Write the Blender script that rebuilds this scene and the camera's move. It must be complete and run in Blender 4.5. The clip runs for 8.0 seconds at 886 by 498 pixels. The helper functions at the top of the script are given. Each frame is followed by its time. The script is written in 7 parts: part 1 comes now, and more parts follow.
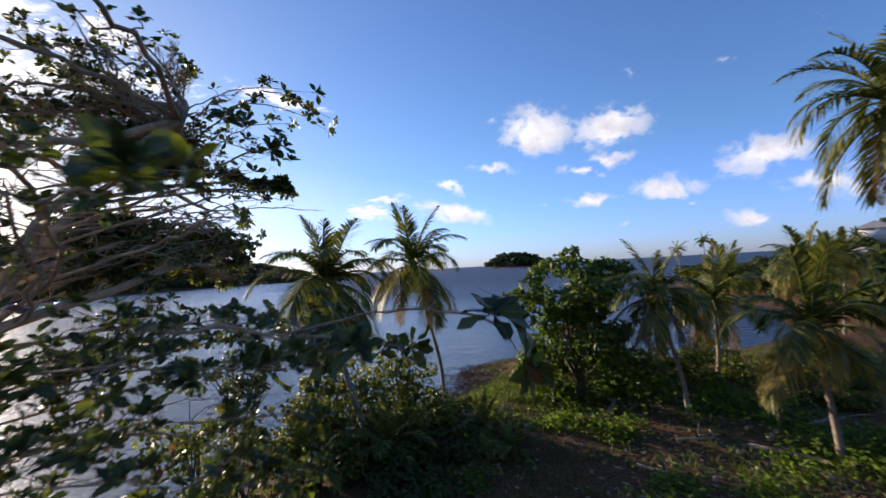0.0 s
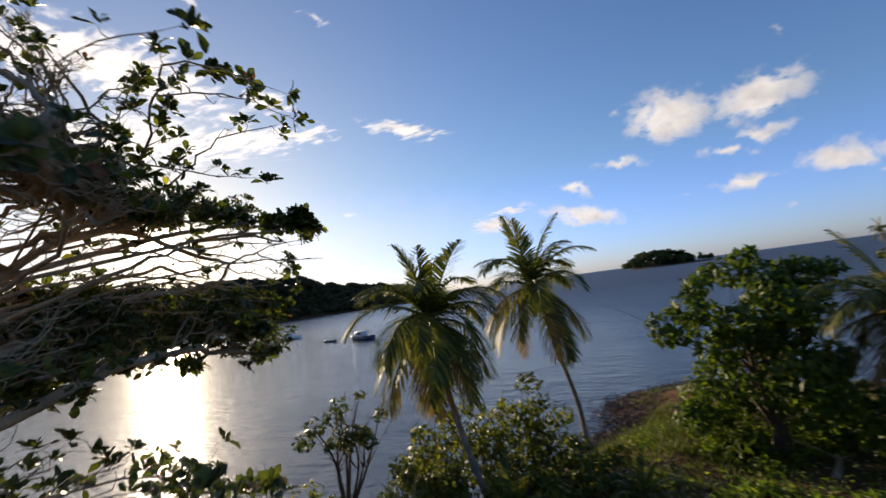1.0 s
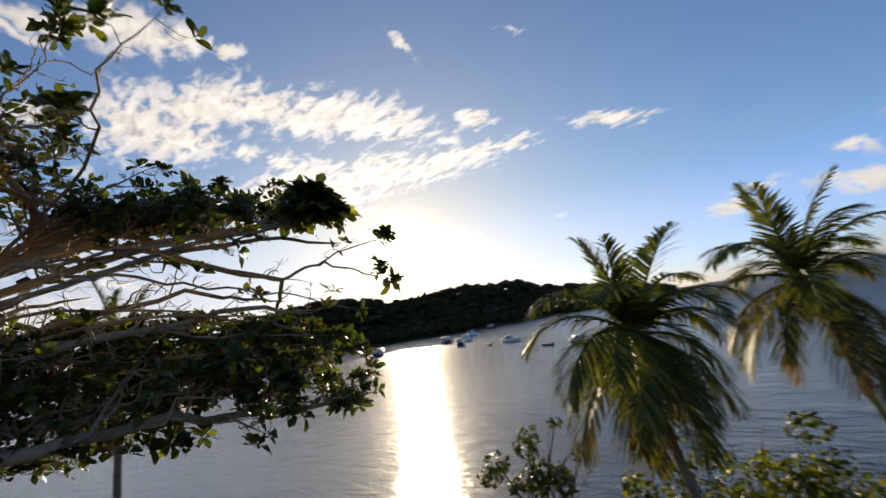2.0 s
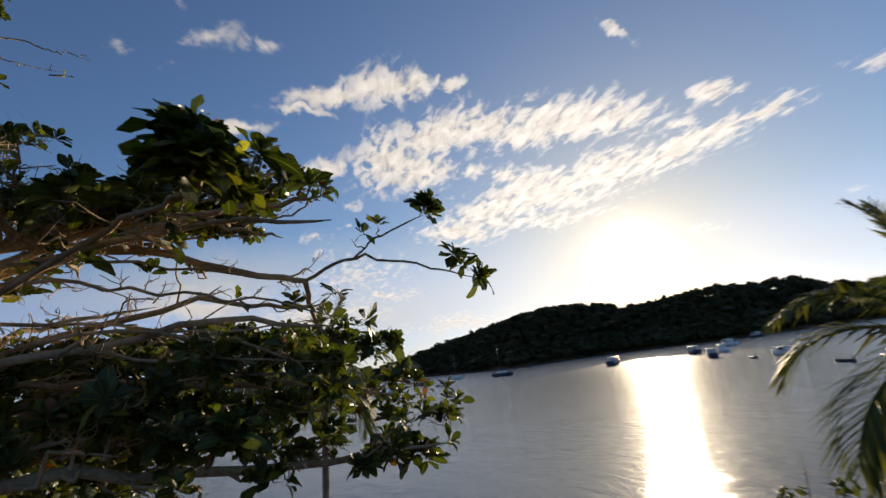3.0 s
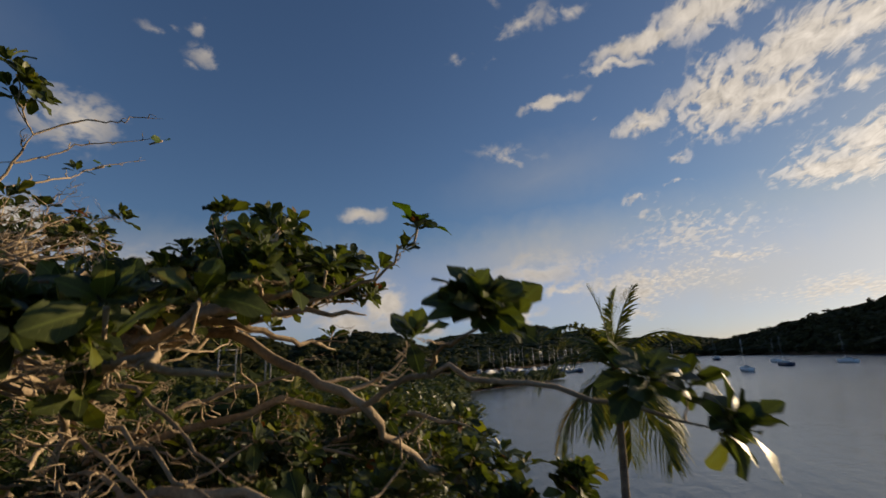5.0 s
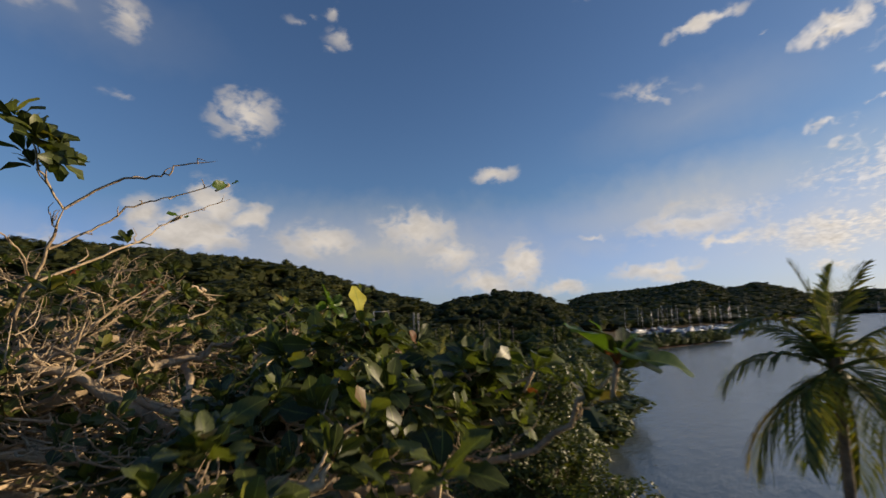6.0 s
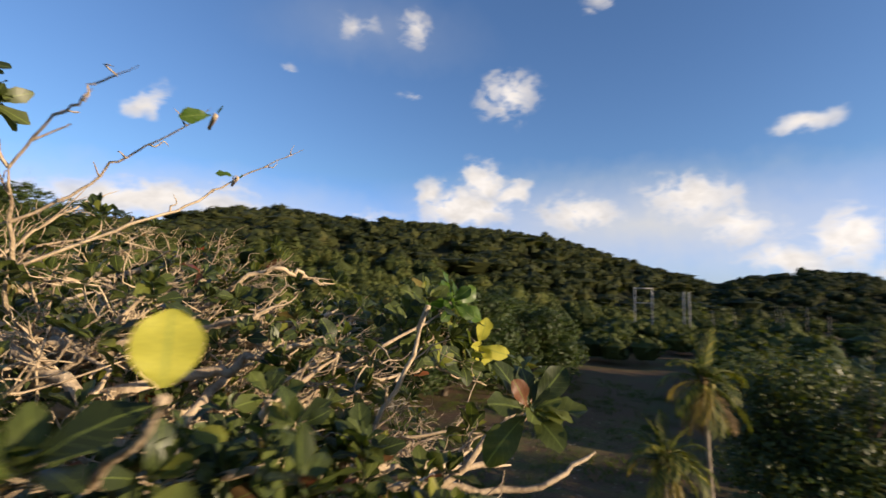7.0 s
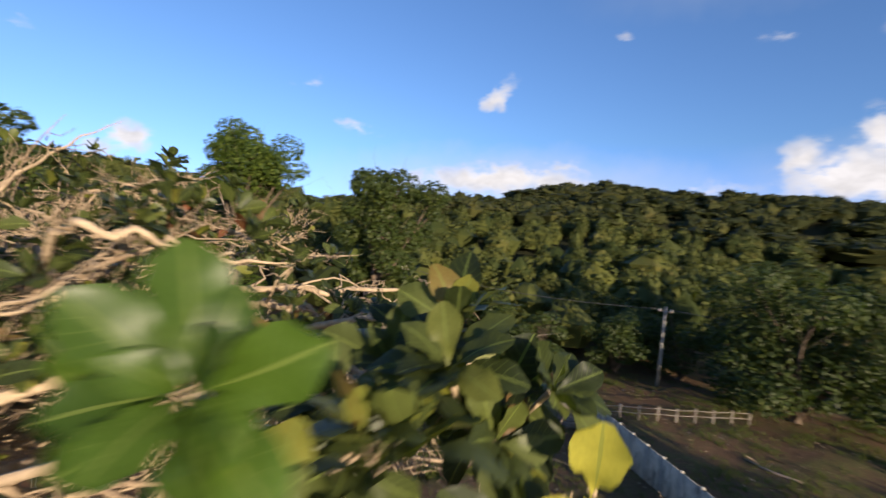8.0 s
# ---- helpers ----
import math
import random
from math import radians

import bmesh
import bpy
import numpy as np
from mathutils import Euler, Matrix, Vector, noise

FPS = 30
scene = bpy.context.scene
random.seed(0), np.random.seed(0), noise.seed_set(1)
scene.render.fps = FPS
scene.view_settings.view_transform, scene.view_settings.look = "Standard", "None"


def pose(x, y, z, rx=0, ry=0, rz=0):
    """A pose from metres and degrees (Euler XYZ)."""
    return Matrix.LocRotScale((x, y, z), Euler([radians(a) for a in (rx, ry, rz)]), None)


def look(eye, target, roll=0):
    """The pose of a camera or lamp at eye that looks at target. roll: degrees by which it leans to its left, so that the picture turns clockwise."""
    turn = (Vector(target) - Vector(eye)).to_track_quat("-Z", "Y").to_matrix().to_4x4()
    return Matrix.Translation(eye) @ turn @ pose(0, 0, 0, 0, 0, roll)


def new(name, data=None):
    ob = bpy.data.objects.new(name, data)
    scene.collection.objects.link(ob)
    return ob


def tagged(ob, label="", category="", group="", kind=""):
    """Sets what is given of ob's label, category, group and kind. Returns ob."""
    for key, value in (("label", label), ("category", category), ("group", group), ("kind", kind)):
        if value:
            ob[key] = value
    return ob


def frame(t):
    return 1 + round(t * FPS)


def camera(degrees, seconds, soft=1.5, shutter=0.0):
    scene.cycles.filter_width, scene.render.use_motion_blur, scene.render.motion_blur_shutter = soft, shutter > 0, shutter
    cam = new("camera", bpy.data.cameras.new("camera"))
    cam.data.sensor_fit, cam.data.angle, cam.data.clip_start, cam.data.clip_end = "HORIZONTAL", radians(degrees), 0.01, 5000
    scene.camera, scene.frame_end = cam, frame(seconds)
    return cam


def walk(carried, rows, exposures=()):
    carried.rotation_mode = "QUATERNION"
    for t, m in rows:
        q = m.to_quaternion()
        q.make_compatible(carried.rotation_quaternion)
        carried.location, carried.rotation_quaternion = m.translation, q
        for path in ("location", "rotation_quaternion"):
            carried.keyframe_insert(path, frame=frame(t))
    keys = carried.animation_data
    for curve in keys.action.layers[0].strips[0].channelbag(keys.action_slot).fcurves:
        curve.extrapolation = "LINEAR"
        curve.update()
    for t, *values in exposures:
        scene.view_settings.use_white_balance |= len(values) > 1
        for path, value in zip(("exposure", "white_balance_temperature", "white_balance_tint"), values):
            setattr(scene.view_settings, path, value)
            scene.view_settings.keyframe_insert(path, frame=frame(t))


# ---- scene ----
cam = camera(88.8, 8.0, 1.5, 0.3)
PATH = [
    (0.0, (0.000, 0.000, 10.000), (-0.000, 9.992, 10.409), -3.11),
    (0.5, (0.438, 2.143, 10.292), (-0.733, 12.054, 10.932), -4.95),
    (1.0, (0.482, 4.130, 10.663), (-2.258, 13.703, 11.585), -7.68),
    (1.5, (0.352, 6.260, 10.761), (-4.269, 15.039, 12.016), -9.11),
    (2.0, (0.053, 8.206, 10.756), (-6.621, 15.469, 12.402), -9.39),
    (2.2, (-0.149, 8.906, 10.699), (-7.555, 15.377, 12.507), -9.22),
    (3.3, (-1.380, 11.624, 10.696), (-10.789, 13.614, 13.436), -6.86),
    (3.5, (-1.665, 11.910, 10.735), (-11.159, 13.126, 13.631), -6.16),
    (4.0, (-2.341, 12.489, 11.032), (-11.840, 11.809, 14.082), -4.35),
    (4.5, (-2.772, 12.792, 11.463), (-12.107, 10.551, 14.263), -2.92),
    (4.7, (-2.969, 12.823, 11.633), (-12.195, 9.999, 14.257), -2.58),
    (5.8, (-4.173, 12.153, 12.929), (-12.258, 6.518, 14.626), -2.60),
    (6.0, (-4.448, 12.010, 13.043), (-12.095, 5.761, 14.619), -2.28),
    (6.5, (-5.176, 11.632, 13.206), (-11.152, 3.728, 14.548), -0.81),
    (7.0, (-6.200, 11.100, 13.290), (-9.354, 1.662, 14.282), 1.82),
    (7.5, (-7.170, 10.440, 13.380), (-7.064, 0.453, 13.884), 4.23),
    (8.0, (-7.770, 8.730, 13.480), (-4.204, -0.612, 13.447), 6.32),
]
# how the clip's camera brightens, darkens and tints its picture on the way
EXPOSURES = [(0.0, 0.76, 6500, 18), (0.5, 0.72, 6700, 16), (1.0, 0.48, 7400, 15), (1.5, 0.34, 7100, 12), (2.0, 0.34, 7700, 12), (3.5, 0.02, 7800, 12), (4.0, -0.18, 8000, 12),
             (4.5, -0.26, 8200, 12), (6.0, 0.12, 7750, 12), (6.5, 0.36, 7350, 13), (7.0, 0.74, 7400, 13), (7.5, 0.90, 7750, 13), (8.0, 0.78, 6900, 15)]
walk(cam, [(t, look(eye, target, roll)) for t, eye, target, roll in PATH], EXPOSURES)

SKY_STRENGTH, SUN_STRENGTH = 0.107, 5.0
SKY_TINT = (0.68, 0.96, 1.42, 1.0)
HORIZON_TINT = (0.60, 0.90, 2.30, 1.0)
AUREOLE_IN, AUREOLE_OUT = 75.0, 3.9
CLOUD_LIGHT, CLOUD_SUN = 4.9, 6.5
WATER_ROUGH, WATER_CALM, WATER_WIND = 0.04, 0.17, 0.46

# ---- light ----
SUN_AZ, SUN_EL = 48.3, 8.8          # azimuth counted from +y towards -x


def heading(az, el=0.0):
    a, e = radians(az), radians(el)
    return Vector((-math.sin(a) * math.cos(e), math.cos(a) * math.cos(e), math.sin(e)))


world = bpy.data.worlds.new("sky_world")
scene.world = world
world.use_nodes = True
WN, WL = world.node_tree.nodes, world.node_tree.links
WN.clear()


def wmath(op, a, b=0.0, c=None, clamp=False):
    n = WN.new("ShaderNodeMath")
    n.operation = op
    n.use_clamp = clamp
    for i, v in enumerate((a, b) if c is None else (a, b, c)):
        if isinstance(v, (int, float)):
            n.inputs[i].default_value = v
        else:
            WL.new(v, n.inputs[i])
    return n.outputs[0]


sky = WN.new("ShaderNodeTexSky")
sky.sky_type = "NISHITA"
sky.sun_disc = False
sky.sun_elevation = radians(SUN_EL)
sky.sun_rotation = radians(-SUN_AZ)
sky.altitude = 0
sky.air_density, sky.dust_density, sky.ozone_density = 1.0, 0.35, 2.0
coord = WN.new("ShaderNodeTexCoord").outputs["Generated"]
cloud_masks = []


def drift(scale, amount, detail):
    """A small wandering of directions, so that no bank of cloud has an even outline."""
    n = WN.new("ShaderNodeTexNoise")
    n.inputs["Scale"].default_value = scale
    n.inputs["Detail"].default_value = detail
    WL.new(coord, n.inputs["Vector"])
    c = WN.new("ShaderNodeVectorMath")
    c.operation = "SUBTRACT"
    WL.new(n.outputs["Color"], c.inputs[0])
    c.inputs[1].default_value = (0.5, 0.5, 0.5)
    k = WN.new("ShaderNodeVectorMath")
    k.operation = "SCALE"
    k.inputs["Scale"].default_value = amount
    WL.new(c.outputs[0], k.inputs[0])
    return k.outputs[0]


def vadd(a, b):
    n = WN.new("ShaderNodeVectorMath")
    n.operation = "ADD"
    WL.new(a, n.inputs[0])
    WL.new(b, n.inputs[1])
    return n.outputs[0]


ragged = vadd(coord, vadd(drift(11.0, 0.05, 2.0), drift(42.0, 0.03, 3.0)))


def cloud(az, el, wide, high, tilt, dense):
    """One bank of cloud in the sky: centre, half width, half height and tilt in degrees, and how dense it is."""
    c = heading(az, el)
    right = Vector((math.cos(radians(az)), math.sin(radians(az)), 0))
    up = right.cross(c)
    t = radians(tilt)
    x = right * math.cos(t) + up * math.sin(t)
    y = up * math.cos(t) - right * math.sin(t)
    e = Matrix((x, y, x.cross(y))).transposed().to_euler()
    m = WN.new("ShaderNodeMapping")
    m.vector_type = "TEXTURE"
    m.inputs["Location"].default_value = c
    m.inputs["Rotation"].default_value = e
    m.inputs["Scale"].default_value = (radians(wide) * 1.75, radians(high) * 1.75, 0.6)
    WL.new(ragged, m.inputs["Vector"])
    g = WN.new("ShaderNodeTexGradient")
    g.gradient_type = "SPHERICAL"
    WL.new(m.outputs[0], g.inputs[0])
    cloud_masks.append(wmath("MULTIPLY", g.outputs["Fac"], dense))


cloud(347.4, 15.8, 3.9, 2.7, -7, 1.00)
cloud(338.8, 15.3, 4.1, 1.9, -1, 1.00)
cloud(352.6, 17.6, 1.1, 0.6, -5, 0.46)
cloud(339.0, 12.0, 2.5, 0.7, -5, 0.80)
cloud(342.0, 10.7, 2.3, 0.7, -4, 0.80)
cloud(324.1, 9.7, 3.8, 2.1, 14, 0.95)
cloud(319.2, 6.1, 3.7, 1.5, -3, 0.85)
cloud(325.5, 3.5, 2.1, 0.9, -16, 0.90)
cloud(333.5, 7.8, 3.9, 1.2, -2, 0.90)
cloud(341.6, 7.1, 2.6, 0.8, 5, 0.90)
cloud(338.0, 3.9, 0.7, 0.5, -5, 0.46)
cloud(353.3, 12.1, 2.9, 0.6, -4, 0.75)
cloud(358.9, 10.2, 2.1, 0.9, -18, 0.85)
cloud(357.9, 6.7, 5.3, 1.1, -8, 0.90)
cloud(8.6, 7.1, 2.9, 0.9, -2, 0.90)
cloud(6.7, 8.9, 2.7, 0.6, 3, 0.85)
cloud(336.3, 20.8, 0.8, 0.6, -12, 0.46)
cloud(319.0, 21.6, 1.9, 1.3, -21, 0.46)
cloud(326.9, 19.9, 1.3, 0.6, -16, 0.46)
cloud(347.3, 6.8, 1.1, 0.5, -5, 0.46)
cloud(331.2, 5.6, 0.7, 0.4, -7, 0.46)
cloud(32.4, 20.7, 4.1, 1.1, 0, 0.95)
cloud(19.1, 20.7, 4.5, 1.0, -13, 0.90)
cloud(28.8, 33.3, 1.8, 0.5, -15, 0.46)
cloud(6.8, 8.7, 2.9, 0.5, 0, 0.80)
cloud(8.8, 7.4, 2.4, 0.7, -12, 0.85)
cloud(26.1, 10.9, 1.5, 0.5, -14, 0.46)
cloud(78.9, 9.5, 4.6, 0.8, -2, 0.75)
cloud(82.9, 12.3, 8.9, 3.0, 1, 0.52)
cloud(69.8, 4.9, 8.4, 1.3, -1, 0.70)
cloud(96.6, 7.4, 2.6, 0.8, -1, 0.85)
cloud(88.8, 6.3, 3.9, 1.2, -4, 0.80)
cloud(88.6, 4.3, 2.4, 0.7, -3, 0.75)
cloud(246.0, 15.4, 1.6, 0.7, 23, 0.46)
cloud(88.0, 7.5, 9.0, 1.6, 3, 0.75)
cloud(100.0, 10.0, 8.0, 2.2, 6, 0.70)
cloud(104.0, 5.0, 5.0, 1.5, 0, 0.80)
cloud(83.7, 33.9, 5.7, 1.0, 4, 1.00)
cloud(76.4, 34.9, 4.8, 2.5, 4, 1.00)
cloud(72.3, 34.9, 2.5, 1.5, 7, 1.00)
cloud(67.1, 34.1, 2.0, 1.0, -6, 1.00)
cloud(87.9, 32.4, 3.8, 0.5, -4, 0.85)
cloud(96.1, 30.1, 3.6, 0.8, 10, 0.85)
cloud(76.3, 26.1, 5.1, 3.7, 3, 1.00)
cloud(69.3, 28.2, 7.7, 3.1, 7, 1.00)
cloud(62.6, 28.7, 4.3, 2.0, -16, 1.00)
cloud(58.8, 26.4, 3.6, 1.7, -15, 1.00)
cloud(55.3, 26.1, 3.1, 2.0, 3, 1.00)
cloud(85.1, 25.8, 3.6, 1.1, 3, 0.95)
cloud(72.4, 24.3, 4.5, 2.3, 0, 1.00)
cloud(78.9, 22.8, 1.8, 0.9, -6, 0.70)
cloud(67.5, 16.3, 5.1, 1.8, -3, 1.00)
cloud(62.9, 18.5, 6.9, 2.3, 6, 1.00)
cloud(58.1, 20.5, 4.6, 1.7, 6, 1.00)
cloud(65.1, 23.6, 2.0, 0.8, 1, 0.85)
cloud(60.4, 16.4, 3.4, 1.1, 2, 0.90)
cloud(60.7, 22.0, 2.2, 1.2, -12, 0.90)
cloud(57.6, 15.5, 1.9, 0.7, -10, 0.85)
cloud(87.3, 17.2, 2.2, 0.6, -12, 0.60)
cloud(83.1, 18.1, 2.1, 0.3, 1, 0.55)
cloud(81.7, 20.9, 1.2, 0.5, 0, 0.55)
cloud(86.6, 15.3, 1.7, 0.5, -11, 0.50)
cloud(99.1, 39.3, 3.0, 1.3, 12, 0.62)
cloud(92.9, 38.9, 3.0, 0.9, 12, 0.60)
cloud(108.0, 36.0, 1.5, 0.7, 11, 0.50)
cloud(103.1, 36.1, 2.1, 0.7, 18, 0.45)
cloud(102.1, 24.9, 4.7, 1.1, -11, 0.50)
cloud(107.7, 44.0, 3.3, 1.2, 8, 0.52)
cloud(103.2, 42.8, 1.4, 0.6, -45, 0.50)
cloud(82.7, 28.5, 0.8, 0.3, -0, 0.46)
cloud(91.0, 27.3, 0.6, 0.2, -9, 0.46)
cloud(35.7, 24.4, 2.8, 1.0, -1, 0.95)
cloud(39.7, 20.5, 6.6, 1.5, 0, 1.00)
cloud(35.8, 20.3, 3.0, 1.4, 12, 0.90)
cloud(55.1, 15.5, 6.4, 0.9, -3, 0.80)
cloud(40.3, 11.2, 2.0, 0.6, -6, 0.80)
cloud(43.9, 34.8, 2.3, 0.6, -50, 0.70)
cloud(146.6, 35.3, 1.3, 0.7, 9, 0.55)
cloud(142.9, 36.6, 1.4, 0.9, 15, 0.60)
cloud(141.6, 33.2, 1.2, 1.2, -19, 0.50)
cloud(143.9, 32.2, 0.8, 0.5, -21, 0.45)
cloud(173.3, 31.1, 2.3, 1.4, 0, 0.62)
cloud(166.2, 31.2, 2.3, 1.8, -13, 0.70)
cloud(147.0, 35.4, 1.8, 0.8, 9, 0.55)
cloud(142.4, 33.7, 1.9, 1.3, -19, 0.60)
cloud(153.4, 24.6, 3.4, 2.7, 17, 0.85)
cloud(122.3, 18.0, 2.3, 1.1, 9, 0.85)
cloud(102.3, 24.6, 4.2, 0.6, -14, 0.55)
cloud(156.8, 14.0, 2.6, 2.6, -19, 1.00)
cloud(153.3, 13.1, 2.4, 1.7, 12, 1.00)
cloud(160.1, 10.8, 4.7, 2.0, 16, 1.00)
cloud(158.1, 10.5, 6.0, 1.7, 2, 1.00)
cloud(144.6, 10.3, 5.0, 2.1, -1, 0.85)
cloud(132.3, 11.4, 5.5, 2.7, -7, 0.85)
cloud(127.7, 8.0, 4.0, 1.8, -3, 0.85)
cloud(119.4, 6.8, 2.7, 2.6, -11, 1.00)
cloud(123.9, 4.4, 3.8, 1.4, -2, 0.90)
cloud(114.4, 3.3, 3.3, 1.0, -3, 0.80)
cloud(103.1, 3.8, 1.7, 0.7, -4, 0.80)
cloud(98.7, 7.4, 1.2, 0.9, 7, 0.80)
cloud(110.4, 9.1, 2.1, 0.5, -2, 0.70)
cloud(236.2, 7.6, 2.0, 1.6, 19, 1.00)
cloud(239.1, 6.1, 1.8, 0.8, 6, 0.70)
cloud(195.0, 9.0, 11.7, 1.8, 3, 0.95)
cloud(200.8, 9.5, 4.9, 0.7, 6, 0.60)
cloud(186.9, 11.1, 4.6, 0.7, -1, 0.55)
cloud(196.3, 18.7, 2.7, 1.2, 35, 0.80)
cloud(213.3, 13.4, 3.0, 0.7, 4, 0.60)
cloud(218.7, 17.6, 2.4, 0.7, 6, 0.50)
cloud(166.0, 24.4, 2.1, 0.7, 1, 0.50)
cloud(181.8, 25.4, 0.9, 0.5, -17, 0.46)
cloud(163.4, 12.7, 1.7, 2.0, 9, 1.00)
cloud(159.9, 11.0, 3.2, 1.9, 8, 1.00)
cloud(157.8, 14.4, 1.6, 2.0, 12, 1.00)
cloud(172.0, 9.2, 5.9, 0.9, 6, 0.55)

cloud(52.2, 26.7, 9.2, 2.6, -10, 1.00)
cloud(45.8, 25.8, 4.0, 1.7, -9, 1.00)
cloud(49.8, 19.9, 11.4, 2.1, 0, 1.00)
cloud(57.5, 18.8, 9.1, 2.4, -3, 1.00)
cloud(41.8, 19.9, 6.9, 1.4, -1, 1.00)
cloud(39.9, 22.9, 1.7, 0.8, -6, 0.80)
veils = []


def veil_bank(az, el, wide, high, tilt, amount):
    """A thin smooth sheet of high cloud, no more than a paleness of the sky."""
    cloud(az, el, wide, high, tilt, 1.0)
    veils.append(wmath("MULTIPLY", wmath("POWER", cloud_masks.pop(), 1.3), amount))


veil_bank(80.0, 7.0, 28.0, 6.5, 1, 0.8)
veil_bank(100.0, 12.0, 17.0, 3.6, 5, 0.7)
veil_bank(112.0, 8.0, 14.0, 3.0, 0, 0.40)
veil_bank(137.0, 8.5, 24.0, 5.0, -2, 0.85)
veil_bank(192.0, 8.6, 18.0, 3.2, 2, 0.8)
veil_bank(30.0, 7.0, 22.0, 4.0, 0, 0.40)
veil_bank(98.0, 22.0, 9.0, 3.0, 8, 0.22)
veil_bank(172.0, 31.0, 9.0, 3.0, 0, 0.18)

field = cloud_masks[0]
for k in cloud_masks[1:]:
    field = wmath("SMOOTH_MAX", field, k, 0.12)


def wnoise(scale, detail, rough, dist=0.0, squash=1.0):
    m = WN.new("ShaderNodeMapping")
    m.inputs["Scale"].default_value = (1, 1, squash)
    WL.new(coord, m.inputs["Vector"])
    n = WN.new("ShaderNodeTexNoise")
    n.inputs["Scale"].default_value = scale
    n.inputs["Detail"].default_value = detail
    n.inputs["Roughness"].default_value = rough
    n.inputs["Distortion"].default_value = dist
    WL.new(m.outputs[0], n.inputs["Vector"])
    return n.outputs["Fac"]


billow = wnoise(21.0, 7.0, 0.60, 0.3, 1.5)
# rows of small cells on a high flat layer, drawn out along the wind
split = WN.new("ShaderNodeSeparateXYZ")
WL.new(coord, split.inputs[0])
layer = WN.new("ShaderNodeVectorMath")
layer.operation = "SCALE"
WL.new(coord, layer.inputs[0])
WL.new(wmath("DIVIDE", 1.0, wmath("ADD", wmath("MAXIMUM", split.outputs[2], 0.0), 0.1)), layer.inputs["Scale"])
along = WN.new("ShaderNodeMapping")
along.inputs["Rotation"].default_value = (0, 0, radians(-60.0))
along.inputs["Scale"].default_value = (0.55, 1.25, 0.0)
WL.new(layer.outputs[0], along.inputs["Vector"])
cells = WN.new("ShaderNodeTexNoise")
cells.inputs["Scale"].default_value = 17.0
cells.inputs["Detail"].default_value = 4.0
cells.inputs["Roughness"].default_value = 0.62
cells.inputs["Distortion"].default_value = 0.5
WL.new(along.outputs[0], cells.inputs["Vector"])
ripple = cells.outputs["Fac"]
# the sky brightens towards the sun
towards = WN.new("ShaderNodeVectorMath")
towards.operation = "DOT_PRODUCT"
towards.inputs[1].default_value = heading(SUN_AZ, SUN_EL)
unit = WN.new("ShaderNodeVectorMath")
unit.operation = "NORMALIZE"
WL.new(coord, unit.inputs[0])
WL.new(unit.outputs[0], towards.inputs[0])
angle = wmath("ARCCOSINE", wmath("MINIMUM", towards.outputs["Value"], 0.999999))
# near the sun the clouds are finely rippled, elsewhere they are soft heaps
fine = wmath("SUBTRACT", 1.0, wmath("MULTIPLY", wmath("SUBTRACT", angle, radians(34.0)), 1 / radians(16.0), None, True), None, True)
wild = wmath("ADD", wmath("MULTIPLY", wmath("SUBTRACT", billow, 0.5), wmath("SUBTRACT", 2.5, wmath("MULTIPLY", fine, 1.1))),
             wmath("MULTIPLY", wmath("SUBTRACT", ripple, 0.5), wmath("MULTIPLY", fine, 3.4)))
thick = wmath("ADD", wmath("MULTIPLY", field, 1.35), wmath("MULTIPLY", wild, wmath("MINIMUM", wmath("MULTIPLY", field, 3.0), 1.0)))
cover = WN.new("ShaderNodeMapRange")
cover.interpolation_type = "SMOOTHSTEP"
cover.inputs["From Min"].default_value = 0.28
cover.inputs["From Max"].default_value = 0.92
WL.new(wmath("SUBTRACT", thick, wmath("MULTIPLY", fine, 0.02)), cover.inputs["Value"])
aureole = wmath("ADD", wmath("MULTIPLY", wmath("EXPONENT", wmath("MULTIPLY", angle, -1 / radians(1.5))), AUREOLE_IN),
                wmath("MULTIPLY", wmath("EXPONENT", wmath("MULTIPLY", angle, -1 / radians(12.5))), AUREOLE_OUT))
glow = WN.new("ShaderNodeMix")
glow.data_type = "RGBA"
glow.blend_type = "ADD"
glow.inputs["Factor"].default_value = 1.0
tone = WN.new("ShaderNodeVectorMath")
tone.operation = "SCALE"
tone.inputs[0].default_value = (1.0, 0.965, 0.91)
WL.new(aureole, tone.inputs["Scale"])
tint = WN.new("ShaderNodeMix")
tint.data_type = "RGBA"
tint.blend_type = "MULTIPLY"
tint.inputs["Factor"].default_value = 1.0
lift = WN.new("ShaderNodeSeparateXYZ")
WL.new(unit.outputs[0], lift.inputs[0])
haze = WN.new("ShaderNodeMix")
haze.data_type = "RGBA"
haze.inputs["A"].default_value = HORIZON_TINT
haze.inputs["B"].default_value = SKY_TINT
WL.new(wmath("MULTIPLY", lift.outputs[2], 4.0, None, True), haze.inputs["Factor"])
warm = WN.new("ShaderNodeMix")
warm.data_type = "RGBA"
warm.inputs["B"].default_value = (0.97, 0.97, 0.97, 1.0)
WL.new(haze.outputs["Result"], warm.inputs["A"])
WL.new(wmath("EXPONENT", wmath("MULTIPLY", angle, -1 / radians(16.0))), warm.inputs["Factor"])
WL.new(warm.outputs["Result"], tint.inputs["B"])
veil = WN.new("ShaderNodeVectorMath")
veil.operation = "SCALE"
WL.new(sky.outputs[0], veil.inputs[0])
WL.new(wmath("SUBTRACT", 1.0, wmath("MULTIPLY", wmath("EXPONENT", wmath("MULTIPLY", angle, -1 / radians(14.0))), 0.72)), veil.inputs["Scale"])
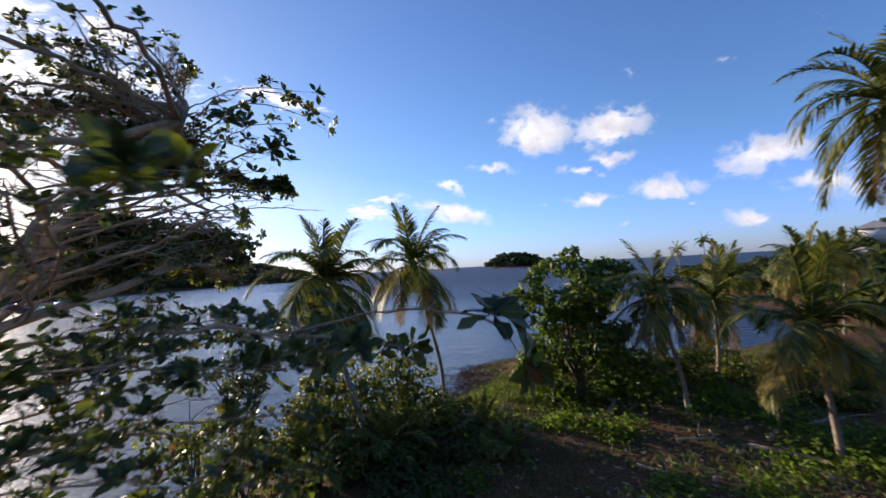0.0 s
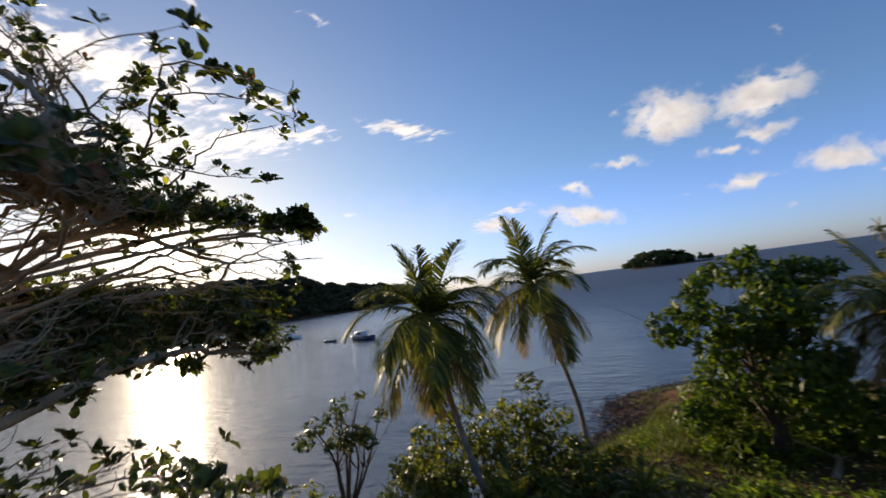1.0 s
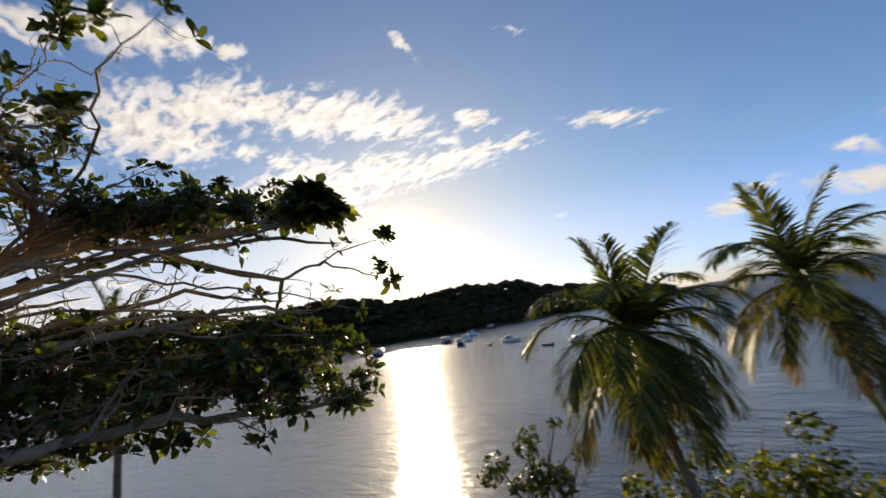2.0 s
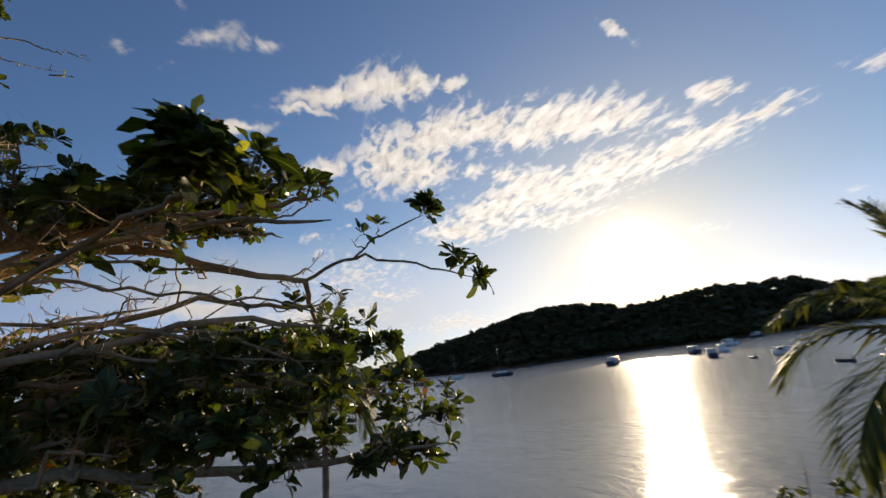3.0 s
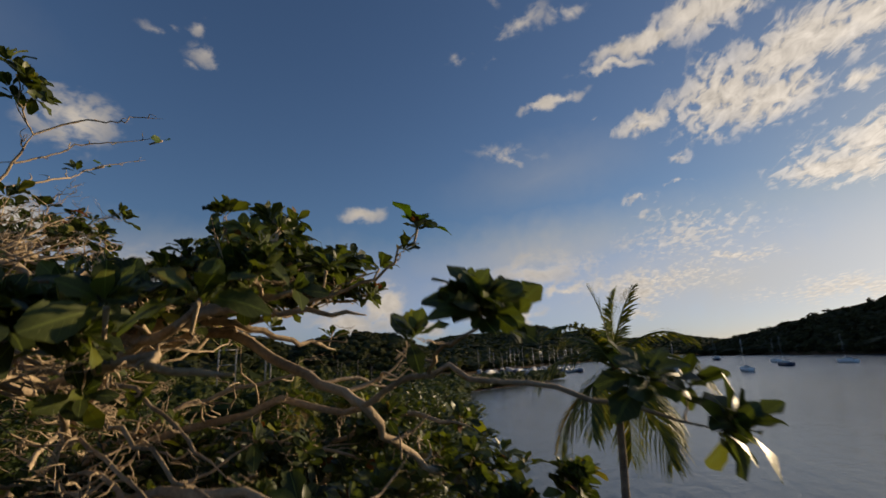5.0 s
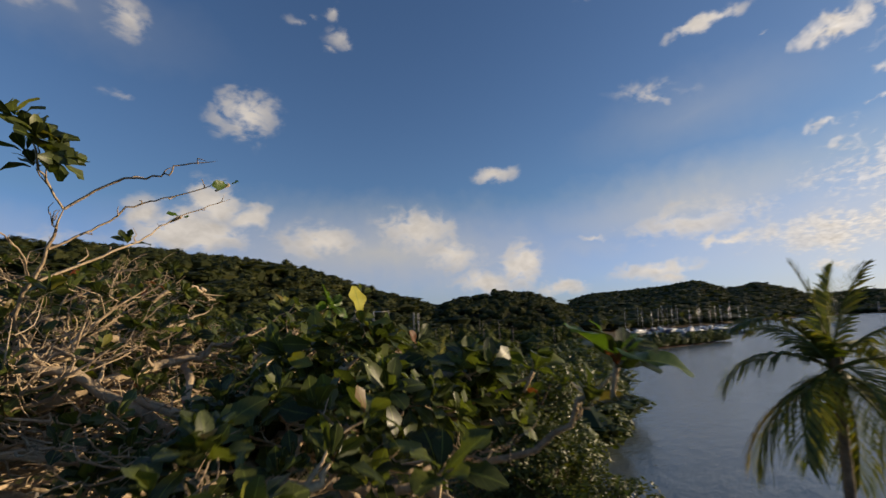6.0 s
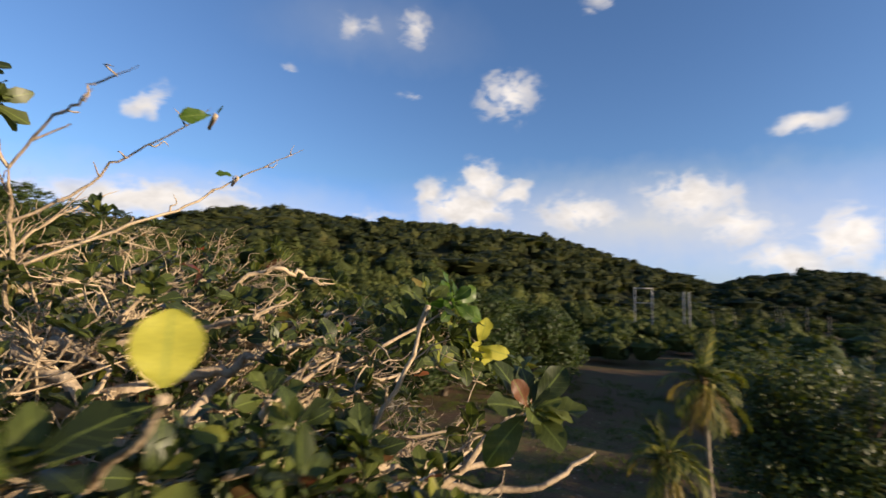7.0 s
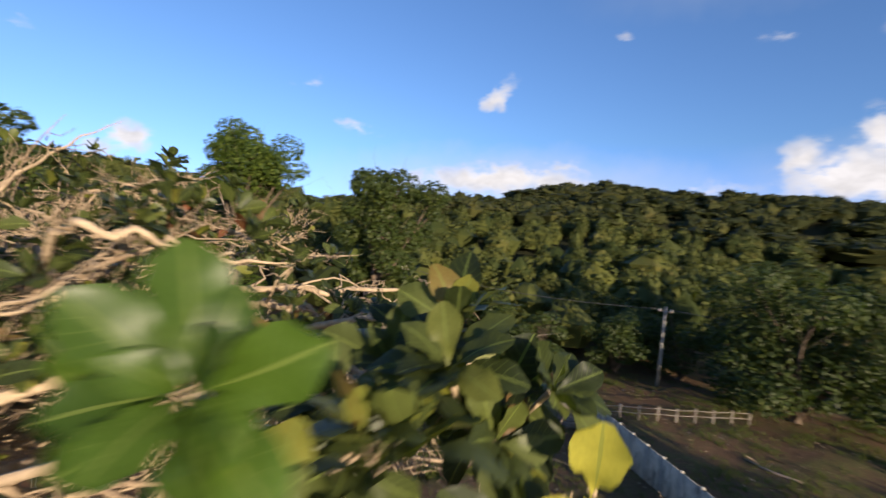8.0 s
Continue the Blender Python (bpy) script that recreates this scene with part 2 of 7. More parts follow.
WL.new(veil.outputs[0], tint.inputs["A"])
WL.new(tint.outputs["Result"], glow.inputs["A"])
WL.new(tone.outputs[0], glow.inputs["B"])
# cloud light: pale and warm, thick parts a little greyer, brighter near the sun
near_sun = wmath("EXPONENT", wmath("MULTIPLY", angle, -1 / radians(28.0)))
shine = wmath("ADD", CLOUD_LIGHT, wmath("MULTIPLY", near_sun, CLOUD_SUN))
heap = wmath("SUBTRACT", 1.18, wmath("MULTIPLY", wmath("SUBTRACT", billow, 0.3), 0.95))
comb = wmath("ADD", 0.92, wmath("MULTIPLY", wmath("SUBTRACT", ripple, 0.5), 1.5))
shade = wmath("ADD", wmath("MULTIPLY", heap, wmath("SUBTRACT", 1.0, fine)), wmath("MULTIPLY", comb, fine))
body = WN.new("ShaderNodeVectorMath")
body.operation = "SCALE"
body.inputs[0].default_value = (0.97, 0.975, 1.0)
WL.new(wmath("MULTIPLY", shine, shade), body.inputs["Scale"])
mixed = WN.new("ShaderNodeMix")
mixed.data_type = "RGBA"
WL.new(wmath("MULTIPLY", wmath("MULTIPLY", cover.outputs[0], 0.95), wmath("MINIMUM", wmath("MULTIPLY", field, 1.3), 1.0)), mixed.inputs["Factor"])
pale = WN.new("ShaderNodeMix")
pale.data_type = "RGBA"
sheet = veils[0]
for k in veils[1:]:
    sheet = wmath("MAXIMUM", sheet, k)
WL.new(sheet, pale.inputs["Factor"])
WL.new(glow.outputs["Result"], pale.inputs["A"])
sheen = WN.new("ShaderNodeVectorMath")
sheen.operation = "SCALE"
sheen.inputs[0].default_value = (0.92, 0.97, 1.02)
WL.new(wmath("MULTIPLY", shine, 0.82), sheen.inputs["Scale"])
WL.new(sheen.outputs[0], pale.inputs["B"])
WL.new(pale.outputs["Result"], mixed.inputs["A"])
WL.new(body.outputs[0], mixed.inputs["B"])
background = WN.new("ShaderNodeBackground")
background.inputs["Strength"].default_value = SKY_STRENGTH
WL.new(mixed.outputs["Result"], background.inputs["Color"])
WL.new(background.outputs[0], WN.new("ShaderNodeOutputWorld").inputs["Surface"])

sun_data = bpy.data.lights.new("sun", "SUN")
sun_data.energy = SUN_STRENGTH
sun_data.angle = radians(0.53)
sun_data.color = (1.0, 0.86, 0.66)
sun = new("sun", sun_data)
sun.matrix_world = look(heading(SUN_AZ, SUN_EL) * 300, (0, 0, 0))

# ---- materials ----


def material(name):
    m = bpy.data.materials.new(name)
    m.use_nodes = True
    nt = m.node_tree
    nt.nodes.clear()
    out = nt.nodes.new("ShaderNodeOutputMaterial")
    return m, nt, out


def n_noise(nt, scale, detail=5.0, rough=0.6, vec=None, dist=0.0):
    n = nt.nodes.new("ShaderNodeTexNoise")
    n.inputs["Scale"].default_value = scale
    n.inputs["Detail"].default_value = detail
    n.inputs["Roughness"].default_value = rough
    n.inputs["Distortion"].default_value = dist
    if vec is not None:
        nt.links.new(vec, n.inputs["Vector"])
    return n.outputs["Fac"]


def n_ramp(nt, fac, stops):
    r = nt.nodes.new("ShaderNodeValToRGB")
    e = r.color_ramp.elements
    while len(e) < len(stops):
        e.new(0.5)
    for el, (p, c) in zip(e, stops):
        el.position = p
        el.color = (*c, 1)
    nt.links.new(fac, r.inputs[0])
    return r.outputs[0]


def n_mix(nt, fac, a, b, blend="MIX"):
    n = nt.nodes.new("ShaderNodeMix")
    n.data_type = "RGBA"
    n.blend_type = blend
    for key, v in (("Factor", fac), ("A", a), ("B", b)):
        if isinstance(v, (int, float)):
            n.inputs[key].default_value = v
        elif isinstance(v, tuple):
            n.inputs[key].default_value = (*v, 1)
        else:
            nt.links.new(v, n.inputs[key])
    return n.outputs["Result"]


def n_math(nt, op, a, b=0.0, clamp=False):
    n = nt.nodes.new("ShaderNodeMath")
    n.operation = op
    n.use_clamp = clamp
    for i, v in enumerate((a, b)):
        if isinstance(v, (int, float)):
            n.inputs[i].default_value = v
        else:
            nt.links.new(v, n.inputs[i])
    return n.outputs[0]


def n_bump(nt, height, strength, distance):
    b = nt.nodes.new("ShaderNodeBump")
    b.inputs["Strength"].default_value = strength
    b.inputs["Distance"].default_value = distance
    nt.links.new(height, b.inputs["Height"])
    return b.outputs[0]


def principled(nt, color, rough, normal=None, spec=0.5, metal=0.0, ior=1.45):
    p = nt.nodes.new("ShaderNodeBsdfPrincipled")
    for key, v in (("Base Color", color), ("Roughness", rough)):
        if isinstance(v, (int, float)):
            p.inputs[key].default_value = v
        elif isinstance(v, tuple):
            p.inputs[key].default_value = (*v, 1)
        else:
            nt.links.new(v, p.inputs[key])
    p.inputs["Specular IOR Level"].default_value = spec
    p.inputs["Metallic"].default_value = metal
    p.inputs["IOR"].default_value = ior
    if normal is not None:
        nt.links.new(normal, p.inputs["Normal"])
    return p.outputs[0]


def object_coord(nt):
    return nt.nodes.new("ShaderNodeTexCoord").outputs["Object"]


def world_place(nt):
    return nt.nodes.new("ShaderNodeNewGeometry").outputs["Position"]


def plain(name, a, b, rough=0.7, scale=3.0, bump=0.2, spec=0.4, metal=0.0, fine=40.0):
    """A surface with two tones that vary at two scales, and a fine relief."""
    m, nt, out = material(name)
    v = object_coord(nt)
    big, small = n_noise(nt, scale, 6, 0.65, v), n_noise(nt, fine, 4, 0.6, v)
    fac = n_math(nt, "ADD", n_math(nt, "MULTIPLY", big, 0.7), n_math(nt, "MULTIPLY", small, 0.3))
    col = n_ramp(nt, fac, ((0.36, a), (0.62, b)))
    nt.links.new(principled(nt, col, rough, n_bump(nt, small, bump, 0.02), spec, metal), out.inputs[0])
    return m


def foliage(name, stops, rough=0.45, spec=0.4, through_light=0.35, per_object=False, veins=False, patch=0.0, patch_size=0.09):
    """Leaves: the colour varies from leaf to leaf; some light passes through."""
    m, nt, out = material(name)
    if per_object:
        rnd = nt.nodes.new("ShaderNodeObjectInfo").outputs["Random"]
    else:
        rnd = nt.nodes.new("ShaderNodeNewGeometry").outputs["Random Per Island"]
    if patch:
        rnd = n_math(nt, "ADD", n_math(nt, "MULTIPLY", rnd, 1 - patch),
                     n_math(nt, "MULTIPLY", n_noise(nt, patch_size, 3, 0.6, world_place(nt)), patch))
    col = n_ramp(nt, rnd, stops)
    grain = n_noise(nt, 22.0, 4, 0.6, object_coord(nt))
    col = n_mix(nt, 0.35, col, n_ramp(nt, grain, ((0.3, (0.45, 0.45, 0.4)), (0.7, (1.0, 1.0, 1.0)))), "MULTIPLY")
    normal = n_bump(nt, grain, 0.25, 0.004)
    if veins:
        uv = nt.nodes.new("ShaderNodeUVMap").outputs[0]
        sep = nt.nodes.new("ShaderNodeSeparateXYZ")
        nt.links.new(uv, sep.inputs[0])
        off = n_math(nt, "ABSOLUTE", n_math(nt, "SUBTRACT", sep.outputs[0], 0.5))
        rib = n_math(nt, "LESS_THAN", off, 0.035)
        side = n_math(nt, "FRACT", n_math(nt, "ADD", n_math(nt, "MULTIPLY", sep.outputs[1], 8.0), n_math(nt, "MULTIPLY", off, -4.0)))
        vein = n_math(nt, "LESS_THAN", side, 0.10)
        lit = n_math(nt, "MAXIMUM", rib, n_math(nt, "MULTIPLY", vein, 0.35))
        col = n_mix(nt, n_math(nt, "MULTIPLY", lit, 0.5), col, (0.19, 0.24, 0.06))
        normal = n_bump(nt, n_math(nt, "SUBTRACT", 1.0, lit), 0.35, 0.006)
    shader = principled(nt, col, rough, normal, spec)
    t = nt.nodes.new("ShaderNodeBsdfTranslucent")
    nt.links.new(n_mix(nt, 1.0, col, (1.6, 1.7, 0.7), "MULTIPLY"), t.inputs[0])
    mix = nt.nodes.new("ShaderNodeMixShader")
    mix.inputs[0].default_value = through_light
    nt.links.new(shader, mix.inputs[1])
    nt.links.new(t.outputs[0], mix.inputs[2])
    nt.links.new(mix.outputs[0], out.inputs[0])
    return m


ALMOND_STOPS = ((0.0, (0.022, 0.032, 0.010)), (0.45, (0.048, 0.064, 0.018)), (0.88, (0.100, 0.120, 0.030)),
                (0.955, (0.20, 0.20, 0.03)), (0.985, (0.15, 0.08, 0.04)), (1.0, (0.20, 0.05, 0.025)))
M_ALMOND = foliage("almond_leaf_joined", ALMOND_STOPS, 0.40, 0.40, 0.30, veins=True)
M_ALMOND_ONE = foliage("almond_leaf_single", ALMOND_STOPS, 0.46, 0.30, 0.34, per_object=True, veins=True)
M_YELLOW_LEAF = foliage("yellowing_leaf", ((0.0, (0.36, 0.34, 0.035)), (1.0, (0.48, 0.44, 0.08))), 0.6, 0.25, 0.35, per_object=True, veins=True)
M_FRESH_LEAF = foliage("fresh_green_leaf", ((0.0, (0.034, 0.072, 0.010)), (1.0, (0.080, 0.145, 0.018))), 0.40, 0.38, 0.40, per_object=True, veins=True)
M_PALM = foliage("palm_leaflet", ((0.0, (0.050, 0.068, 0.014)), (0.6, (0.115, 0.130, 0.026)), (1.0, (0.28, 0.24, 0.05))), 0.52, 0.3, 0.28)
M_PALM_YELLOW = foliage("yellowing_palm_leaflet", ((0.0, (0.15, 0.13, 0.02)), (1.0, (0.30, 0.20, 0.04))), 0.5, 0.3, 0.35)
M_PALM_DRY = foliage("dry_palm_leaflet", ((0.0, (0.12, 0.075, 0.035)), (1.0, (0.26, 0.17, 0.08))), 0.75, 0.2, 0.2)
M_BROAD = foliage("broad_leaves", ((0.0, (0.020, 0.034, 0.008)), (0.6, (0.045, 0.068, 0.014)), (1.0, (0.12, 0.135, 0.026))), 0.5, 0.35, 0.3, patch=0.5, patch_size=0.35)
# lighter copy of the broad leaves, with sunlight put into the colour
M_LIT_BROAD = foliage("sunlit_broad_leaves", ((0.0, (0.026, 0.048, 0.009)), (0.5, (0.060, 0.100, 0.016)), (1.0, (0.15, 0.19, 0.03))), 0.52, 0.3, 0.4, patch=0.3, patch_size=0.5)
M_MANGROVE = foliage("mangrove_leaves", ((0.0, (0.03, 0.045, 0.010)), (0.6, (0.06, 0.080, 0.016)), (1.0, (0.13, 0.13, 0.028))), 0.45, 0.4, 0.25)
M_WOODS = foliage("far_woods", ((0.15, (0.020, 0.034, 0.008)), (0.45, (0.048, 0.062, 0.016)), (0.68, (0.105, 0.115, 0.028)), (0.88, (0.15, 0.125, 0.045))), 0.65, 0.2, 0.22, patch=0.6)
# ridge woods, darker and browner: their shade side and haze put into the colour
M_RIDGE = foliage("shaded_ridge_woods", ((0.15, (0.024, 0.023, 0.010)), (0.5, (0.050, 0.046, 0.018)), (0.8, (0.095, 0.078, 0.030)), (1.0, (0.12, 0.085, 0.04))), 0.7, 0.15, 0.15, patch=0.6)
# the far woods' colours again, darker and less green, for the distant hills
M_HILLS = foliage("darker_hill_forest", ((0.15, (0.016, 0.024, 0.008)), (0.5, (0.036, 0.044, 0.014)), (0.75, (0.075, 0.076, 0.022)), (0.92, (0.10, 0.085, 0.034))), 0.68, 0.18, 0.18, patch=0.6)
M_GRASS = foliage("grass_blades", ((0.0, (0.055, 0.08, 0.018)), (0.7, (0.11, 0.13, 0.03)), (1.0, (0.24, 0.19, 0.08))), 0.6, 0.25, 0.35, patch=0.5)
M_SHRUB = foliage("shrub_leaves", ((0.0, (0.04, 0.058, 0.012)), (0.6, (0.095, 0.115, 0.022)), (1.0, (0.22, 0.20, 0.04))), 0.5, 0.3, 0.4)
M_WEED = foliage("weed_leaves", ((0.0, (0.06, 0.10, 0.016)), (0.7, (0.13, 0.20, 0.03)), (1.0, (0.22, 0.24, 0.04))), 0.55, 0.25, 0.5)
M_LITTER = foliage("dry_litter", ((0.0, (0.06, 0.035, 0.02)), (0.6, (0.19, 0.12, 0.07)), (1.0, (0.42, 0.32, 0.22))), 0.8, 0.2, 0.1)
M_BARK = plain("grey_almond_bark", (0.22, 0.158, 0.105), (0.55, 0.42, 0.28), 0.85, 2.0, 0.8, 0.2, 0.0, 30.0)
M_PALM_BARK = plain("ringed_palm_bark", (0.14, 0.11, 0.085), (0.34, 0.28, 0.21), 0.9, 2.5, 0.6, 0.2, 0.0, 18.0)
M_DARK_BARK = plain("dark_bark", (0.06, 0.045, 0.03), (0.15, 0.11, 0.08), 0.9, 2.0, 0.6, 0.2)
M_DRIFT = plain("weathered_driftwood", (0.22, 0.16, 0.11), (0.42, 0.33, 0.25), 0.85, 4.0, 0.5, 0.2)
M_NUT = plain("coconut_husk", (0.10, 0.10, 0.03), (0.24, 0.20, 0.05), 0.6, 6.0, 0.2)
M_CONCRETE = plain("weathered_concrete", (0.28, 0.26, 0.23), (0.46, 0.43, 0.38), 0.85, 0.8, 0.3, 0.2, 0.0, 9.0)


def stained_wall():
    """Pale panels with dark runs from the rain and patches of moss."""
    m, nt, out = material("stained_panel")
    g = world_place(nt)
    mp = nt.nodes.new("ShaderNodeMapping")
    mp.inputs["Scale"].default_value = (1.6, 1.6, 0.35)
    nt.links.new(g, mp.inputs["Vector"])
    runs, blot, fine = n_noise(nt, 1.6, 6, 0.7, mp.outputs[0], 0.4), n_noise(nt, 0.7, 6, 0.7, g, 0.6), n_noise(nt, 14.0, 4, 0.6, g)
    col = n_ramp(nt, fine, ((0.3, (0.46, 0.40, 0.31)), (0.7, (0.66, 0.58, 0.46))))
    col = n_mix(nt, n_math(nt, "MULTIPLY", n_math(nt, "SUBTRACT", runs, 0.46), 6.0, True), col, (0.13, 0.125, 0.11))
    col = n_mix(nt, n_math(nt, "MULTIPLY", n_math(nt, "SUBTRACT", blot, 0.54), 7.0, True), col, (0.085, 0.085, 0.06))
    nt.links.new(principled(nt, col, 0.9, n_bump(nt, runs, 0.3, 0.02), 0.2), out.inputs[0])
    return m


M_WALL = stained_wall()
M_BOARD = plain("weathered_board", (0.13, 0.11, 0.09), (0.32, 0.28, 0.24), 0.85, 1.5, 0.4, 0.2, 0.0, 14.0)
M_WHITE = plain("white_gelcoat", (0.66, 0.66, 0.64), (0.80, 0.80, 0.78), 0.35, 0.5, 0.05)
# white marina hulls toned down to grey, the hills' shade put into the colour
M_GREY_HULL = plain("shaded_white_hull", (0.24, 0.25, 0.26), (0.40, 0.40, 0.39), 0.5, 0.5, 0.05)
# dark blue paint, also used where a backlit hull is coloured dark
M_NAVY = plain("navy_and_backlit_hull", (0.02, 0.03, 0.06), (0.05, 0.06, 0.10), 0.35, 0.5, 0.05)
M_CANVAS = plain("blue_canvas", (0.02, 0.04, 0.10), (0.05, 0.07, 0.15), 0.8, 2.0, 0.1)
M_SPAR = plain("grey_spar", (0.45, 0.45, 0.45), (0.62, 0.62, 0.60), 0.4, 1.0, 0.05, 0.5, 0.6)
M_DARK_GLASS = plain("dark_cabin_glass", (0.015, 0.018, 0.02), (0.03, 0.035, 0.04), 0.12, 1.0, 0.02)
M_ROOF = plain("tin_roof", (0.30, 0.26, 0.24), (0.48, 0.44, 0.41), 0.55, 0.6, 0.2)
M_WIRE = plain("dark_wire", (0.05, 0.05, 0.05), (0.10, 0.10, 0.10), 0.6, 2.0, 0.05)
M_WRACK = foliage("washed_up_weed", ((0.0, (0.035, 0.016, 0.010)), (0.6, (0.085, 0.042, 0.026)), (1.0, (0.15, 0.085, 0.05))), 0.6, 0.35, 0.1)


def ground_material():
    m, nt, out = material("ground_soil_grass")
    g = world_place(nt)
    sep = nt.nodes.new("ShaderNodeSeparateXYZ")
    nt.links.new(g, sep.inputs[0])
    big, mid, fine = n_noise(nt, 0.11, 6, 0.62, g, 0.5), n_noise(nt, 0.9, 6, 0.65, g), n_noise(nt, 9.0, 6, 0.7, g)
    soil = n_ramp(nt, fine, ((0.25, (0.034, 0.016, 0.008)), (0.5, (0.125, 0.058, 0.028)), (0.75, (0.30, 0.165, 0.085))))
    grass = n_ramp(nt, fine, ((0.25, (0.028, 0.036, 0.012)), (0.6, (0.075, 0.082, 0.026)), (0.85, (0.19, 0.16, 0.065))))
    fac = n_math(nt, "ADD", n_math(nt, "MULTIPLY", big, 0.6), n_math(nt, "MULTIPLY", mid, 0.5))
    col = n_mix(nt, n_math(nt, "MULTIPLY", n_math(nt, "SUBTRACT", fac, 0.555), 9.0, True), soil, grass)
    dry = n_ramp(nt, fine, ((0.25, (0.034, 0.032, 0.012)), (0.48, (0.105, 0.094, 0.034)), (0.75, (0.24, 0.19, 0.075))))
    bare = n_ramp(nt, fine, ((0.25, (0.045, 0.027, 0.015)), (0.5, (0.13, 0.076, 0.042)), (0.75, (0.25, 0.165, 0.09))))
    turf = n_mix(nt, n_math(nt, "MULTIPLY", n_math(nt, "SUBTRACT", fac, 0.50), 7.0, True), bare, dry)
    meadow = n_math(nt, "MULTIPLY", n_math(nt, "ADD", sep.outputs[1], 4.0), -0.12, True)
    col = n_mix(nt, meadow, col, turf)
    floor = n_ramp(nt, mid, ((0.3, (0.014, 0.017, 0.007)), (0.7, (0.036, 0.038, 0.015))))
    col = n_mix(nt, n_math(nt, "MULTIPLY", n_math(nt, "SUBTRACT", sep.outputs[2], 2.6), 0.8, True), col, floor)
    sand = n_ramp(nt, mid, ((0.3, (0.045, 0.026, 0.019)), (0.7, (0.115, 0.068, 0.048))))
    low = n_math(nt, "SUBTRACT", 1.0, n_math(nt, "MULTIPLY", n_math(nt, "SUBTRACT", sep.outputs[2], 0.25), 2.2, True), True)
    col = n_mix(nt, low, col, sand)
    relief = n_math(nt, "ADD", n_math(nt, "MULTIPLY", mid, 0.8), n_math(nt, "MULTIPLY", fine, 0.35))
    nt.links.new(principled(nt, col, 0.95, n_bump(nt, relief, 0.9, 0.25), 0.15), out.inputs[0])
    return m


def water_material():
    """Nearly calm in the sheltered bay, where a paler base colour adds to the silvery sheen; darker and ruffled by the
    wind on the open sea.
    """
    m, nt, out = material("bay_water")
    g = world_place(nt)
    mp = nt.nodes.new("ShaderNodeMapping")
    mp.inputs["Rotation"].default_value = (0, 0, radians(38))
    mp.inputs["Scale"].default_value = (0.45, 1.0, 1.0)
    nt.links.new(g, mp.inputs["Vector"])
    swell, chop, rip = n_noise(nt, 0.16, 3, 0.5, mp.outputs[0]), n_noise(nt, 0.75, 5, 0.6, mp.outputs[0], 0.3), n_noise(nt, 3.4, 4, 0.62, mp.outputs[0])
    h = n_math(nt, "ADD", n_math(nt, "ADD", n_math(nt, "MULTIPLY", swell, 1.2), n_math(nt, "MULTIPLY", chop, 0.85)), n_math(nt, "MULTIPLY", rip, 0.26))
    sep = nt.nodes.new("ShaderNodeSeparateXYZ")
    nt.links.new(g, sep.inputs[0])
    across = n_math(nt, "ADD", n_math(nt, "MULTIPLY", sep.outputs[0], 0.94), n_math(nt, "MULTIPLY", n_math(nt, "SUBTRACT", sep.outputs[1], 30.0), 0.34))
    gust = n_math(nt, "MULTIPLY", n_math(nt, "SUBTRACT", n_noise(nt, 0.03, 4, 0.6, mp.outputs[0]), 0.5), 0.7)
    wind = n_math(nt, "ADD", n_math(nt, "ADD", n_math(nt, "MULTIPLY", across, 1 / 70.0), 0.35), gust, True)
    # bay tone varies at random, raised to stand in for reflected sky
    depth = n_ramp(nt, n_noise(nt, 0.012, 4, 0.6, g), ((0.3, (0.085, 0.110, 0.125)), (0.7, (0.12, 0.145, 0.155))))
    col = n_mix(nt, wind, depth, (0.022, 0.045, 0.085))
    # the breeze freshens out in the bay
    out_there = nt.nodes.new("ShaderNodeVectorMath")
    out_there.operation = "LENGTH"
    nt.links.new(g, out_there.inputs[0])
    rough = n_math(nt, "ADD", WATER_ROUGH, n_math(nt, "MULTIPLY", n_math(nt, "MULTIPLY", n_math(nt, "SUBTRACT", out_there.outputs["Value"], 70.0), 1 / 230.0, True), 0.22))
    b = nt.nodes.new("ShaderNodeBump")
    b.inputs["Distance"].default_value = 1.0
    nt.links.new(h, b.inputs["Height"])
    nt.links.new(n_math(nt, "ADD", WATER_CALM, n_math(nt, "MULTIPLY", wind, WATER_WIND)), b.inputs["Strength"])
    smooth = principled(nt, col, n_math(nt, "ADD", rough, n_math(nt, "MULTIPLY", wind, 0.28)), b.outputs[0], 0.5, 0.0, 1.333)
    ruffled = principled(nt, col, 0.42, b.outputs[0], 0.5, 0.0, 1.333)
    both = nt.nodes.new("ShaderNodeMixShader")
    both.inputs[0].default_value = 0.10
    nt.links.new(smooth, both.inputs[1])
    nt.links.new(ruffled, both.inputs[2])
    nt.links.new(both.outputs[0], out.inputs[0])
    return m


M_GROUND, M_WATER = ground_material(), water_material()

# ---- mesh tools ----


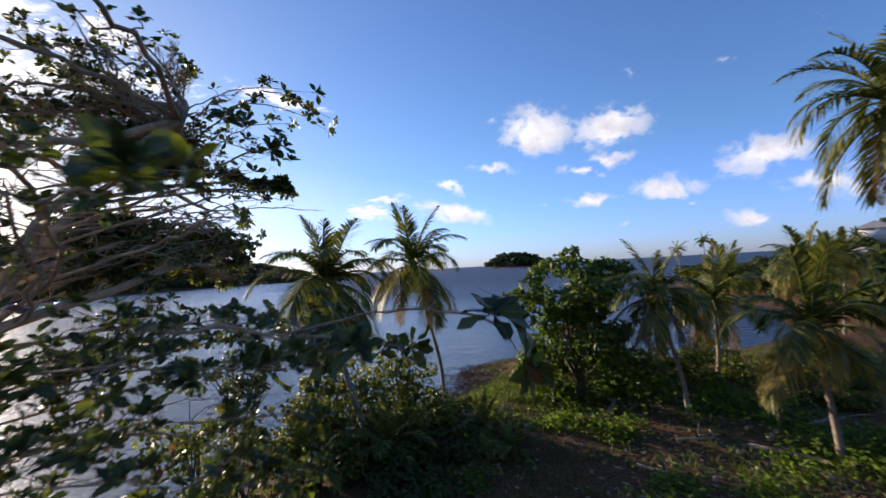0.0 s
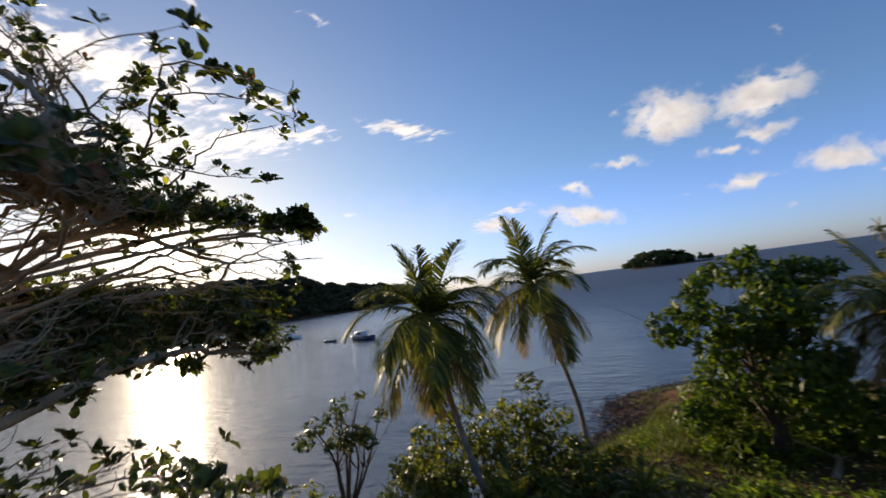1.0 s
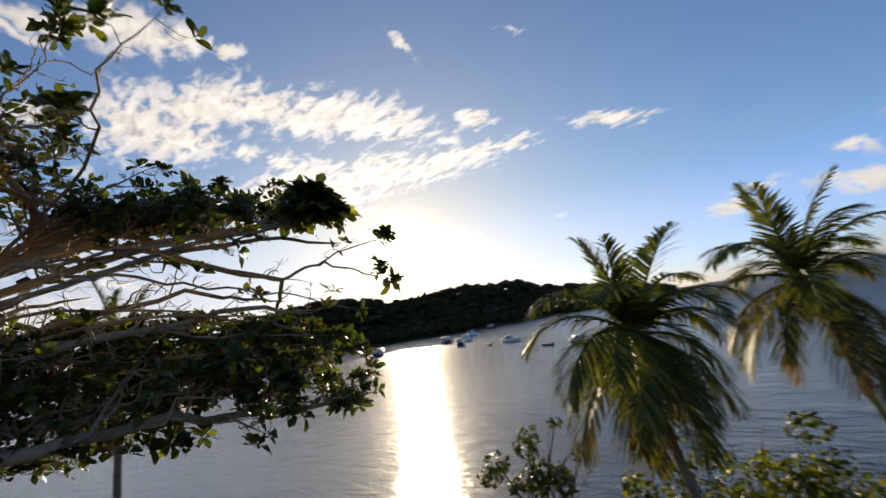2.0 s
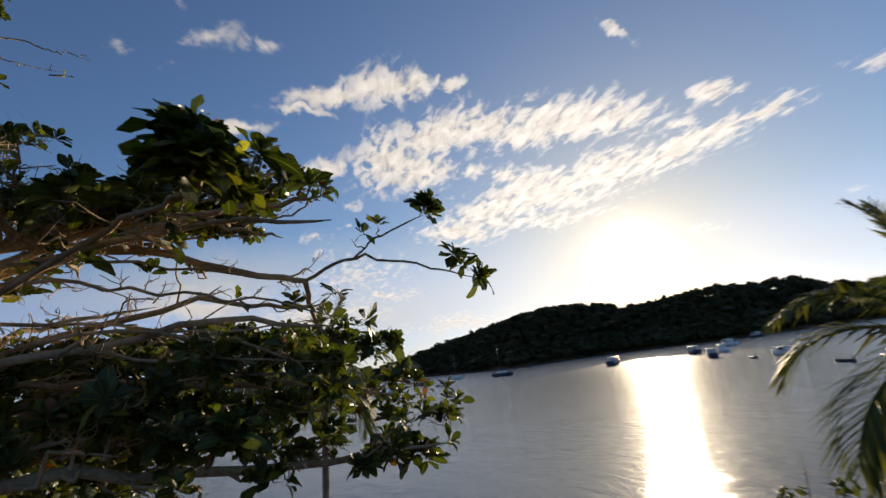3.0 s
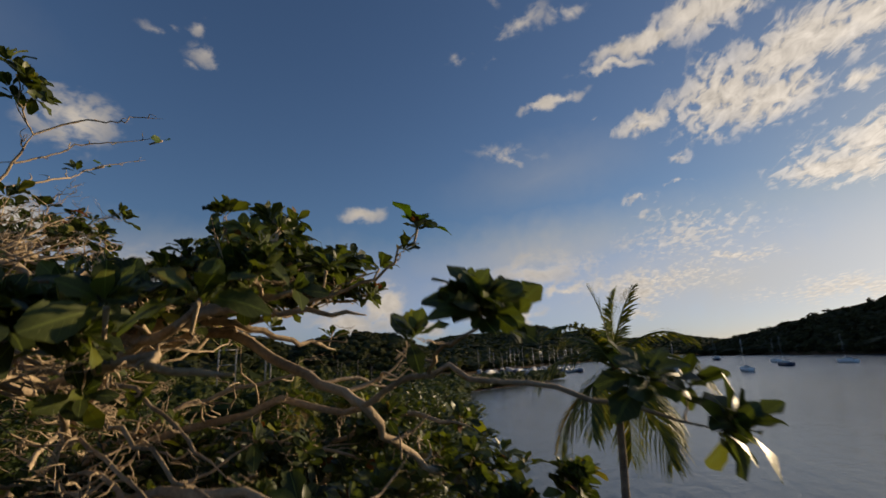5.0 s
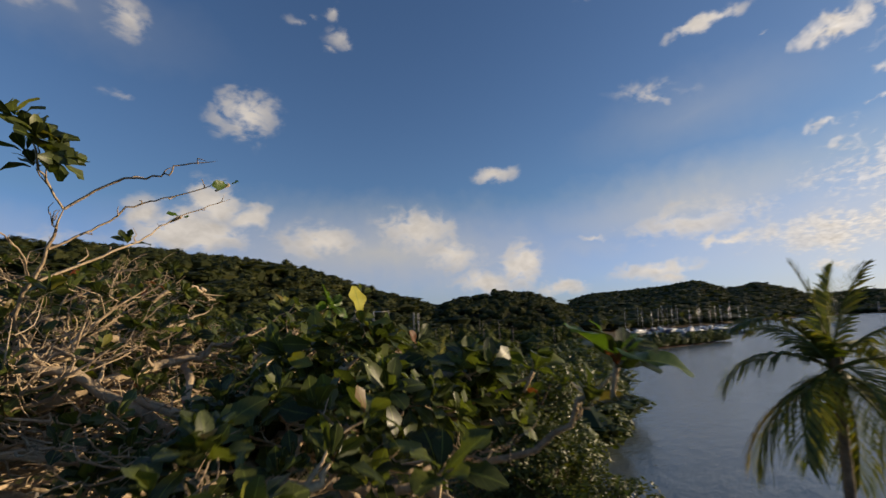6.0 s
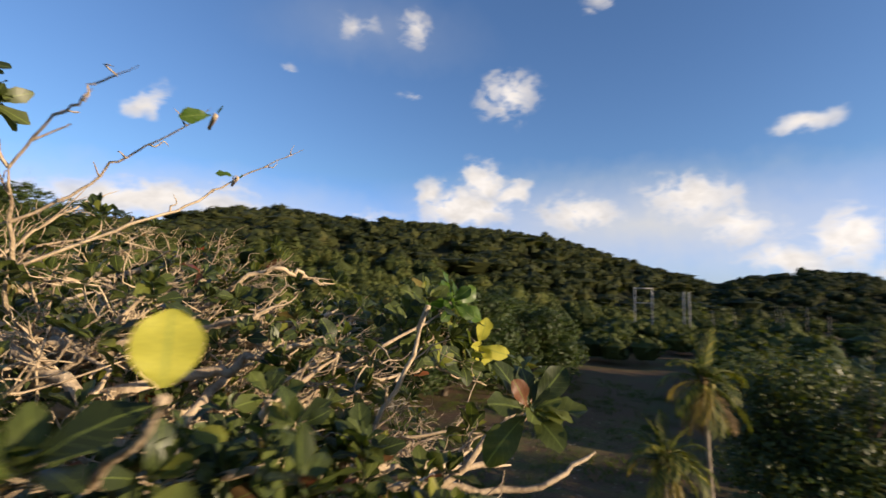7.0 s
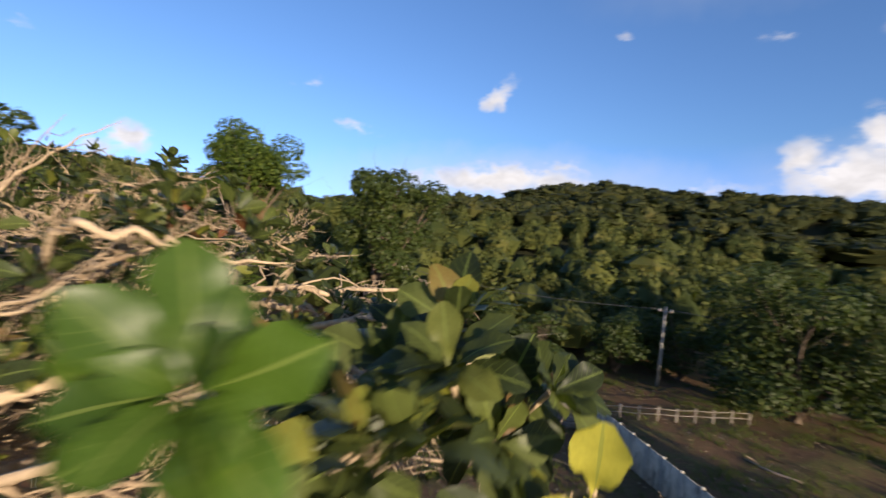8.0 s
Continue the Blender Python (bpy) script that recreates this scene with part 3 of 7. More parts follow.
class Geo:
    """Collects vertices and four-cornered or three-cornered faces, then makes one mesh of them."""

    def __init__(self):
        self.v, self.q, self.t, self.uv, self.n = [], [], [], [], 0

    def add(self, v, quads=None, tris=None, uv=None):
        v = np.asarray(v, float).reshape(-1, 3)
        if quads is not None and len(quads):
            self.q.append(np.asarray(quads, int).reshape(-1, 4) + self.n)
        if tris is not None and len(tris):
            self.t.append(np.asarray(tris, int).reshape(-1, 3) + self.n)
        if uv is not None:
            self.uv.append(np.asarray(uv, float).reshape(-1, 2))
        self.v.append(v)
        self.n += len(v)
        return self

    def mesh(self, name, mat, smooth=True):
        me = bpy.data.meshes.new(name)
        v = np.concatenate(self.v)
        q = np.concatenate(self.q) if self.q else np.zeros((0, 4), int)
        t = np.concatenate(self.t) if self.t else np.zeros((0, 3), int)
        me.vertices.add(len(v))
        me.vertices.foreach_set("co", v.ravel().astype(np.float32))
        loops = np.concatenate([q.ravel(), t.ravel()]).astype(np.int32)
        me.loops.add(len(loops))
        me.loops.foreach_set("vertex_index", loops)
        me.polygons.add(len(q) + len(t))
        starts = np.concatenate([np.arange(len(q)) * 4, len(q) * 4 + np.arange(len(t)) * 3]).astype(np.int32)
        me.polygons.foreach_set("loop_start", starts)
        me.polygons.foreach_set("use_smooth", np.full(len(starts), smooth))
        if self.uv:
            layer = me.uv_layers.new(name="UVMap")
            layer.data.foreach_set("uv", np.concatenate(self.uv)[loops].ravel().astype(np.float32))
        me.materials.append(mat)
        me.update(calc_edges=True)
        me.validate()
        return me


def part(name, geo, mat, parent=None, label="", kind="", smooth=True):
    """Links a mesh as one object under its parent."""
    me = geo if isinstance(geo, bpy.types.Mesh) else geo.mesh(name, mat, smooth)
    ob = new(name, me)
    ob.parent = parent
    return tagged(ob, label, "", "", kind)


def thing(name, place, label, category, group="", kind=""):
    ob = new(name)
    ob.empty_display_size = 0.2
    ob.location = place
    return tagged(ob, label, category, group, kind)


def smooth_line(pts, per=5):
    """A smooth line through the points."""
    p = np.asarray(pts, float)
    p = np.vstack([2 * p[0] - p[1], p, 2 * p[-1] - p[-2]])
    out = []
    for i in range(1, len(p) - 2):
        for k in range(per):
            t = k / per
            a, b, c, d = p[i - 1], p[i], p[i + 1], p[i + 2]
            out.append(0.5 * (2 * b + (c - a) * t + (2 * a - 5 * b + 4 * c - d) * t * t + (3 * b - a - 3 * c + d) * t ** 3))
    out.append(p[-2])
    return np.array(out)


def tube(geo, line, radii, sides=6, cap=True):
    line = np.asarray(line, float)
    n = len(line)
    radii = np.interp(np.linspace(0, 1, n), np.linspace(0, 1, len(radii)), radii)
    tan = np.gradient(line, axis=0)
    tan /= np.linalg.norm(tan, axis=1)[:, None] + 1e-12
    ref = np.array([0.31, 0.17, 0.93]) if abs(tan[0, 2]) < 0.8 else np.array([0.95, 0.2, 0.1])
    u = np.cross(tan, ref)
    u /= np.linalg.norm(u, axis=1)[:, None] + 1e-12
    w = np.cross(tan, u)
    a = np.linspace(0, 2 * np.pi, sides, endpoint=False)
    ring = u[:, None, :] * np.cos(a)[None, :, None] + w[:, None, :] * np.sin(a)[None, :, None]
    v = (line[:, None, :] + ring * radii[:, None, None]).reshape(-1, 3)
    i, j = np.meshgrid(np.arange(n - 1), np.arange(sides), indexing="ij")
    j2 = (j + 1) % sides
    quads = np.stack([i * sides + j, i * sides + j2, (i + 1) * sides + j2, (i + 1) * sides + j], -1).reshape(-1, 4)
    tris = []
    if cap:
        v = np.vstack([v, line[-1] + tan[-1] * radii[-1] * 0.5, line[0]])
        e = n * sides
        tris = [((n - 1) * sides + k, (n - 1) * sides + (k + 1) % sides, e) for k in range(sides)]
        tris += [((k + 1) % sides, k, e + 1) for k in range(sides)]
    geo.add(v, quads, tris, np.zeros((len(v), 2)) if geo.uv else None)
    return geo


def box(geo, size, at=(0, 0, 0), turn=0.0, bevel=0.0):
    """A block with its base at the given place; bevelled along its upright edges and its top."""
    x, y, z = size[0] / 2, size[1] / 2, size[2]
    b = min(bevel, x * 0.9, y * 0.9)
    if b <= 0:
        ring = [(-x, -y), (x, -y), (x, y), (-x, y)]
        levels = [(0, 0), (z, 0)]
    else:
        ring = [(-x + b, -y), (x - b, -y), (x, -y + b), (x, y - b), (x - b, y), (-x + b, y), (-x, y - b), (-x, -y + b)]
        levels = [(0, 0), (z - b, 0), (z, b)]
    n = len(ring)
    c, s = math.cos(radians(turn)), math.sin(radians(turn))
    v = []
    for h, inset in levels:
        for px, py in ring:
            qx, qy = px * (1 - inset / x), py * (1 - inset / y)
            v.append((at[0] + qx * c - qy * s, at[1] + qx * s + qy * c, at[2] + h))
    quads = [(k * n + i, k * n + (i + 1) % n, (k + 1) * n + (i + 1) % n, (k + 1) * n + i) for k in range(len(levels) - 1) for i in range(n)]
    top = (len(levels) - 1) * n
    tris = [(top, top + i, top + i + 1) for i in range(1, n - 1)] + [(0, i + 1, i) for i in range(1, n - 1)]
    return geo.add(v, quads, tris)


def facing(rng, n):
    v = rng.normal(size=(n, 3))
    return v / np.linalg.norm(v, axis=1)[:, None]


def leaf_quads(geo, at, normal, size, rng, long=1.7):
    """Many small pointed leaves, two triangles each, folded a little along the middle."""
    n = len(at)
    r = facing(rng, n)
    along = r - normal * (r * normal).sum(1)[:, None]
    along /= np.linalg.norm(along, axis=1)[:, None] + 1e-9
    side = np.cross(normal, along)
    s = (size * rng.uniform(0.6, 1.25, n))[:, None]
    v = np.stack([at - along * s * long / 2, at + side * s / 2 - normal * s * 0.18, at + along * s * long / 2, at - side * s / 2 - normal * s * 0.18], 1)
    k = np.arange(n)[:, None] * 4
    tris = np.concatenate([k + np.array([[0, 1, 2]]), k + np.array([[0, 2, 3]])])
    return geo.add(v.reshape(-1, 3), None, tris)


def lumps(rng, centre, radii, k, spread=0.75, size=(0.35, 0.6)):
    """Uneven clumps that make up a crown: centres and radii."""
    d = facing(rng, k)
    d[:, 2] = d[:, 2] * 0.75 + 0.2
    c = np.asarray(centre) + d * np.asarray(radii) * rng.uniform(0.35, spread, (k, 1))
    return c, rng.uniform(*size, k) * float(np.mean(radii))


def crown_leaves(geo, rng, centres, sizes, count, leaf, flat=0.8):
    w = sizes ** 2 / (sizes ** 2).sum()
    pick = rng.choice(len(sizes), count, p=w)
    d = facing(rng, count)
    rad = rng.uniform(0.55, 1.08, count) ** 0.6
    at = centres[pick] + d * (sizes[pick] * rad)[:, None] * np.array([1, 1, flat])
    normal = d * 0.7 + facing(rng, count) * 0.6 + np.array([0, 0, 0.35])
    normal /= np.linalg.norm(normal, axis=1)[:, None]
    return leaf_quads(geo, at, normal, leaf, rng)


# ---- ground and water ----
MID = np.array((-1.0, 11.0))          # the middle of the ground's rings


def smooth01(x):
    x = np.clip(x, 0, 1)
    return x * x * (3 - 2 * x)


SHORE = np.array([(-4, 29.5), (-1, 33.5), (2, 37), (1, 42), (3, 46), (8, 48.5), (14, 46), (24, 44), (40, 52), (56, 80), (66, 118), (70, 146),
                  (84, 160), (130, 185), (600, 400), (2500, 600), (4900, 0), (4900, -4900), (-4900, -4900), (-4900, -1700), (-700, -230), (-330, -100),
                  (-262, -52), (-228, -22), (-200, -30), (-160, -44), (-110, -30), (-75, -16), (-45, -6), (-30, 1), (-24, 8), (-22, 13), (-16, 17), (-10, 23)], float)


def inland(x, y):
    """Metres from the shore line of the near land: positive on land."""
    a, b = SHORE, np.roll(SHORE, -1, 0)
    best, inside = np.full(x.shape, 1e9), np.zeros(x.shape, bool)
    for (ax, ay), (bx, by) in zip(a, b):
        ex, ey = bx - ax, by - ay
        t = np.clip(((x - ax) * ex + (y - ay) * ey) / (ex * ex + ey * ey), 0, 1)
        best = np.minimum(best, np.hypot(x - ax - t * ex, y - ay - t * ey))
        cross = ((ay > y) != (by > y)) & (x < ex * (y - ay) / (ey if ey else 1e-9) + ax)
        inside ^= cross
    return np.where(inside, best, -best)


def waves(x, y, scale, seed=0.0):
    """Cheap smooth unevenness of about -1 to 1."""
    x, y = x / scale + seed, y / scale - seed * 1.7
    return (np.sin(x * 1.3 + np.sin(y * 0.9)) + np.sin(y * 1.7 + 1.3 * np.sin(x * 0.7)) + 0.6 * np.sin(x * 2.9 - y * 2.3) + 0.5 * np.sin(x * 4.1 + y * 3.7)) / 3.1


# skylines: azimuth, elevation seen from the tree tops
HILL_AZ = np.array((112, 114, 118, 122, 127, 130, 136, 138, 143, 148, 154, 160, 166, 172, 180, 187, 194, 200, 206, 213, 222, 230, 238, 246, 260, 280))
HILL_EL = np.array((1.2, 2.0, 3.4, 3.8, 3.2, 2.4, 4.0, 4.7, 6.2, 7.6, 8.7, 8.8, 8.7, 8.4, 9.2, 8.5, 7.3, 7.4, 6.6, 5.8, 6.2, 6.5, 6.7, 6.9, 5.0, 2.0))
HILL_FOOT = ((112, 130, 140, 150, 165, 185, 200, 215, 280), (330, 230, 150, 105, 62, 58, 55, 52, 70))
HILL_TOP = ((112, 120, 130, 145, 155, 185, 200, 215, 280), (620, 620, 560, 460, 420, 380, 250, 170, 170))
WEST_AZ = np.array((78, 82, 85.5, 90.7, 93, 94.7, 97.3, 100.3, 103, 106.8, 111, 116))
WEST_EL = np.array((0.3, 0.9, 1.4, 1.3, 2.2, 2.7, 2.2, 3.3, 2.9, 2.6, 2.5, 1.5))
WEST_FOOT = ((78, 87, 92, 96, 99, 106, 112, 116), (1000, 930, 720, 560, 470, 380, 330, 300))
RIDGE_AZ = np.array((15, 19, 22, 27, 31, 34, 38, 41, 44, 46, 49, 51, 53, 56, 59, 62, 66, 70, 74, 79, 84, 87))
RIDGE_EL = np.array((0, 0.7, 1.4, 2.2, 2.6, 3.8, 4.0, 4.3, 4.1, 4.0, 3.8, 3.7, 4.5, 5.0, 5.2, 4.7, 4.0, 3.1, 2.2, 1.0, -0.2, -0.8))
RIDGE_FOOT = ((15, 22, 28, 32, 41, 55, 64, 72, 84, 87), (760, 680, 610, 560, 480, 500, 450, 560, 760, 800))


def polar(x, y):
    az = np.degrees(np.arctan2(-(x - MID[0]), y - MID[1])) % 360
    return az, np.hypot(x - MID[0], y - MID[1])


def rise(az, r, el_az, el, foot, top, eye, trees, back):
    """A range of hills: nothing before its foot, highest at its top, and falling behind."""
    crest = eye + top * np.tan(np.radians(np.interp(az, el_az, el))) - trees
    crest = np.maximum(crest, 0.5)
    front = smooth01((r - foot) / (top - foot)) ** 0.9
    h = np.where(r < top, crest * front, crest * (1 - smooth01((r - top) / back)))
    ends = smooth01((az - el_az[0]) / 3) * smooth01((el_az[-1] - az) / 3)
    return np.where(r < foot, -3.0, (h + 0.4) * ends - 3.0 * (1 - ends))


def height(x, y):
    x, y = np.asarray(x, float), np.asarray(y, float)
    sd = inland(x, y)
    az, r = polar(x, y)
    land = 1.35 * smooth01(sd / 7) + 0.18 * waves(x, y, 3.1) * smooth01(sd / 4) + 0.35 * waves(x, y, 17, 2) * smooth01(sd / 15)
    h = np.where(sd > 0, land, -2.5 * smooth01(-sd / 12))
    foot, top = np.interp(az, *HILL_FOOT), np.interp(az, *HILL_TOP)
    crest = np.maximum(13.2 + top * np.tan(np.radians(np.interp(az, HILL_AZ, HILL_EL))) - 12.5, 1.0)
    ends = smooth01((az - 112) / 4) * smooth01((280 - az) / 15)
    up = smooth01((r - foot) / (top - foot)) ** 0.85 * (1 + 0.10 * waves(x, y, 60, 1)) * (1 - 0.7 * smooth01((r - top) / 700))
    h = h + np.where((r > foot) & (sd > 0), (crest - 1.3) * up * ends, 0)
    # low wooded coast beyond the eastern cove
    cove = smooth01((sd - 5) / 70) * smooth01((r - 80) / 110) * smooth01((az - 285) / 10) * smooth01((334 - az) / 8)
    h = h + cove * (5 + 13 * smooth01((326 - az) / 16))
    wf = np.interp(az, *WEST_FOOT)
    h = np.maximum(h, rise(az, r, WEST_AZ, WEST_EL, wf, np.full_like(r, 1250.0), 11.5, 8.0, 1500))
    rf = np.interp(az, *RIDGE_FOOT)
    h = np.maximum(h, rise(az, r, RIDGE_AZ, RIDGE_EL, rf, rf + 150, 10.8, 8.0, 500))
    ix, iy = 188.0, 1196.0
    d = np.hypot((x - ix) / 80, (y - iy) / 42)
    spit = np.hypot((x - 285) / 32, (y - iy) / 18)
    h = np.maximum(h, np.where(spit < 1.15, 3.5 * np.clip(1 - spit * spit, -0.3, 1), -3.0))
    h = np.maximum(h, np.where(d < 1.15, 30 * np.clip(1 - d * d, -0.3, 1) ** 1 * (1 + 0.15 * waves(x, y, 22)), -3.0))
    return h


def build_ground():
    rings, spokes = 190, 360
    r = np.concatenate([[0.0], np.geomspace(0.6, 4850, rings)])
    a = np.linspace(0, 2 * np.pi, spokes, endpoint=False)
    R, A = np.meshgrid(r[1:], a, indexing="ij")
    x, y = MID[0] + R * np.cos(A), MID[1] + R * np.sin(A)
    z = height(x, y)
    v = np.concatenate([[(MID[0], MID[1], float(height(MID[0:1], MID[1:2])[0]))], np.stack([x, y, z], -1).reshape(-1, 3)])
    i, j = np.meshgrid(np.arange(rings - 1), np.arange(spokes), indexing="ij")
    j2 = (j + 1) % spokes
    quads = np.stack([1 + i * spokes + j, 1 + (i + 1) * spokes + j, 1 + (i + 1) * spokes + j2, 1 + i * spokes + j2], -1).reshape(-1, 4)
    tris = [(0, 1 + k, 1 + (k + 1) % spokes) for k in range(spokes)]
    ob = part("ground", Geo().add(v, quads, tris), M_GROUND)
    tagged(ob, "dark brown soil with patchy grass, rising to wooded hills", "ground", "", "structure")


def build_water():
    rings, spokes = 40, 96
    r = np.geomspace(8, 4850, rings)
    a = np.linspace(0, 2 * np.pi, spokes, endpoint=False)
    R, A = np.meshgrid(r, a, indexing="ij")
    v = np.concatenate([[(MID[0], MID[1], 0)], np.stack([MID[0] + R * np.cos(A), MID[1] + R * np.sin(A), R * 0], -1).reshape(-1, 3)])
    i, j = np.meshgrid(np.arange(rings - 1), np.arange(spokes), indexing="ij")
    j2 = (j + 1) % spokes
    quads = np.stack([1 + i * spokes + j, 1 + (i + 1) * spokes + j, 1 + (i + 1) * spokes + j2, 1 + i * spokes + j2], -1).reshape(-1, 4)
    ob = part("water", Geo().add(v, quads, [(0, 1 + k, 1 + (k + 1) % spokes) for k in range(spokes)]), M_WATER)
    tagged(ob, "calm rippled blue-grey water of a bay", "water", "", "structure")


build_ground()
build_water()


def ground_at(x, y):
    return float(height(np.array([x]), np.array([y]))[0])


# ---- far woods ----
def tree_shape(rng, leaves, leaf):
    """A lumpy crown about the origin, one metre in radius, standing on z = 0: leaves and an inner mass."""
    c, s = lumps(rng, (0, 0, 1.0), (0.75, 0.75, 0.7), 7, 0.85, (0.42, 0.7))
    g = crown_leaves(Geo(), rng, c, s, leaves, leaf, 0.85)
    k = 7
    lat = np.linspace(-0.9, 1.4, 3)
    a = np.linspace(0, 2 * np.pi, k, endpoint=False)
    rad = np.cos(lat)[:, None] * 0.68 * (1 + 0.12 * np.sin(3 * a)[None, :])
    v = np.stack([rad * np.cos(a), rad * np.sin(a), np.repeat((1.0 + 0.62 * np.sin(lat))[:, None], k, 1)], -1).reshape(-1, 3)
    quads = [(i * k + j, i * k + (j + 1) % k, (i + 1) * k + (j + 1) % k, (i + 1) * k + j) for i in range(2) for j in range(k)]
    g.add(v, quads)
    return np.concatenate(g.v), np.concatenate(g.t), np.concatenate(g.q)


def woods(name, x, y, radius, tall, shapes, label, rng, mat, sink=0.3):
    g = Geo()
    z = height(x, y)
    kind = rng.integers(0, len(shapes), len(x))
    turn, rs, hs = rng.uniform(0, 6.28, len(x)), radius * np.exp(rng.normal(0, 0.36, len(x))), tall * np.exp(rng.normal(0, 0.14, len(x)))
    for k, (v, t, q) in enumerate(shapes):
        sel = np.nonzero(kind == k)[0]
        if not len(sel):
            continue
        c, s = np.cos(turn[sel])[:, None], np.sin(turn[sel])[:, None]
        vx, vy, vz = v[:, 0][None], v[:, 1][None], v[:, 2][None]
        r, h = rs[sel][:, None], hs[sel][:, None]
        P = np.stack([x[sel][:, None] + r * (vx * c - vy * s), y[sel][:, None] + r * (vx * s + vy * c), z[sel][:, None] + h * (vz * 0.55) - sink * h * 0.4], -1)
        off = (np.arange(len(sel)) * len(v))[:, None, None]
        g.add(P.reshape(-1, 3), (q[None] + off).reshape(-1, 4), (t[None] + off).reshape(-1, 3))
    ob = part(name, g, mat, None, "", "", False)
    tagged(ob, label, "woods", "", "stuff")


def sector(rng, n, az0, az1, near, far):
    """Places spread evenly over a sector of the land; near and far are distances for each azimuth."""
    az = rng.uniform(az0, az1, n)
    a, b = near(az), far(az)
    r = np.sqrt(rng.uniform(0, 1, n) * (b * b - a * a) + a * a)
    t = np.radians(az)
    return MID[0] - r * np.sin(t), MID[1] + r * np.cos(t), az, r


def build_woods():
    rng = np.random.default_rng(11)
    fine = [tree_shape(rng, 440, 0.13) for _ in range(7)]
    coarse = [tree_shape(rng, 90, 0.25) for _ in range(6)]
    middling = [tree_shape(rng, 130, 0.23) for _ in range(6)]
    rough = [tree_shape(rng, 32, 0.5) for _ in range(5)]
    bare = [tree_shape(rng, 12, 0.5) for _ in range(5)]
    foot = lambda az: np.interp(az, *HILL_FOOT) + 2
    top = lambda az: np.interp(az, *HILL_TOP) + 15
    mid = lambda az: np.maximum(np.minimum(top(az), 175.0), foot(az) + 1)
    x, y, az, r = sector(rng, 820, 128, 284, foot, mid)
    woods("forest", x, y, 3.9, 9.5, fine, "dense green forest on the near slopes of the hills", rng, M_WOODS)
    x, y, az, r = sector(rng, 3100, 113, 284, mid, top)
    keep = inland(x, y) > 3
    woods("forest", x[keep], y[keep], 6.6, 9.5, coarse, "dense dark forest covering the distant hills", rng, M_HILLS)
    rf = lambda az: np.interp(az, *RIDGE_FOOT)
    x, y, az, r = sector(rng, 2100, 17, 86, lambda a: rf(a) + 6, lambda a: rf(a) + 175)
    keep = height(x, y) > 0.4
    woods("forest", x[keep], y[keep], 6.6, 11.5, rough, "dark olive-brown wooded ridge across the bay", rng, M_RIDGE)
    wf = lambda az: np.interp(az, *WEST_FOOT)
    x, y, az, r = sector(rng, 3600, 79, 115, lambda a: wf(a) + 4, lambda a: a * 0 + 1270)
    keep = height(x, y) > 0.3
    woods("forest", x[keep], y[keep], 9.5, 10.0, bare, "dark wooded hills behind the marina", rng, M_HILLS)
    a, q = rng.uniform(0, 6.28, 190), np.sqrt(rng.uniform(0, 0.96, 190))
    woods("forest", 188 + 80 * q * np.cos(a), 1196 + 42 * q * np.sin(a), 7.5, 15.0, rough, "trees covering the small island", rng, M_WOODS)
    a, q = rng.uniform(0, 6.28, 14), np.sqrt(rng.uniform(0, 0.9, 14))
    woods("thicket", 285 + 32 * q * np.cos(a), 1196 + 18 * q * np.sin(a), 4.5, 13.0, rough, "scattered trees on the low end of the small island", rng, M_WOODS, 0.0)
    # mangroves along the western shore, and thickets on the eastern coast
    t = rng.uniform(0, 1, 520)
    sx = np.interp(t, (0, 0.25, 0.5, 0.75, 1), (-46, -75, -110, -160, -232)) + rng.normal(0, 2.5, 520)
    sy = np.interp(t, (0, 0.25, 0.5, 0.75, 1), (-9, -19, -33, -47, -25)) - np.abs(rng.normal(0, 8, 520)) * np.interp(t, (0, 0.7, 1), (1, 0.9, 0.12)) + 4.5
    keep = inland(sx, sy) > -3.5
    woods("mangroves", sx[keep], sy[keep], 2.9, 5.0, fine, "low green mangroves along the water's edge", rng, M_MANGROVE)
    x, y, az, r = sector(rng, 520, 291, 331, lambda a: a * 0 + 62, lambda a: a * 0 + 330)
    keep = inland(x, y) > 3
    woods("thicket", x[keep], y[keep], 3.6, 6.5, middling, "green coastal thicket along the shore", rng, M_WOODS)
    x, y, az, r = sector(rng, 260, 113, 141, lambda a: np.where(a > 128, 95.0, 60.0), lambda a: np.interp(a, *HILL_FOOT) + 5)
    keep = inland(x, y) > 2
    woods("thicket", x[keep], y[keep], 3.4, 7.0, middling, "bushes between the meadow and the hills", rng, M_WOODS)


build_woods()


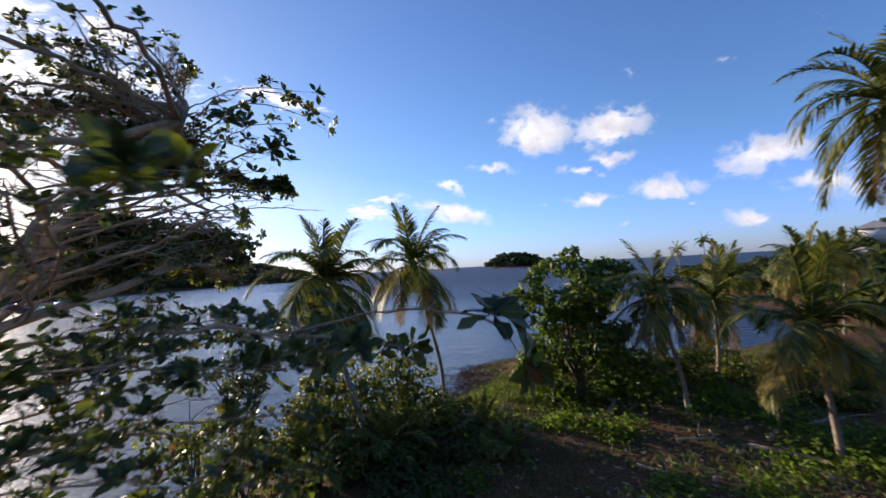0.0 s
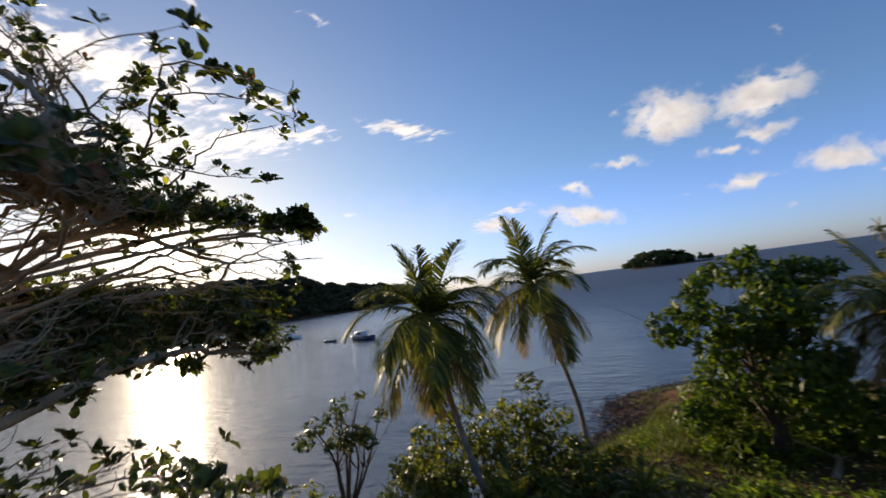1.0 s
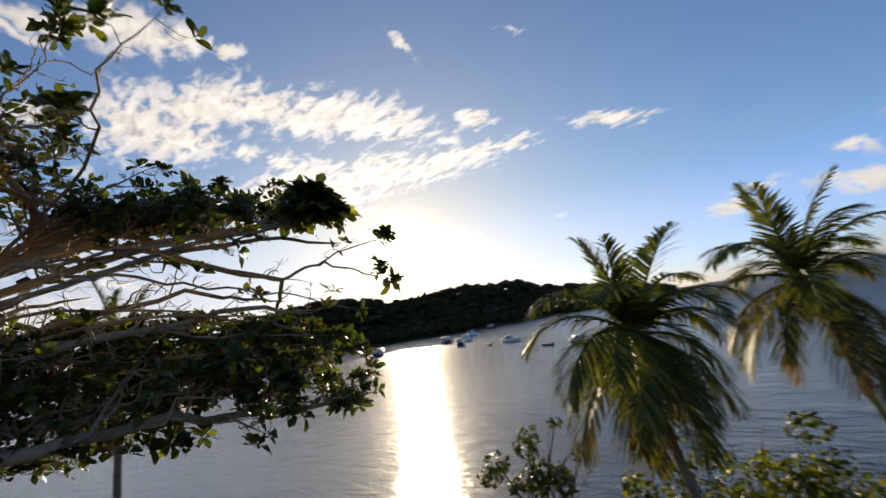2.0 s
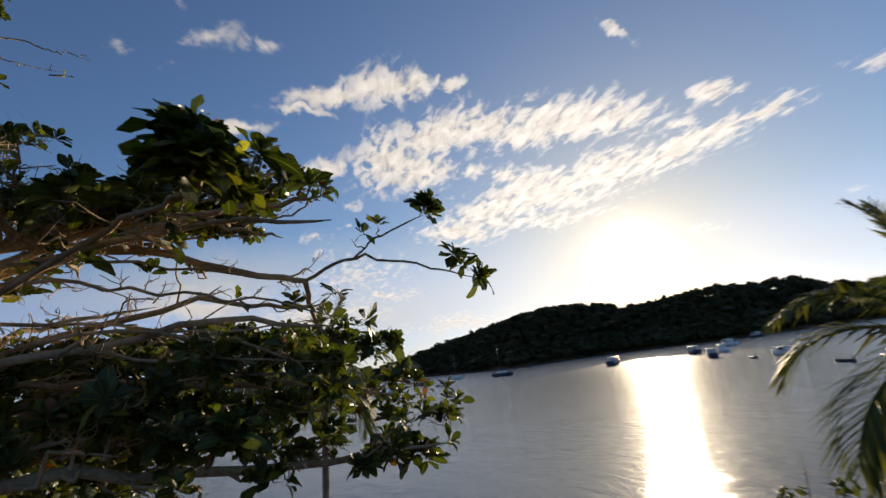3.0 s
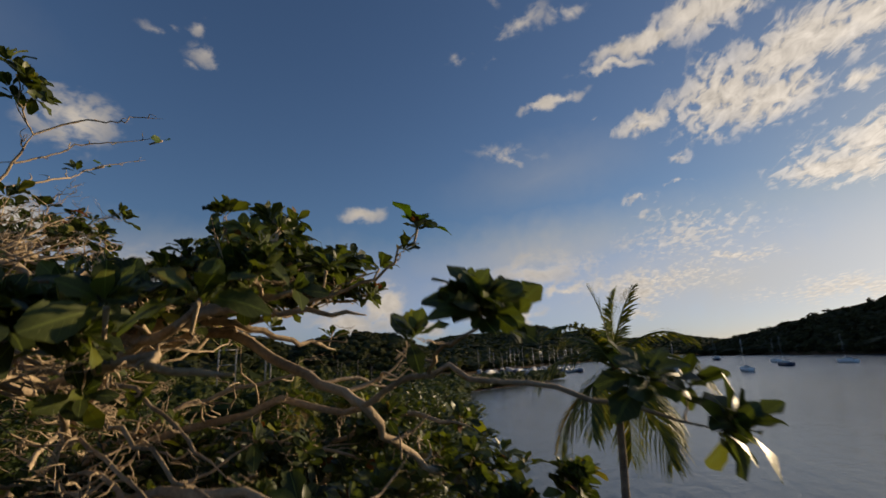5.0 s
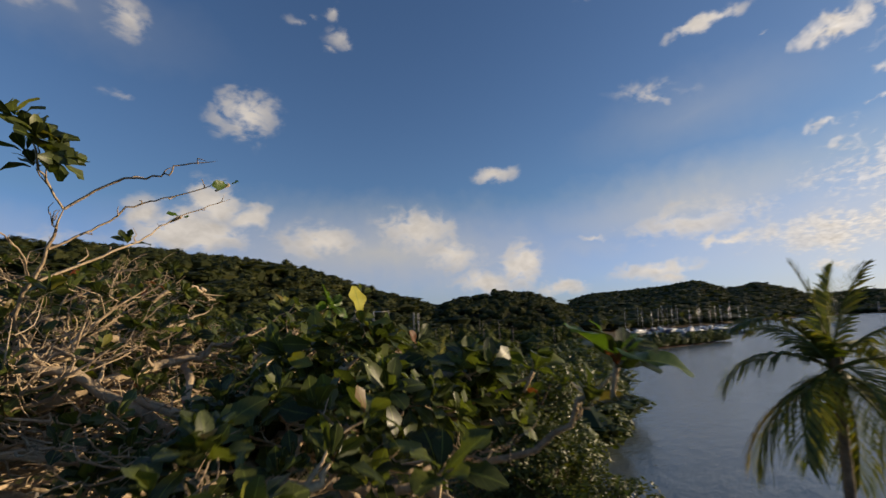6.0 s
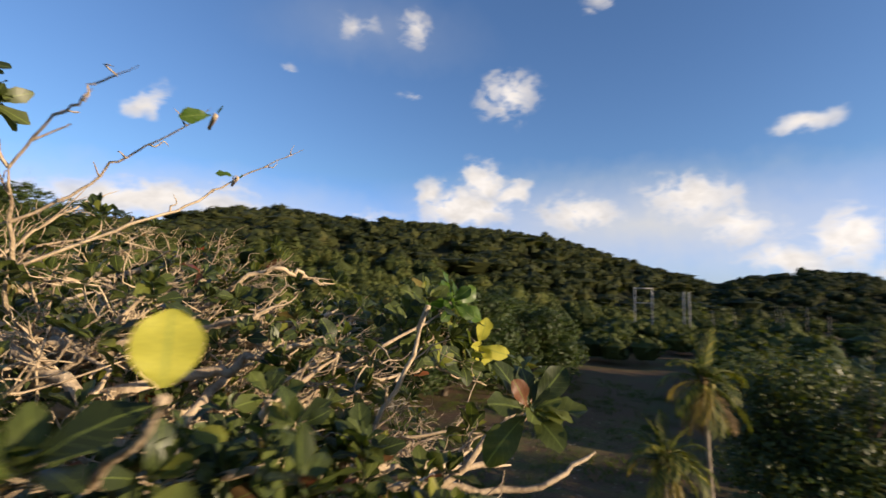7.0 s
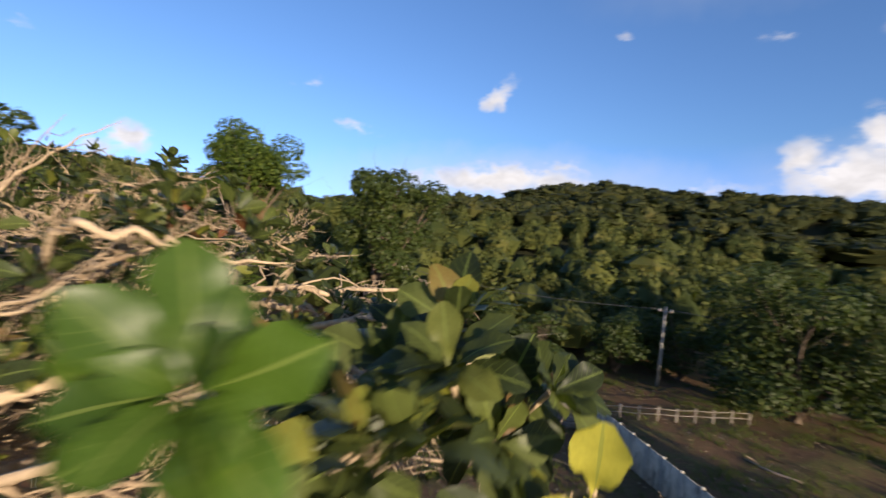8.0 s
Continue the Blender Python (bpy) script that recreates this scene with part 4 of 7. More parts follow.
# ---- trees ----
def broadleaf(place, top, radii, leaves, leaf, label, seed, mat=None, bark=None, name="broadleaf_tree", trunks=1, clumps=16, low=0.45, skirt=0, lump=(0.17, 0.42)):
    """A tree with trunk, limbs and an uneven crown; top is its height above the ground."""
    rng = np.random.default_rng(seed)
    gz = ground_at(*place) - 0.1
    t = thing(name, (place[0], place[1], gz), label, "tree")
    centre = np.array((0, 0, top - radii[2]))
    c, s = lumps(rng, centre, radii, clumps, 1.08, lump)
    c[:, 2] = np.maximum(c[:, 2], top * low * 0.6)
    over = (c[:, 2] + s * 0.8) - top
    c[:, 2] -= np.maximum(over, 0)
    if skirt:
        a = np.linspace(0, 6.28, skirt, endpoint=False) + rng.normal(0, 0.3, skirt)
        q = rng.uniform(0.45, 1.05, skirt)
        c = np.vstack([c, np.stack([radii[0] * q * np.cos(a), radii[1] * q * np.sin(a), top * rng.uniform(0.05, 0.48, skirt)], 1)])
        s = np.concatenate([s, radii[0] * rng.uniform(0.18, 0.40, skirt)])
    g = Geo()
    split = centre * np.array((1, 1, 0)) + np.array((0, 0, top * low))
    for k in range(trunks):
        lean = rng.normal(0, 0.35, 2) * (trunks > 1)
        b = np.array((lean[0], lean[1], 0))
        tube(g, smooth_line([b, b * 0.6 + (0.1, -0.08, top * low * 0.5), split]), (top * 0.028, top * 0.02, top * 0.017), 9)
    part("trunk", g, bark or M_DARK_BARK, t)
    fine = Geo()
    for q in c[: max(6, clumps // 2)]:
        m = (split + q) / 2 + rng.normal(0, 0.15, 3) * radii[0] * 0.5
        part("limb", tube(Geo(), smooth_line([split - (0, 0, rng.uniform(0, top * 0.15)), m, q]), (top * 0.013, top * 0.008, 0.02), 6), bark or M_DARK_BARK, t)
        for _ in range(3):
            e = q + rng.normal(0, 0.3, 3) * radii
            tube(fine, smooth_line([m, (m + e) / 2 + rng.normal(0, 0.1, 3), e], 3), (0.025, 0.008), 4)
    part("brushwood", fine, bark or M_DARK_BARK, t, "", "stuff")
    part("crown", crown_leaves(Geo(), rng, c, s, leaves, leaf), mat or M_BROAD, t, "", "", False)
    return t


def frond_mesh(name, rise0, bend, mat, seed, dense=60, droop=0.35):
    """One palm leaf, two metres long, growing along +y from the origin: a curved rib with two rows of narrow leaflets."""
    rng = np.random.default_rng(seed)
    n = 22
    s = np.linspace(0, 1, n)
    pitch = np.radians(rise0 - bend * s ** 1.4)
    step = 2.0 / (n - 1)
    y, z = np.concatenate([[0], np.cumsum(np.cos(pitch) * step)[:-1]]), np.concatenate([[0], np.cumsum(np.sin(pitch) * step)[:-1]])
    x = 0.04 * np.sin(s * 2 + seed)
    line = np.stack([x, y, z], 1)
    g = tube(Geo(), line, (0.035, 0.02, 0.006), 4)
    for side in (-1, 1):
        u = np.linspace(0.10, 0.995, dense) + rng.normal(0, 0.006, dense)
        p = np.stack([np.interp(u, s, line[:, k]) for k in range(3)], 1)
        a = np.interp(u, s, pitch)
        tan = np.stack([a * 0, np.cos(a), np.sin(a)], 1)
        up = np.stack([a * 0, -np.sin(a), np.cos(a)], 1)
        ln = 0.64 * np.sin(np.pi * (0.12 + 0.84 * u)) ** 0.7 * rng.uniform(0.8, 1.1, dense)
        fwd = 0.35 + 0.65 * u
        d = np.array((side, 0, 0))[None] * (1.1 - 0.5 * u)[:, None] + tan * fwd[:, None] + up * rng.uniform(0.0, 0.35, dense)[:, None]
        d /= np.linalg.norm(d, axis=1)[:, None]
        fall = np.array((0, 0, -1.0))[None] * (droop * ln * rng.uniform(0.5, 1.5, dense))[:, None]
        w = np.cross(d, up)
        w = w / (np.linalg.norm(w, axis=1)[:, None] + 1e-9) * 0.5 + tan * 0.5
        w *= (0.027 * rng.uniform(0.8, 1.2, dense))[:, None]
        m = p + d * (ln * 0.5)[:, None] + fall * 0.25
        e = p + d * (ln * 0.92)[:, None] + fall
        v = np.stack([p - w * 0.6, p + w * 0.6, m + w, m - w, e], 1).reshape(-1, 3)
        k = np.arange(dense)[:, None] * 5
        g.add(v, k + np.array([[0, 1, 2, 3]]), k + np.array([[3, 2, 4]]))
    return g.mesh(name, mat, False)


FRONDS = {
    "hanging": [frond_mesh("frond", -28, 58, M_PALM, 13, 62, 0.75), frond_mesh("frond", -46, 42, M_PALM, 14, 58, 0.7)],
    "spear": [frond_mesh("frond", 82, 22, M_PALM, 1, 64, 0.1), frond_mesh("frond", 76, 40, M_PALM, 2, 54, 0.2)],
    "high": [frond_mesh("frond", 60, 92, M_PALM, 3, 60, 0.35), frond_mesh("frond", 52, 108, M_PALM, 4, 60, 0.4)],
    "mid": [frond_mesh("frond", 34, 108, M_PALM, 5, 60, 0.45), frond_mesh("frond", 22, 112, M_PALM, 6, 60, 0.5)],
    "low": [frond_mesh("frond", -6, 76, M_PALM, 7, 60, 0.5), frond_mesh("frond", -30, 52, M_PALM, 8, 60, 0.5)],
    "yellow": [frond_mesh("frond", -5, 75, M_PALM_YELLOW, 9, 54, 0.7), frond_mesh("frond", -30, 50, M_PALM_YELLOW, 10, 54, 0.5)],
    "dry": [frond_mesh("frond", -52, 34, M_PALM_DRY, 11, 34, 0.5), frond_mesh("frond", -66, 20, M_PALM_DRY, 12, 32, 0.4)],
}


def coconut_palm(base, heart, length, label, seed, counts=(3, 6, 8, 6, 1, 3), nuts=5, girth=0.15, lean=(0, 0)):
    """A coconut palm: ringed trunk from base to heart, fronds from upright to hanging, nuts under them."""
    rng = np.random.default_rng(seed)
    gz = ground_at(base[0], base[1]) - 0.15
    t = thing("coconut_palm", (base[0], base[1], gz), label, "palm")
    top = np.array((heart[0] - base[0], heart[1] - base[1], heart[2] - gz))
    bow = np.array((lean[0], lean[1], 0))
    line = smooth_line([(0, 0, 0), top * (0.3, 0.3, 0.33) + bow, top * (0.7, 0.7, 0.68) + bow * 0.6, top], 14)
    n = len(line)
    rad = np.linspace(girth, girth * 0.62, n) * (1 + 0.07 * (np.arange(n) % 2)) + girth * 0.6 * np.exp(-np.arange(n) / 3.0)
    part("trunk", tube(Geo(), line, rad, 10), M_PALM_BARK, t)
    g = Geo()
    for k in range(9):
        a = k * 2.4
        d = np.array((math.cos(a), math.sin(a), 0))
        tube(g, smooth_line([top - (0, 0, 0.25), top + d * 0.10 + (0, 0, 0.05), top + d * 0.16 + (0, 0, 0.42)], 3), (0.09, 0.07, 0.03), 5)
    part("crownshaft", g, M_PALM_DRY, t, "brown fibrous leaf bases")
    turn = rng.uniform(0, 360)
    for kind, count in zip(("spear", "high", "mid", "low", "yellow", "dry", "hanging"), counts):
        for k in range(count):
            turn += 137.5 + rng.normal(0, 9)
            me = FRONDS[kind][int(rng.integers(0, 2))]
            ob = part("frond", me, None, t, {"yellow": "yellowing drooping frond", "dry": "dry brown hanging frond"}.get(kind, ""))
            sc = length / 2.0 * rng.uniform(0.85, 1.1) * {"spear": 1.0, "dry": 1.0}.get(kind, 1.0)
            ob.matrix_local = Matrix.Translation(top) @ pose(0, 0, 0, rng.normal(0, 5), rng.normal(0, 7), turn) @ Matrix.Diagonal((sc, sc, sc, 1))
    for k in range(nuts):
        a = rng.uniform(0, 6.28)
        u, w = np.meshgrid(np.linspace(0, np.pi, 7), np.linspace(0, 2 * np.pi, 9)[:-1], indexing="ij")
        r = 0.13 * (1 + 0.1 * np.cos(3 * w))
        v = np.stack([r * np.sin(u) * np.cos(w), r * np.sin(u) * np.sin(w), -0.17 * np.cos(u)], -1).reshape(-1, 3)
        q = [(i * 8 + j, i * 8 + (j + 1) % 8, (i + 1) * 8 + (j + 1) % 8, (i + 1) * 8 + j) for i in range(6) for j in range(8)]
        ob = part("coconut", Geo().add(v + top + (0.27 * math.cos(a), 0.27 * math.sin(a), -0.22 - 0.1 * (k % 3)), q), M_NUT, t)
    return t


coconut_palm((-3.4, 21.6), (-6.1, 23.4, 9.5), 4.2, "tall coconut palm with a full crown and hanging dry fronds", 21, (4, 8, 8, 7, 1, 7, 5), 7, 0.16, (-0.5, 0.2))
coconut_palm((-0.4, 30.2), (-1.9, 29.2, 10.25), 4.2, "slender leaning coconut palm at the water's edge", 22, (3, 6, 6, 5, 1, 3, 3), 5, 0.14, (0.3, 0.2))
coconut_palm((-20.6, 11.4), (-20.3, 12.1, 11.4), 3.4, "slim coconut palm with sparse drooping fronds over the water", 23, (3, 4, 4, 3, 1, 0, 4), 4, 0.17, (0.1, 0.1))
coconut_palm((12.6, 24.4), (11.4, 24.6, 7.9), 3.4, "coconut palm with a leaning pale trunk", 24, (3, 6, 7, 6, 2, 4), 4, 0.13, (0.2, 0.1))
coconut_palm((15.4, 18.3), (15.0, 18.7, 6.6), 3.9, "short coconut palm with yellowing lower fronds", 25, (3, 6, 6, 3, 6, 0, 2), 5, 0.15, (0.1, 0.1))
coconut_palm((17.3, 29.8), (17.2, 29.3, 7.0), 3.4, "coconut palm with dark spreading fronds", 26, (3, 6, 7, 6, 1, 4), 4, 0.14, (0.1, -0.2))
coconut_palm((15.1, 13.6), (14.3, 14.0, 14.4), 3.4, "tall coconut palm with drooping fronds", 27, (3, 6, 8, 8, 1, 4), 6, 0.16, (0.2, 0.1))
for k, (px, py, pz) in enumerate(((31, 39, 8.4), (26, 33.5, 8.8), (35, 33, 8.0), (40, 46, 9.0), (23, 38, 7.6), (48, 40, 10.0))):
    coconut_palm((px, py), (px + 0.4, py - 0.3, pz), 3.4, "coconut palm in a grove beside the beach", 40 + k, (3, 6, 7, 5, 1, 2), 3, 0.14)
for k, (px, py, pz) in enumerate(((76, 131, 13.6), (71, 136, 11.4), (110, 120, 12.6), (95, 113, 12.0))):
    coconut_palm((px, py), (px - 0.6, py, pz), 3.0, "distant coconut palm above the coastal thicket", 60 + k, (2, 5, 6, 4, 0, 1), 0, 0.16)
coconut_palm((-20.4, -3.4), (-20.2, -3.2, 7.2), 2.0, "young bright green coconut palm", 71, (3, 6, 6, 3, 2, 1, 2), 0, 0.11)
coconut_palm((-22.3, -2.8), (-21.9, -2.9, 10.2), 2.1, "young coconut palm with upright yellow-green fronds", 72, (3, 5, 4, 2, 2, 5, 5), 2, 0.11)

for k, (px, py, pz, ln) in enumerate(((-3.0, 20.2, 2.2, 2.4), (1.4, 22.6, 2.0, 2.0), (2.6, 20.6, 1.7, 1.8), (-6.2, 18.6, 2.3, 2.3))):
    coconut_palm((px, py), (px + 0.1, py, pz), ln, "young yellow-green coconut palm on the bank", 75 + k, (3, 5, 4, 1, 2, 0), 0, 0.10)
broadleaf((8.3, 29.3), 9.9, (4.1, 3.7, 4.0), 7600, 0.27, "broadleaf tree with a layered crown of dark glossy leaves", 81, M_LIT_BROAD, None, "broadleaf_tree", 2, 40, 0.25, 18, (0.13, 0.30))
broadleaf((-33.5, -5.5), 10.4, (5.6, 5.2, 4.6), 15000, 0.21, "wide mangrove tree with small glossy leaves", 83, M_MANGROVE, None, "mangrove_tree", 4, 34, 0.3, 16)
broadleaf((-30.5, -0.5), 7.4, (4.2, 4.0, 3.8), 8000, 0.21, "bushy mangrove tree at the meadow's edge", 84, M_MANGROVE, None, "mangrove_tree", 3, 22, 0.3, 12)
broadleaf((-24.2, -40.5), 14.6, (6.8, 6.2, 7.2), 16000, 0.30, "large dark broadleaf tree at the forest edge", 85, M_BROAD, None, "broadleaf_tree", 1, 30, 0.15, 16)
broadleaf((-38, -46), 12.0, (7.4, 6.4, 6.2), 15000, 0.30, "spreading broadleaf tree beside the meadow", 86, M_BROAD, None, "broadleaf_tree", 1, 30, 0.15, 16)
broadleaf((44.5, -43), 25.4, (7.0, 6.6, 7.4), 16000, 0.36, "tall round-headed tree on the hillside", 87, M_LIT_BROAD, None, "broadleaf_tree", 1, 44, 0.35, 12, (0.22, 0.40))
broadleaf((22.5, -47), 23.0, (6.4, 6.0, 8.0), 14000, 0.36, "tall tree with a flat crown above the forest", 88, M_BROAD, None, "broadleaf_tree", 1, 30, 0.25, 12)
broadleaf((46.5, -15), 21.0, (5.4, 5.2, 9.6), 11000, 0.42, "tall dark tree on the slope", 89, M_BROAD, None, "broadleaf_tree", 1, 30, 0.25, 12)
broadleaf((-11.2, 23.4), 6.6, (3.0, 2.6, 1.7), 800, 0.17, "thin small tree with sparse leaves over the water", 90, M_MANGROVE, None, "small_tree", 3, 16, 0.25, 0, (0.12, 0.24))
SHRUBS = ((-1.8, 17.6, 1.5, 1.8), (-5.6, 18.9, 3.4, 2.6), (0.4, 23.2, 2.1, 1.9), (-3.2, 25.4, 2.5, 2.2), (1.6, 14.2, 1.2, 1.4), (-8.6, 15.0, 3.6, 2.4),
          (-1.6, 20.6, 2.6, 2.2), (-3.9, 22.6, 3.0, 2.2), (-6.6, 22.4, 3.2, 2.3), (-1.2, 27.2, 1.9, 1.9), (0.6, 29.4, 1.5, 1.6), (-8.8, 19.2, 3.0, 2.4),
          (9.2, 32.6, 3.0, 2.4), (13.8, 33.0, 2.8, 2.4), (19.0, 34.4, 3.2, 2.6), (24.0, 27.5, 2.6, 2.4), (28, 29, 3.4, 2.8), (21, 25, 1.6, 1.7), (33, 27, 4, 3.0), (15.5, 29.5, 2.6, 2.2), (20.5, 30, 3.0, 2.4))
rng = np.random.default_rng(19)
for k, (px, py, tall, wide) in enumerate(SHRUBS):
    tall, wide = tall * rng.uniform(0.6, 1.3) * (0.68 if px > -5 and py < 26 else 1.0), wide * rng.uniform(0.7, 1.15)
    broadleaf((px, py), tall, (wide, wide * 0.9, tall * 0.5), int(620 * wide), 0.17, "leafy yellow-green shrub on the bank", 100 + k, M_SHRUB if k % 3 else M_BROAD, None, "shrub", 4, 15, 0.1, 5)
for k, (px, py, tall, wide) in enumerate(((-3.8, 20.8, 2.6, 1.6), (-2.4, 22.4, 2.4, 1.4), (-5.6, 21.6, 4.4, 1.7), (-0.9, 23.6, 1.9, 1.4), (-7.0, 21.4, 3.8, 1.6))):
    broadleaf((px, py), tall, (wide, wide * 0.9, tall * 0.5), 800, 0.16, "sparse leafy bush growing round the palm trunks", 180 + k, M_SHRUB, None, "bush", 3, 18, 0.15, 5)
for k, (px, py, tall, wide) in enumerate(((-5.0, 25.4, 6.0, 2.1), (-2.8, 26.2, 5.9, 1.9), (-7.2, 24.2, 4.8, 1.8))):
    broadleaf((px, py), tall, (wide, wide * 0.9, tall * 0.5), 1300, 0.18, "leafy green bush at the water's edge", 190 + k, M_SHRUB, None, "bush", 3, 18, 0.15, 5)
EDGE = ((3, -33, 5), (9, -30, 4.5), (15, -34, 6), (20, -28, 5), (26, -32, 6), (-1, -40, 7), (6, -44, 8), (14, -43, 8), (-9, -47, 8), (-16, -50, 9), (24, -22, 5), (30, -14, 6), (-47, -57, 8), (-56, -66, 8))
for k, (px, py, tall) in enumerate(EDGE):
    broadleaf((px, py), tall, (tall * 0.52, tall * 0.48, tall * 0.5), 3600, 0.24, "bushy green tree along the meadow", 130 + k, M_BROAD, None, "bushy_tree", 2, 18, 0.1, 8)


# ---- the sea almond tree ----
LEAF_OUTLINE = (0.02, 0.066, 0.140, 0.212, 0.272, 0.296, 0.252, 0.09)
ROUND_OUTLINE = (0.05, 0.17, 0.26, 0.31, 0.325, 0.30, 0.225, 0.07)


def almond_leaf(seed, curl, fold, rows=8, outline=LEAF_OUTLINE):
    """One broad leaf, widest beyond the middle, 1 m long along +y, with a curled tip and wavy edges."""
    s = np.linspace(0, 1, rows)
    wide = np.interp(s, np.linspace(0, 1, 8), outline)
    bend = -curl * s ** 2
    cols = (-1, -0.55, 0, 0.55, 1) if rows > 5 else (-1, 0, 1)
    n = len(cols)
    v, uv = [], []
    for k in range(rows):
        for c in cols:
            edge = 0.055 * math.sin(s[k] * (11 + seed) + seed * 1.7 + (2.2 if c > 0 else 0)) * abs(c) ** 2
            cup = fold * (abs(c) ** 0.8 if fold > 0.3 else abs(c) ** 1.8) * wide[k] - 0.25 * fold * wide[k] * abs(c) ** 3
            v.append((c * wide[k] * (1 - 0.12 * fold * abs(c)), s[k] * (1 - 0.12 * abs(curl) * s[k]) - 0.03 * abs(c) * s[k], bend[k] + cup + edge))
            uv.append((0.5 + 0.5 * c, s[k]))
    quads = [(n * k + j, n * k + j + 1, n * k + j + n + 1, n * k + j + n) for k in range(rows - 1) for j in range(n - 1)]
    return np.array(v), np.array(quads), np.array(uv)


LEAVES = [almond_leaf(k, c, f) for k, (c, f) in enumerate(((0.10, 0.35), (0.25, 0.25), (0.42, 0.45), (-0.08, 0.5), (0.32, 0.15), (0.6, 0.3)))]


ROUND_LEAF = almond_leaf(1, 0.12, 0.2, 14, ROUND_OUTLINE)
PLAIN_LEAVES = [almond_leaf(k, c, f, 5) for k, (c, f) in enumerate(((0.10, 0.35), (0.25, 0.25), (0.42, 0.45), (-0.08, 0.5), (0.32, 0.15), (0.6, 0.3)))]


def leaf_frames(rng, axis, count, size):
    """The leaves of one rosette round its axis: matrices of turn and size, the inner ones steeper and smaller; full rosettes open wider."""
    flat = 8 if count > 10 else 20
    axis = np.asarray(axis, float) / np.linalg.norm(axis)
    ref = np.array((1, 0, 0)) if abs(axis[0]) < 0.8 else np.array((0, 1, 0))
    u = np.cross(axis, ref)
    u /= np.linalg.norm(u)
    w = np.cross(axis, u)
    a0 = rng.uniform(0, 6.28)
    out = []
    for k in range(count):
        a = a0 + k * 2.4
        f = k / max(count - 1, 1)
        steep = np.radians(flat + 54 * f + rng.normal(0, 12))
        d = (u * math.cos(a) + w * math.sin(a)) * math.cos(steep) + axis * math.sin(steep)
        nrm = axis - d * (axis @ d)
        nrm = nrm / np.linalg.norm(nrm)
        roll = rng.normal(0, 0.35)
        x = np.cross(d, nrm)
        x, nrm = x * math.cos(roll) + nrm * math.sin(roll), nrm * math.cos(roll) - x * math.sin(roll)
        sc = size * (1.0 - 0.42 * f) * rng.uniform(0.8, 1.12)
        out.append((np.stack([x, d, nrm], 1) * sc, d))
    return out


# the open air beside and over the crown
OPEN_AIR = np.array(((0.0, -1.0, 9.9), (0.0, 0.0, 10.0), (0.45, 2.1, 10.3), (0.48, 4.1, 10.66), (0.35, 6.3, 10.76), (0.05, 8.2, 10.76), (-0.7, 10.4, 10.7), (-1.66, 11.9, 10.74), (-2.34, 12.5, 11.03),
                     (-2.97, 12.82, 11.63), (-3.6, 12.6, 12.3), (-4.17, 12.15, 12.93), (-5.18, 11.63, 13.2), (-6.2, 11.1, 13.29), (-7.17, 10.44, 13.38), (-7.6, 9.5, 13.44), (-7.77, 8.73, 13.48)))


def free_of_air(p):
    a, b = OPEN_AIR[:-1], OPEN_AIR[1:]
    e = b - a
    t = np.clip(((p - a) * e).sum(1) / (e * e).sum(1), 0, 1)
    return float(np.linalg.norm(p - a - e * t[:, None], axis=1).min())


def in_gap(p, rng):
    """The thin place in the eastern crown where the low sun comes through."""
    s = heading(SUN_AZ, SUN_EL)
    k = (p[0] - 0.35) / s[0]
    y, z = p[1] - k * s[1], p[2] - k * s[2]
    return k > 0.5 and 1.0 < y < 7.5 and abs(z - 10.5) < 0.58 and rng.uniform() < 0.88


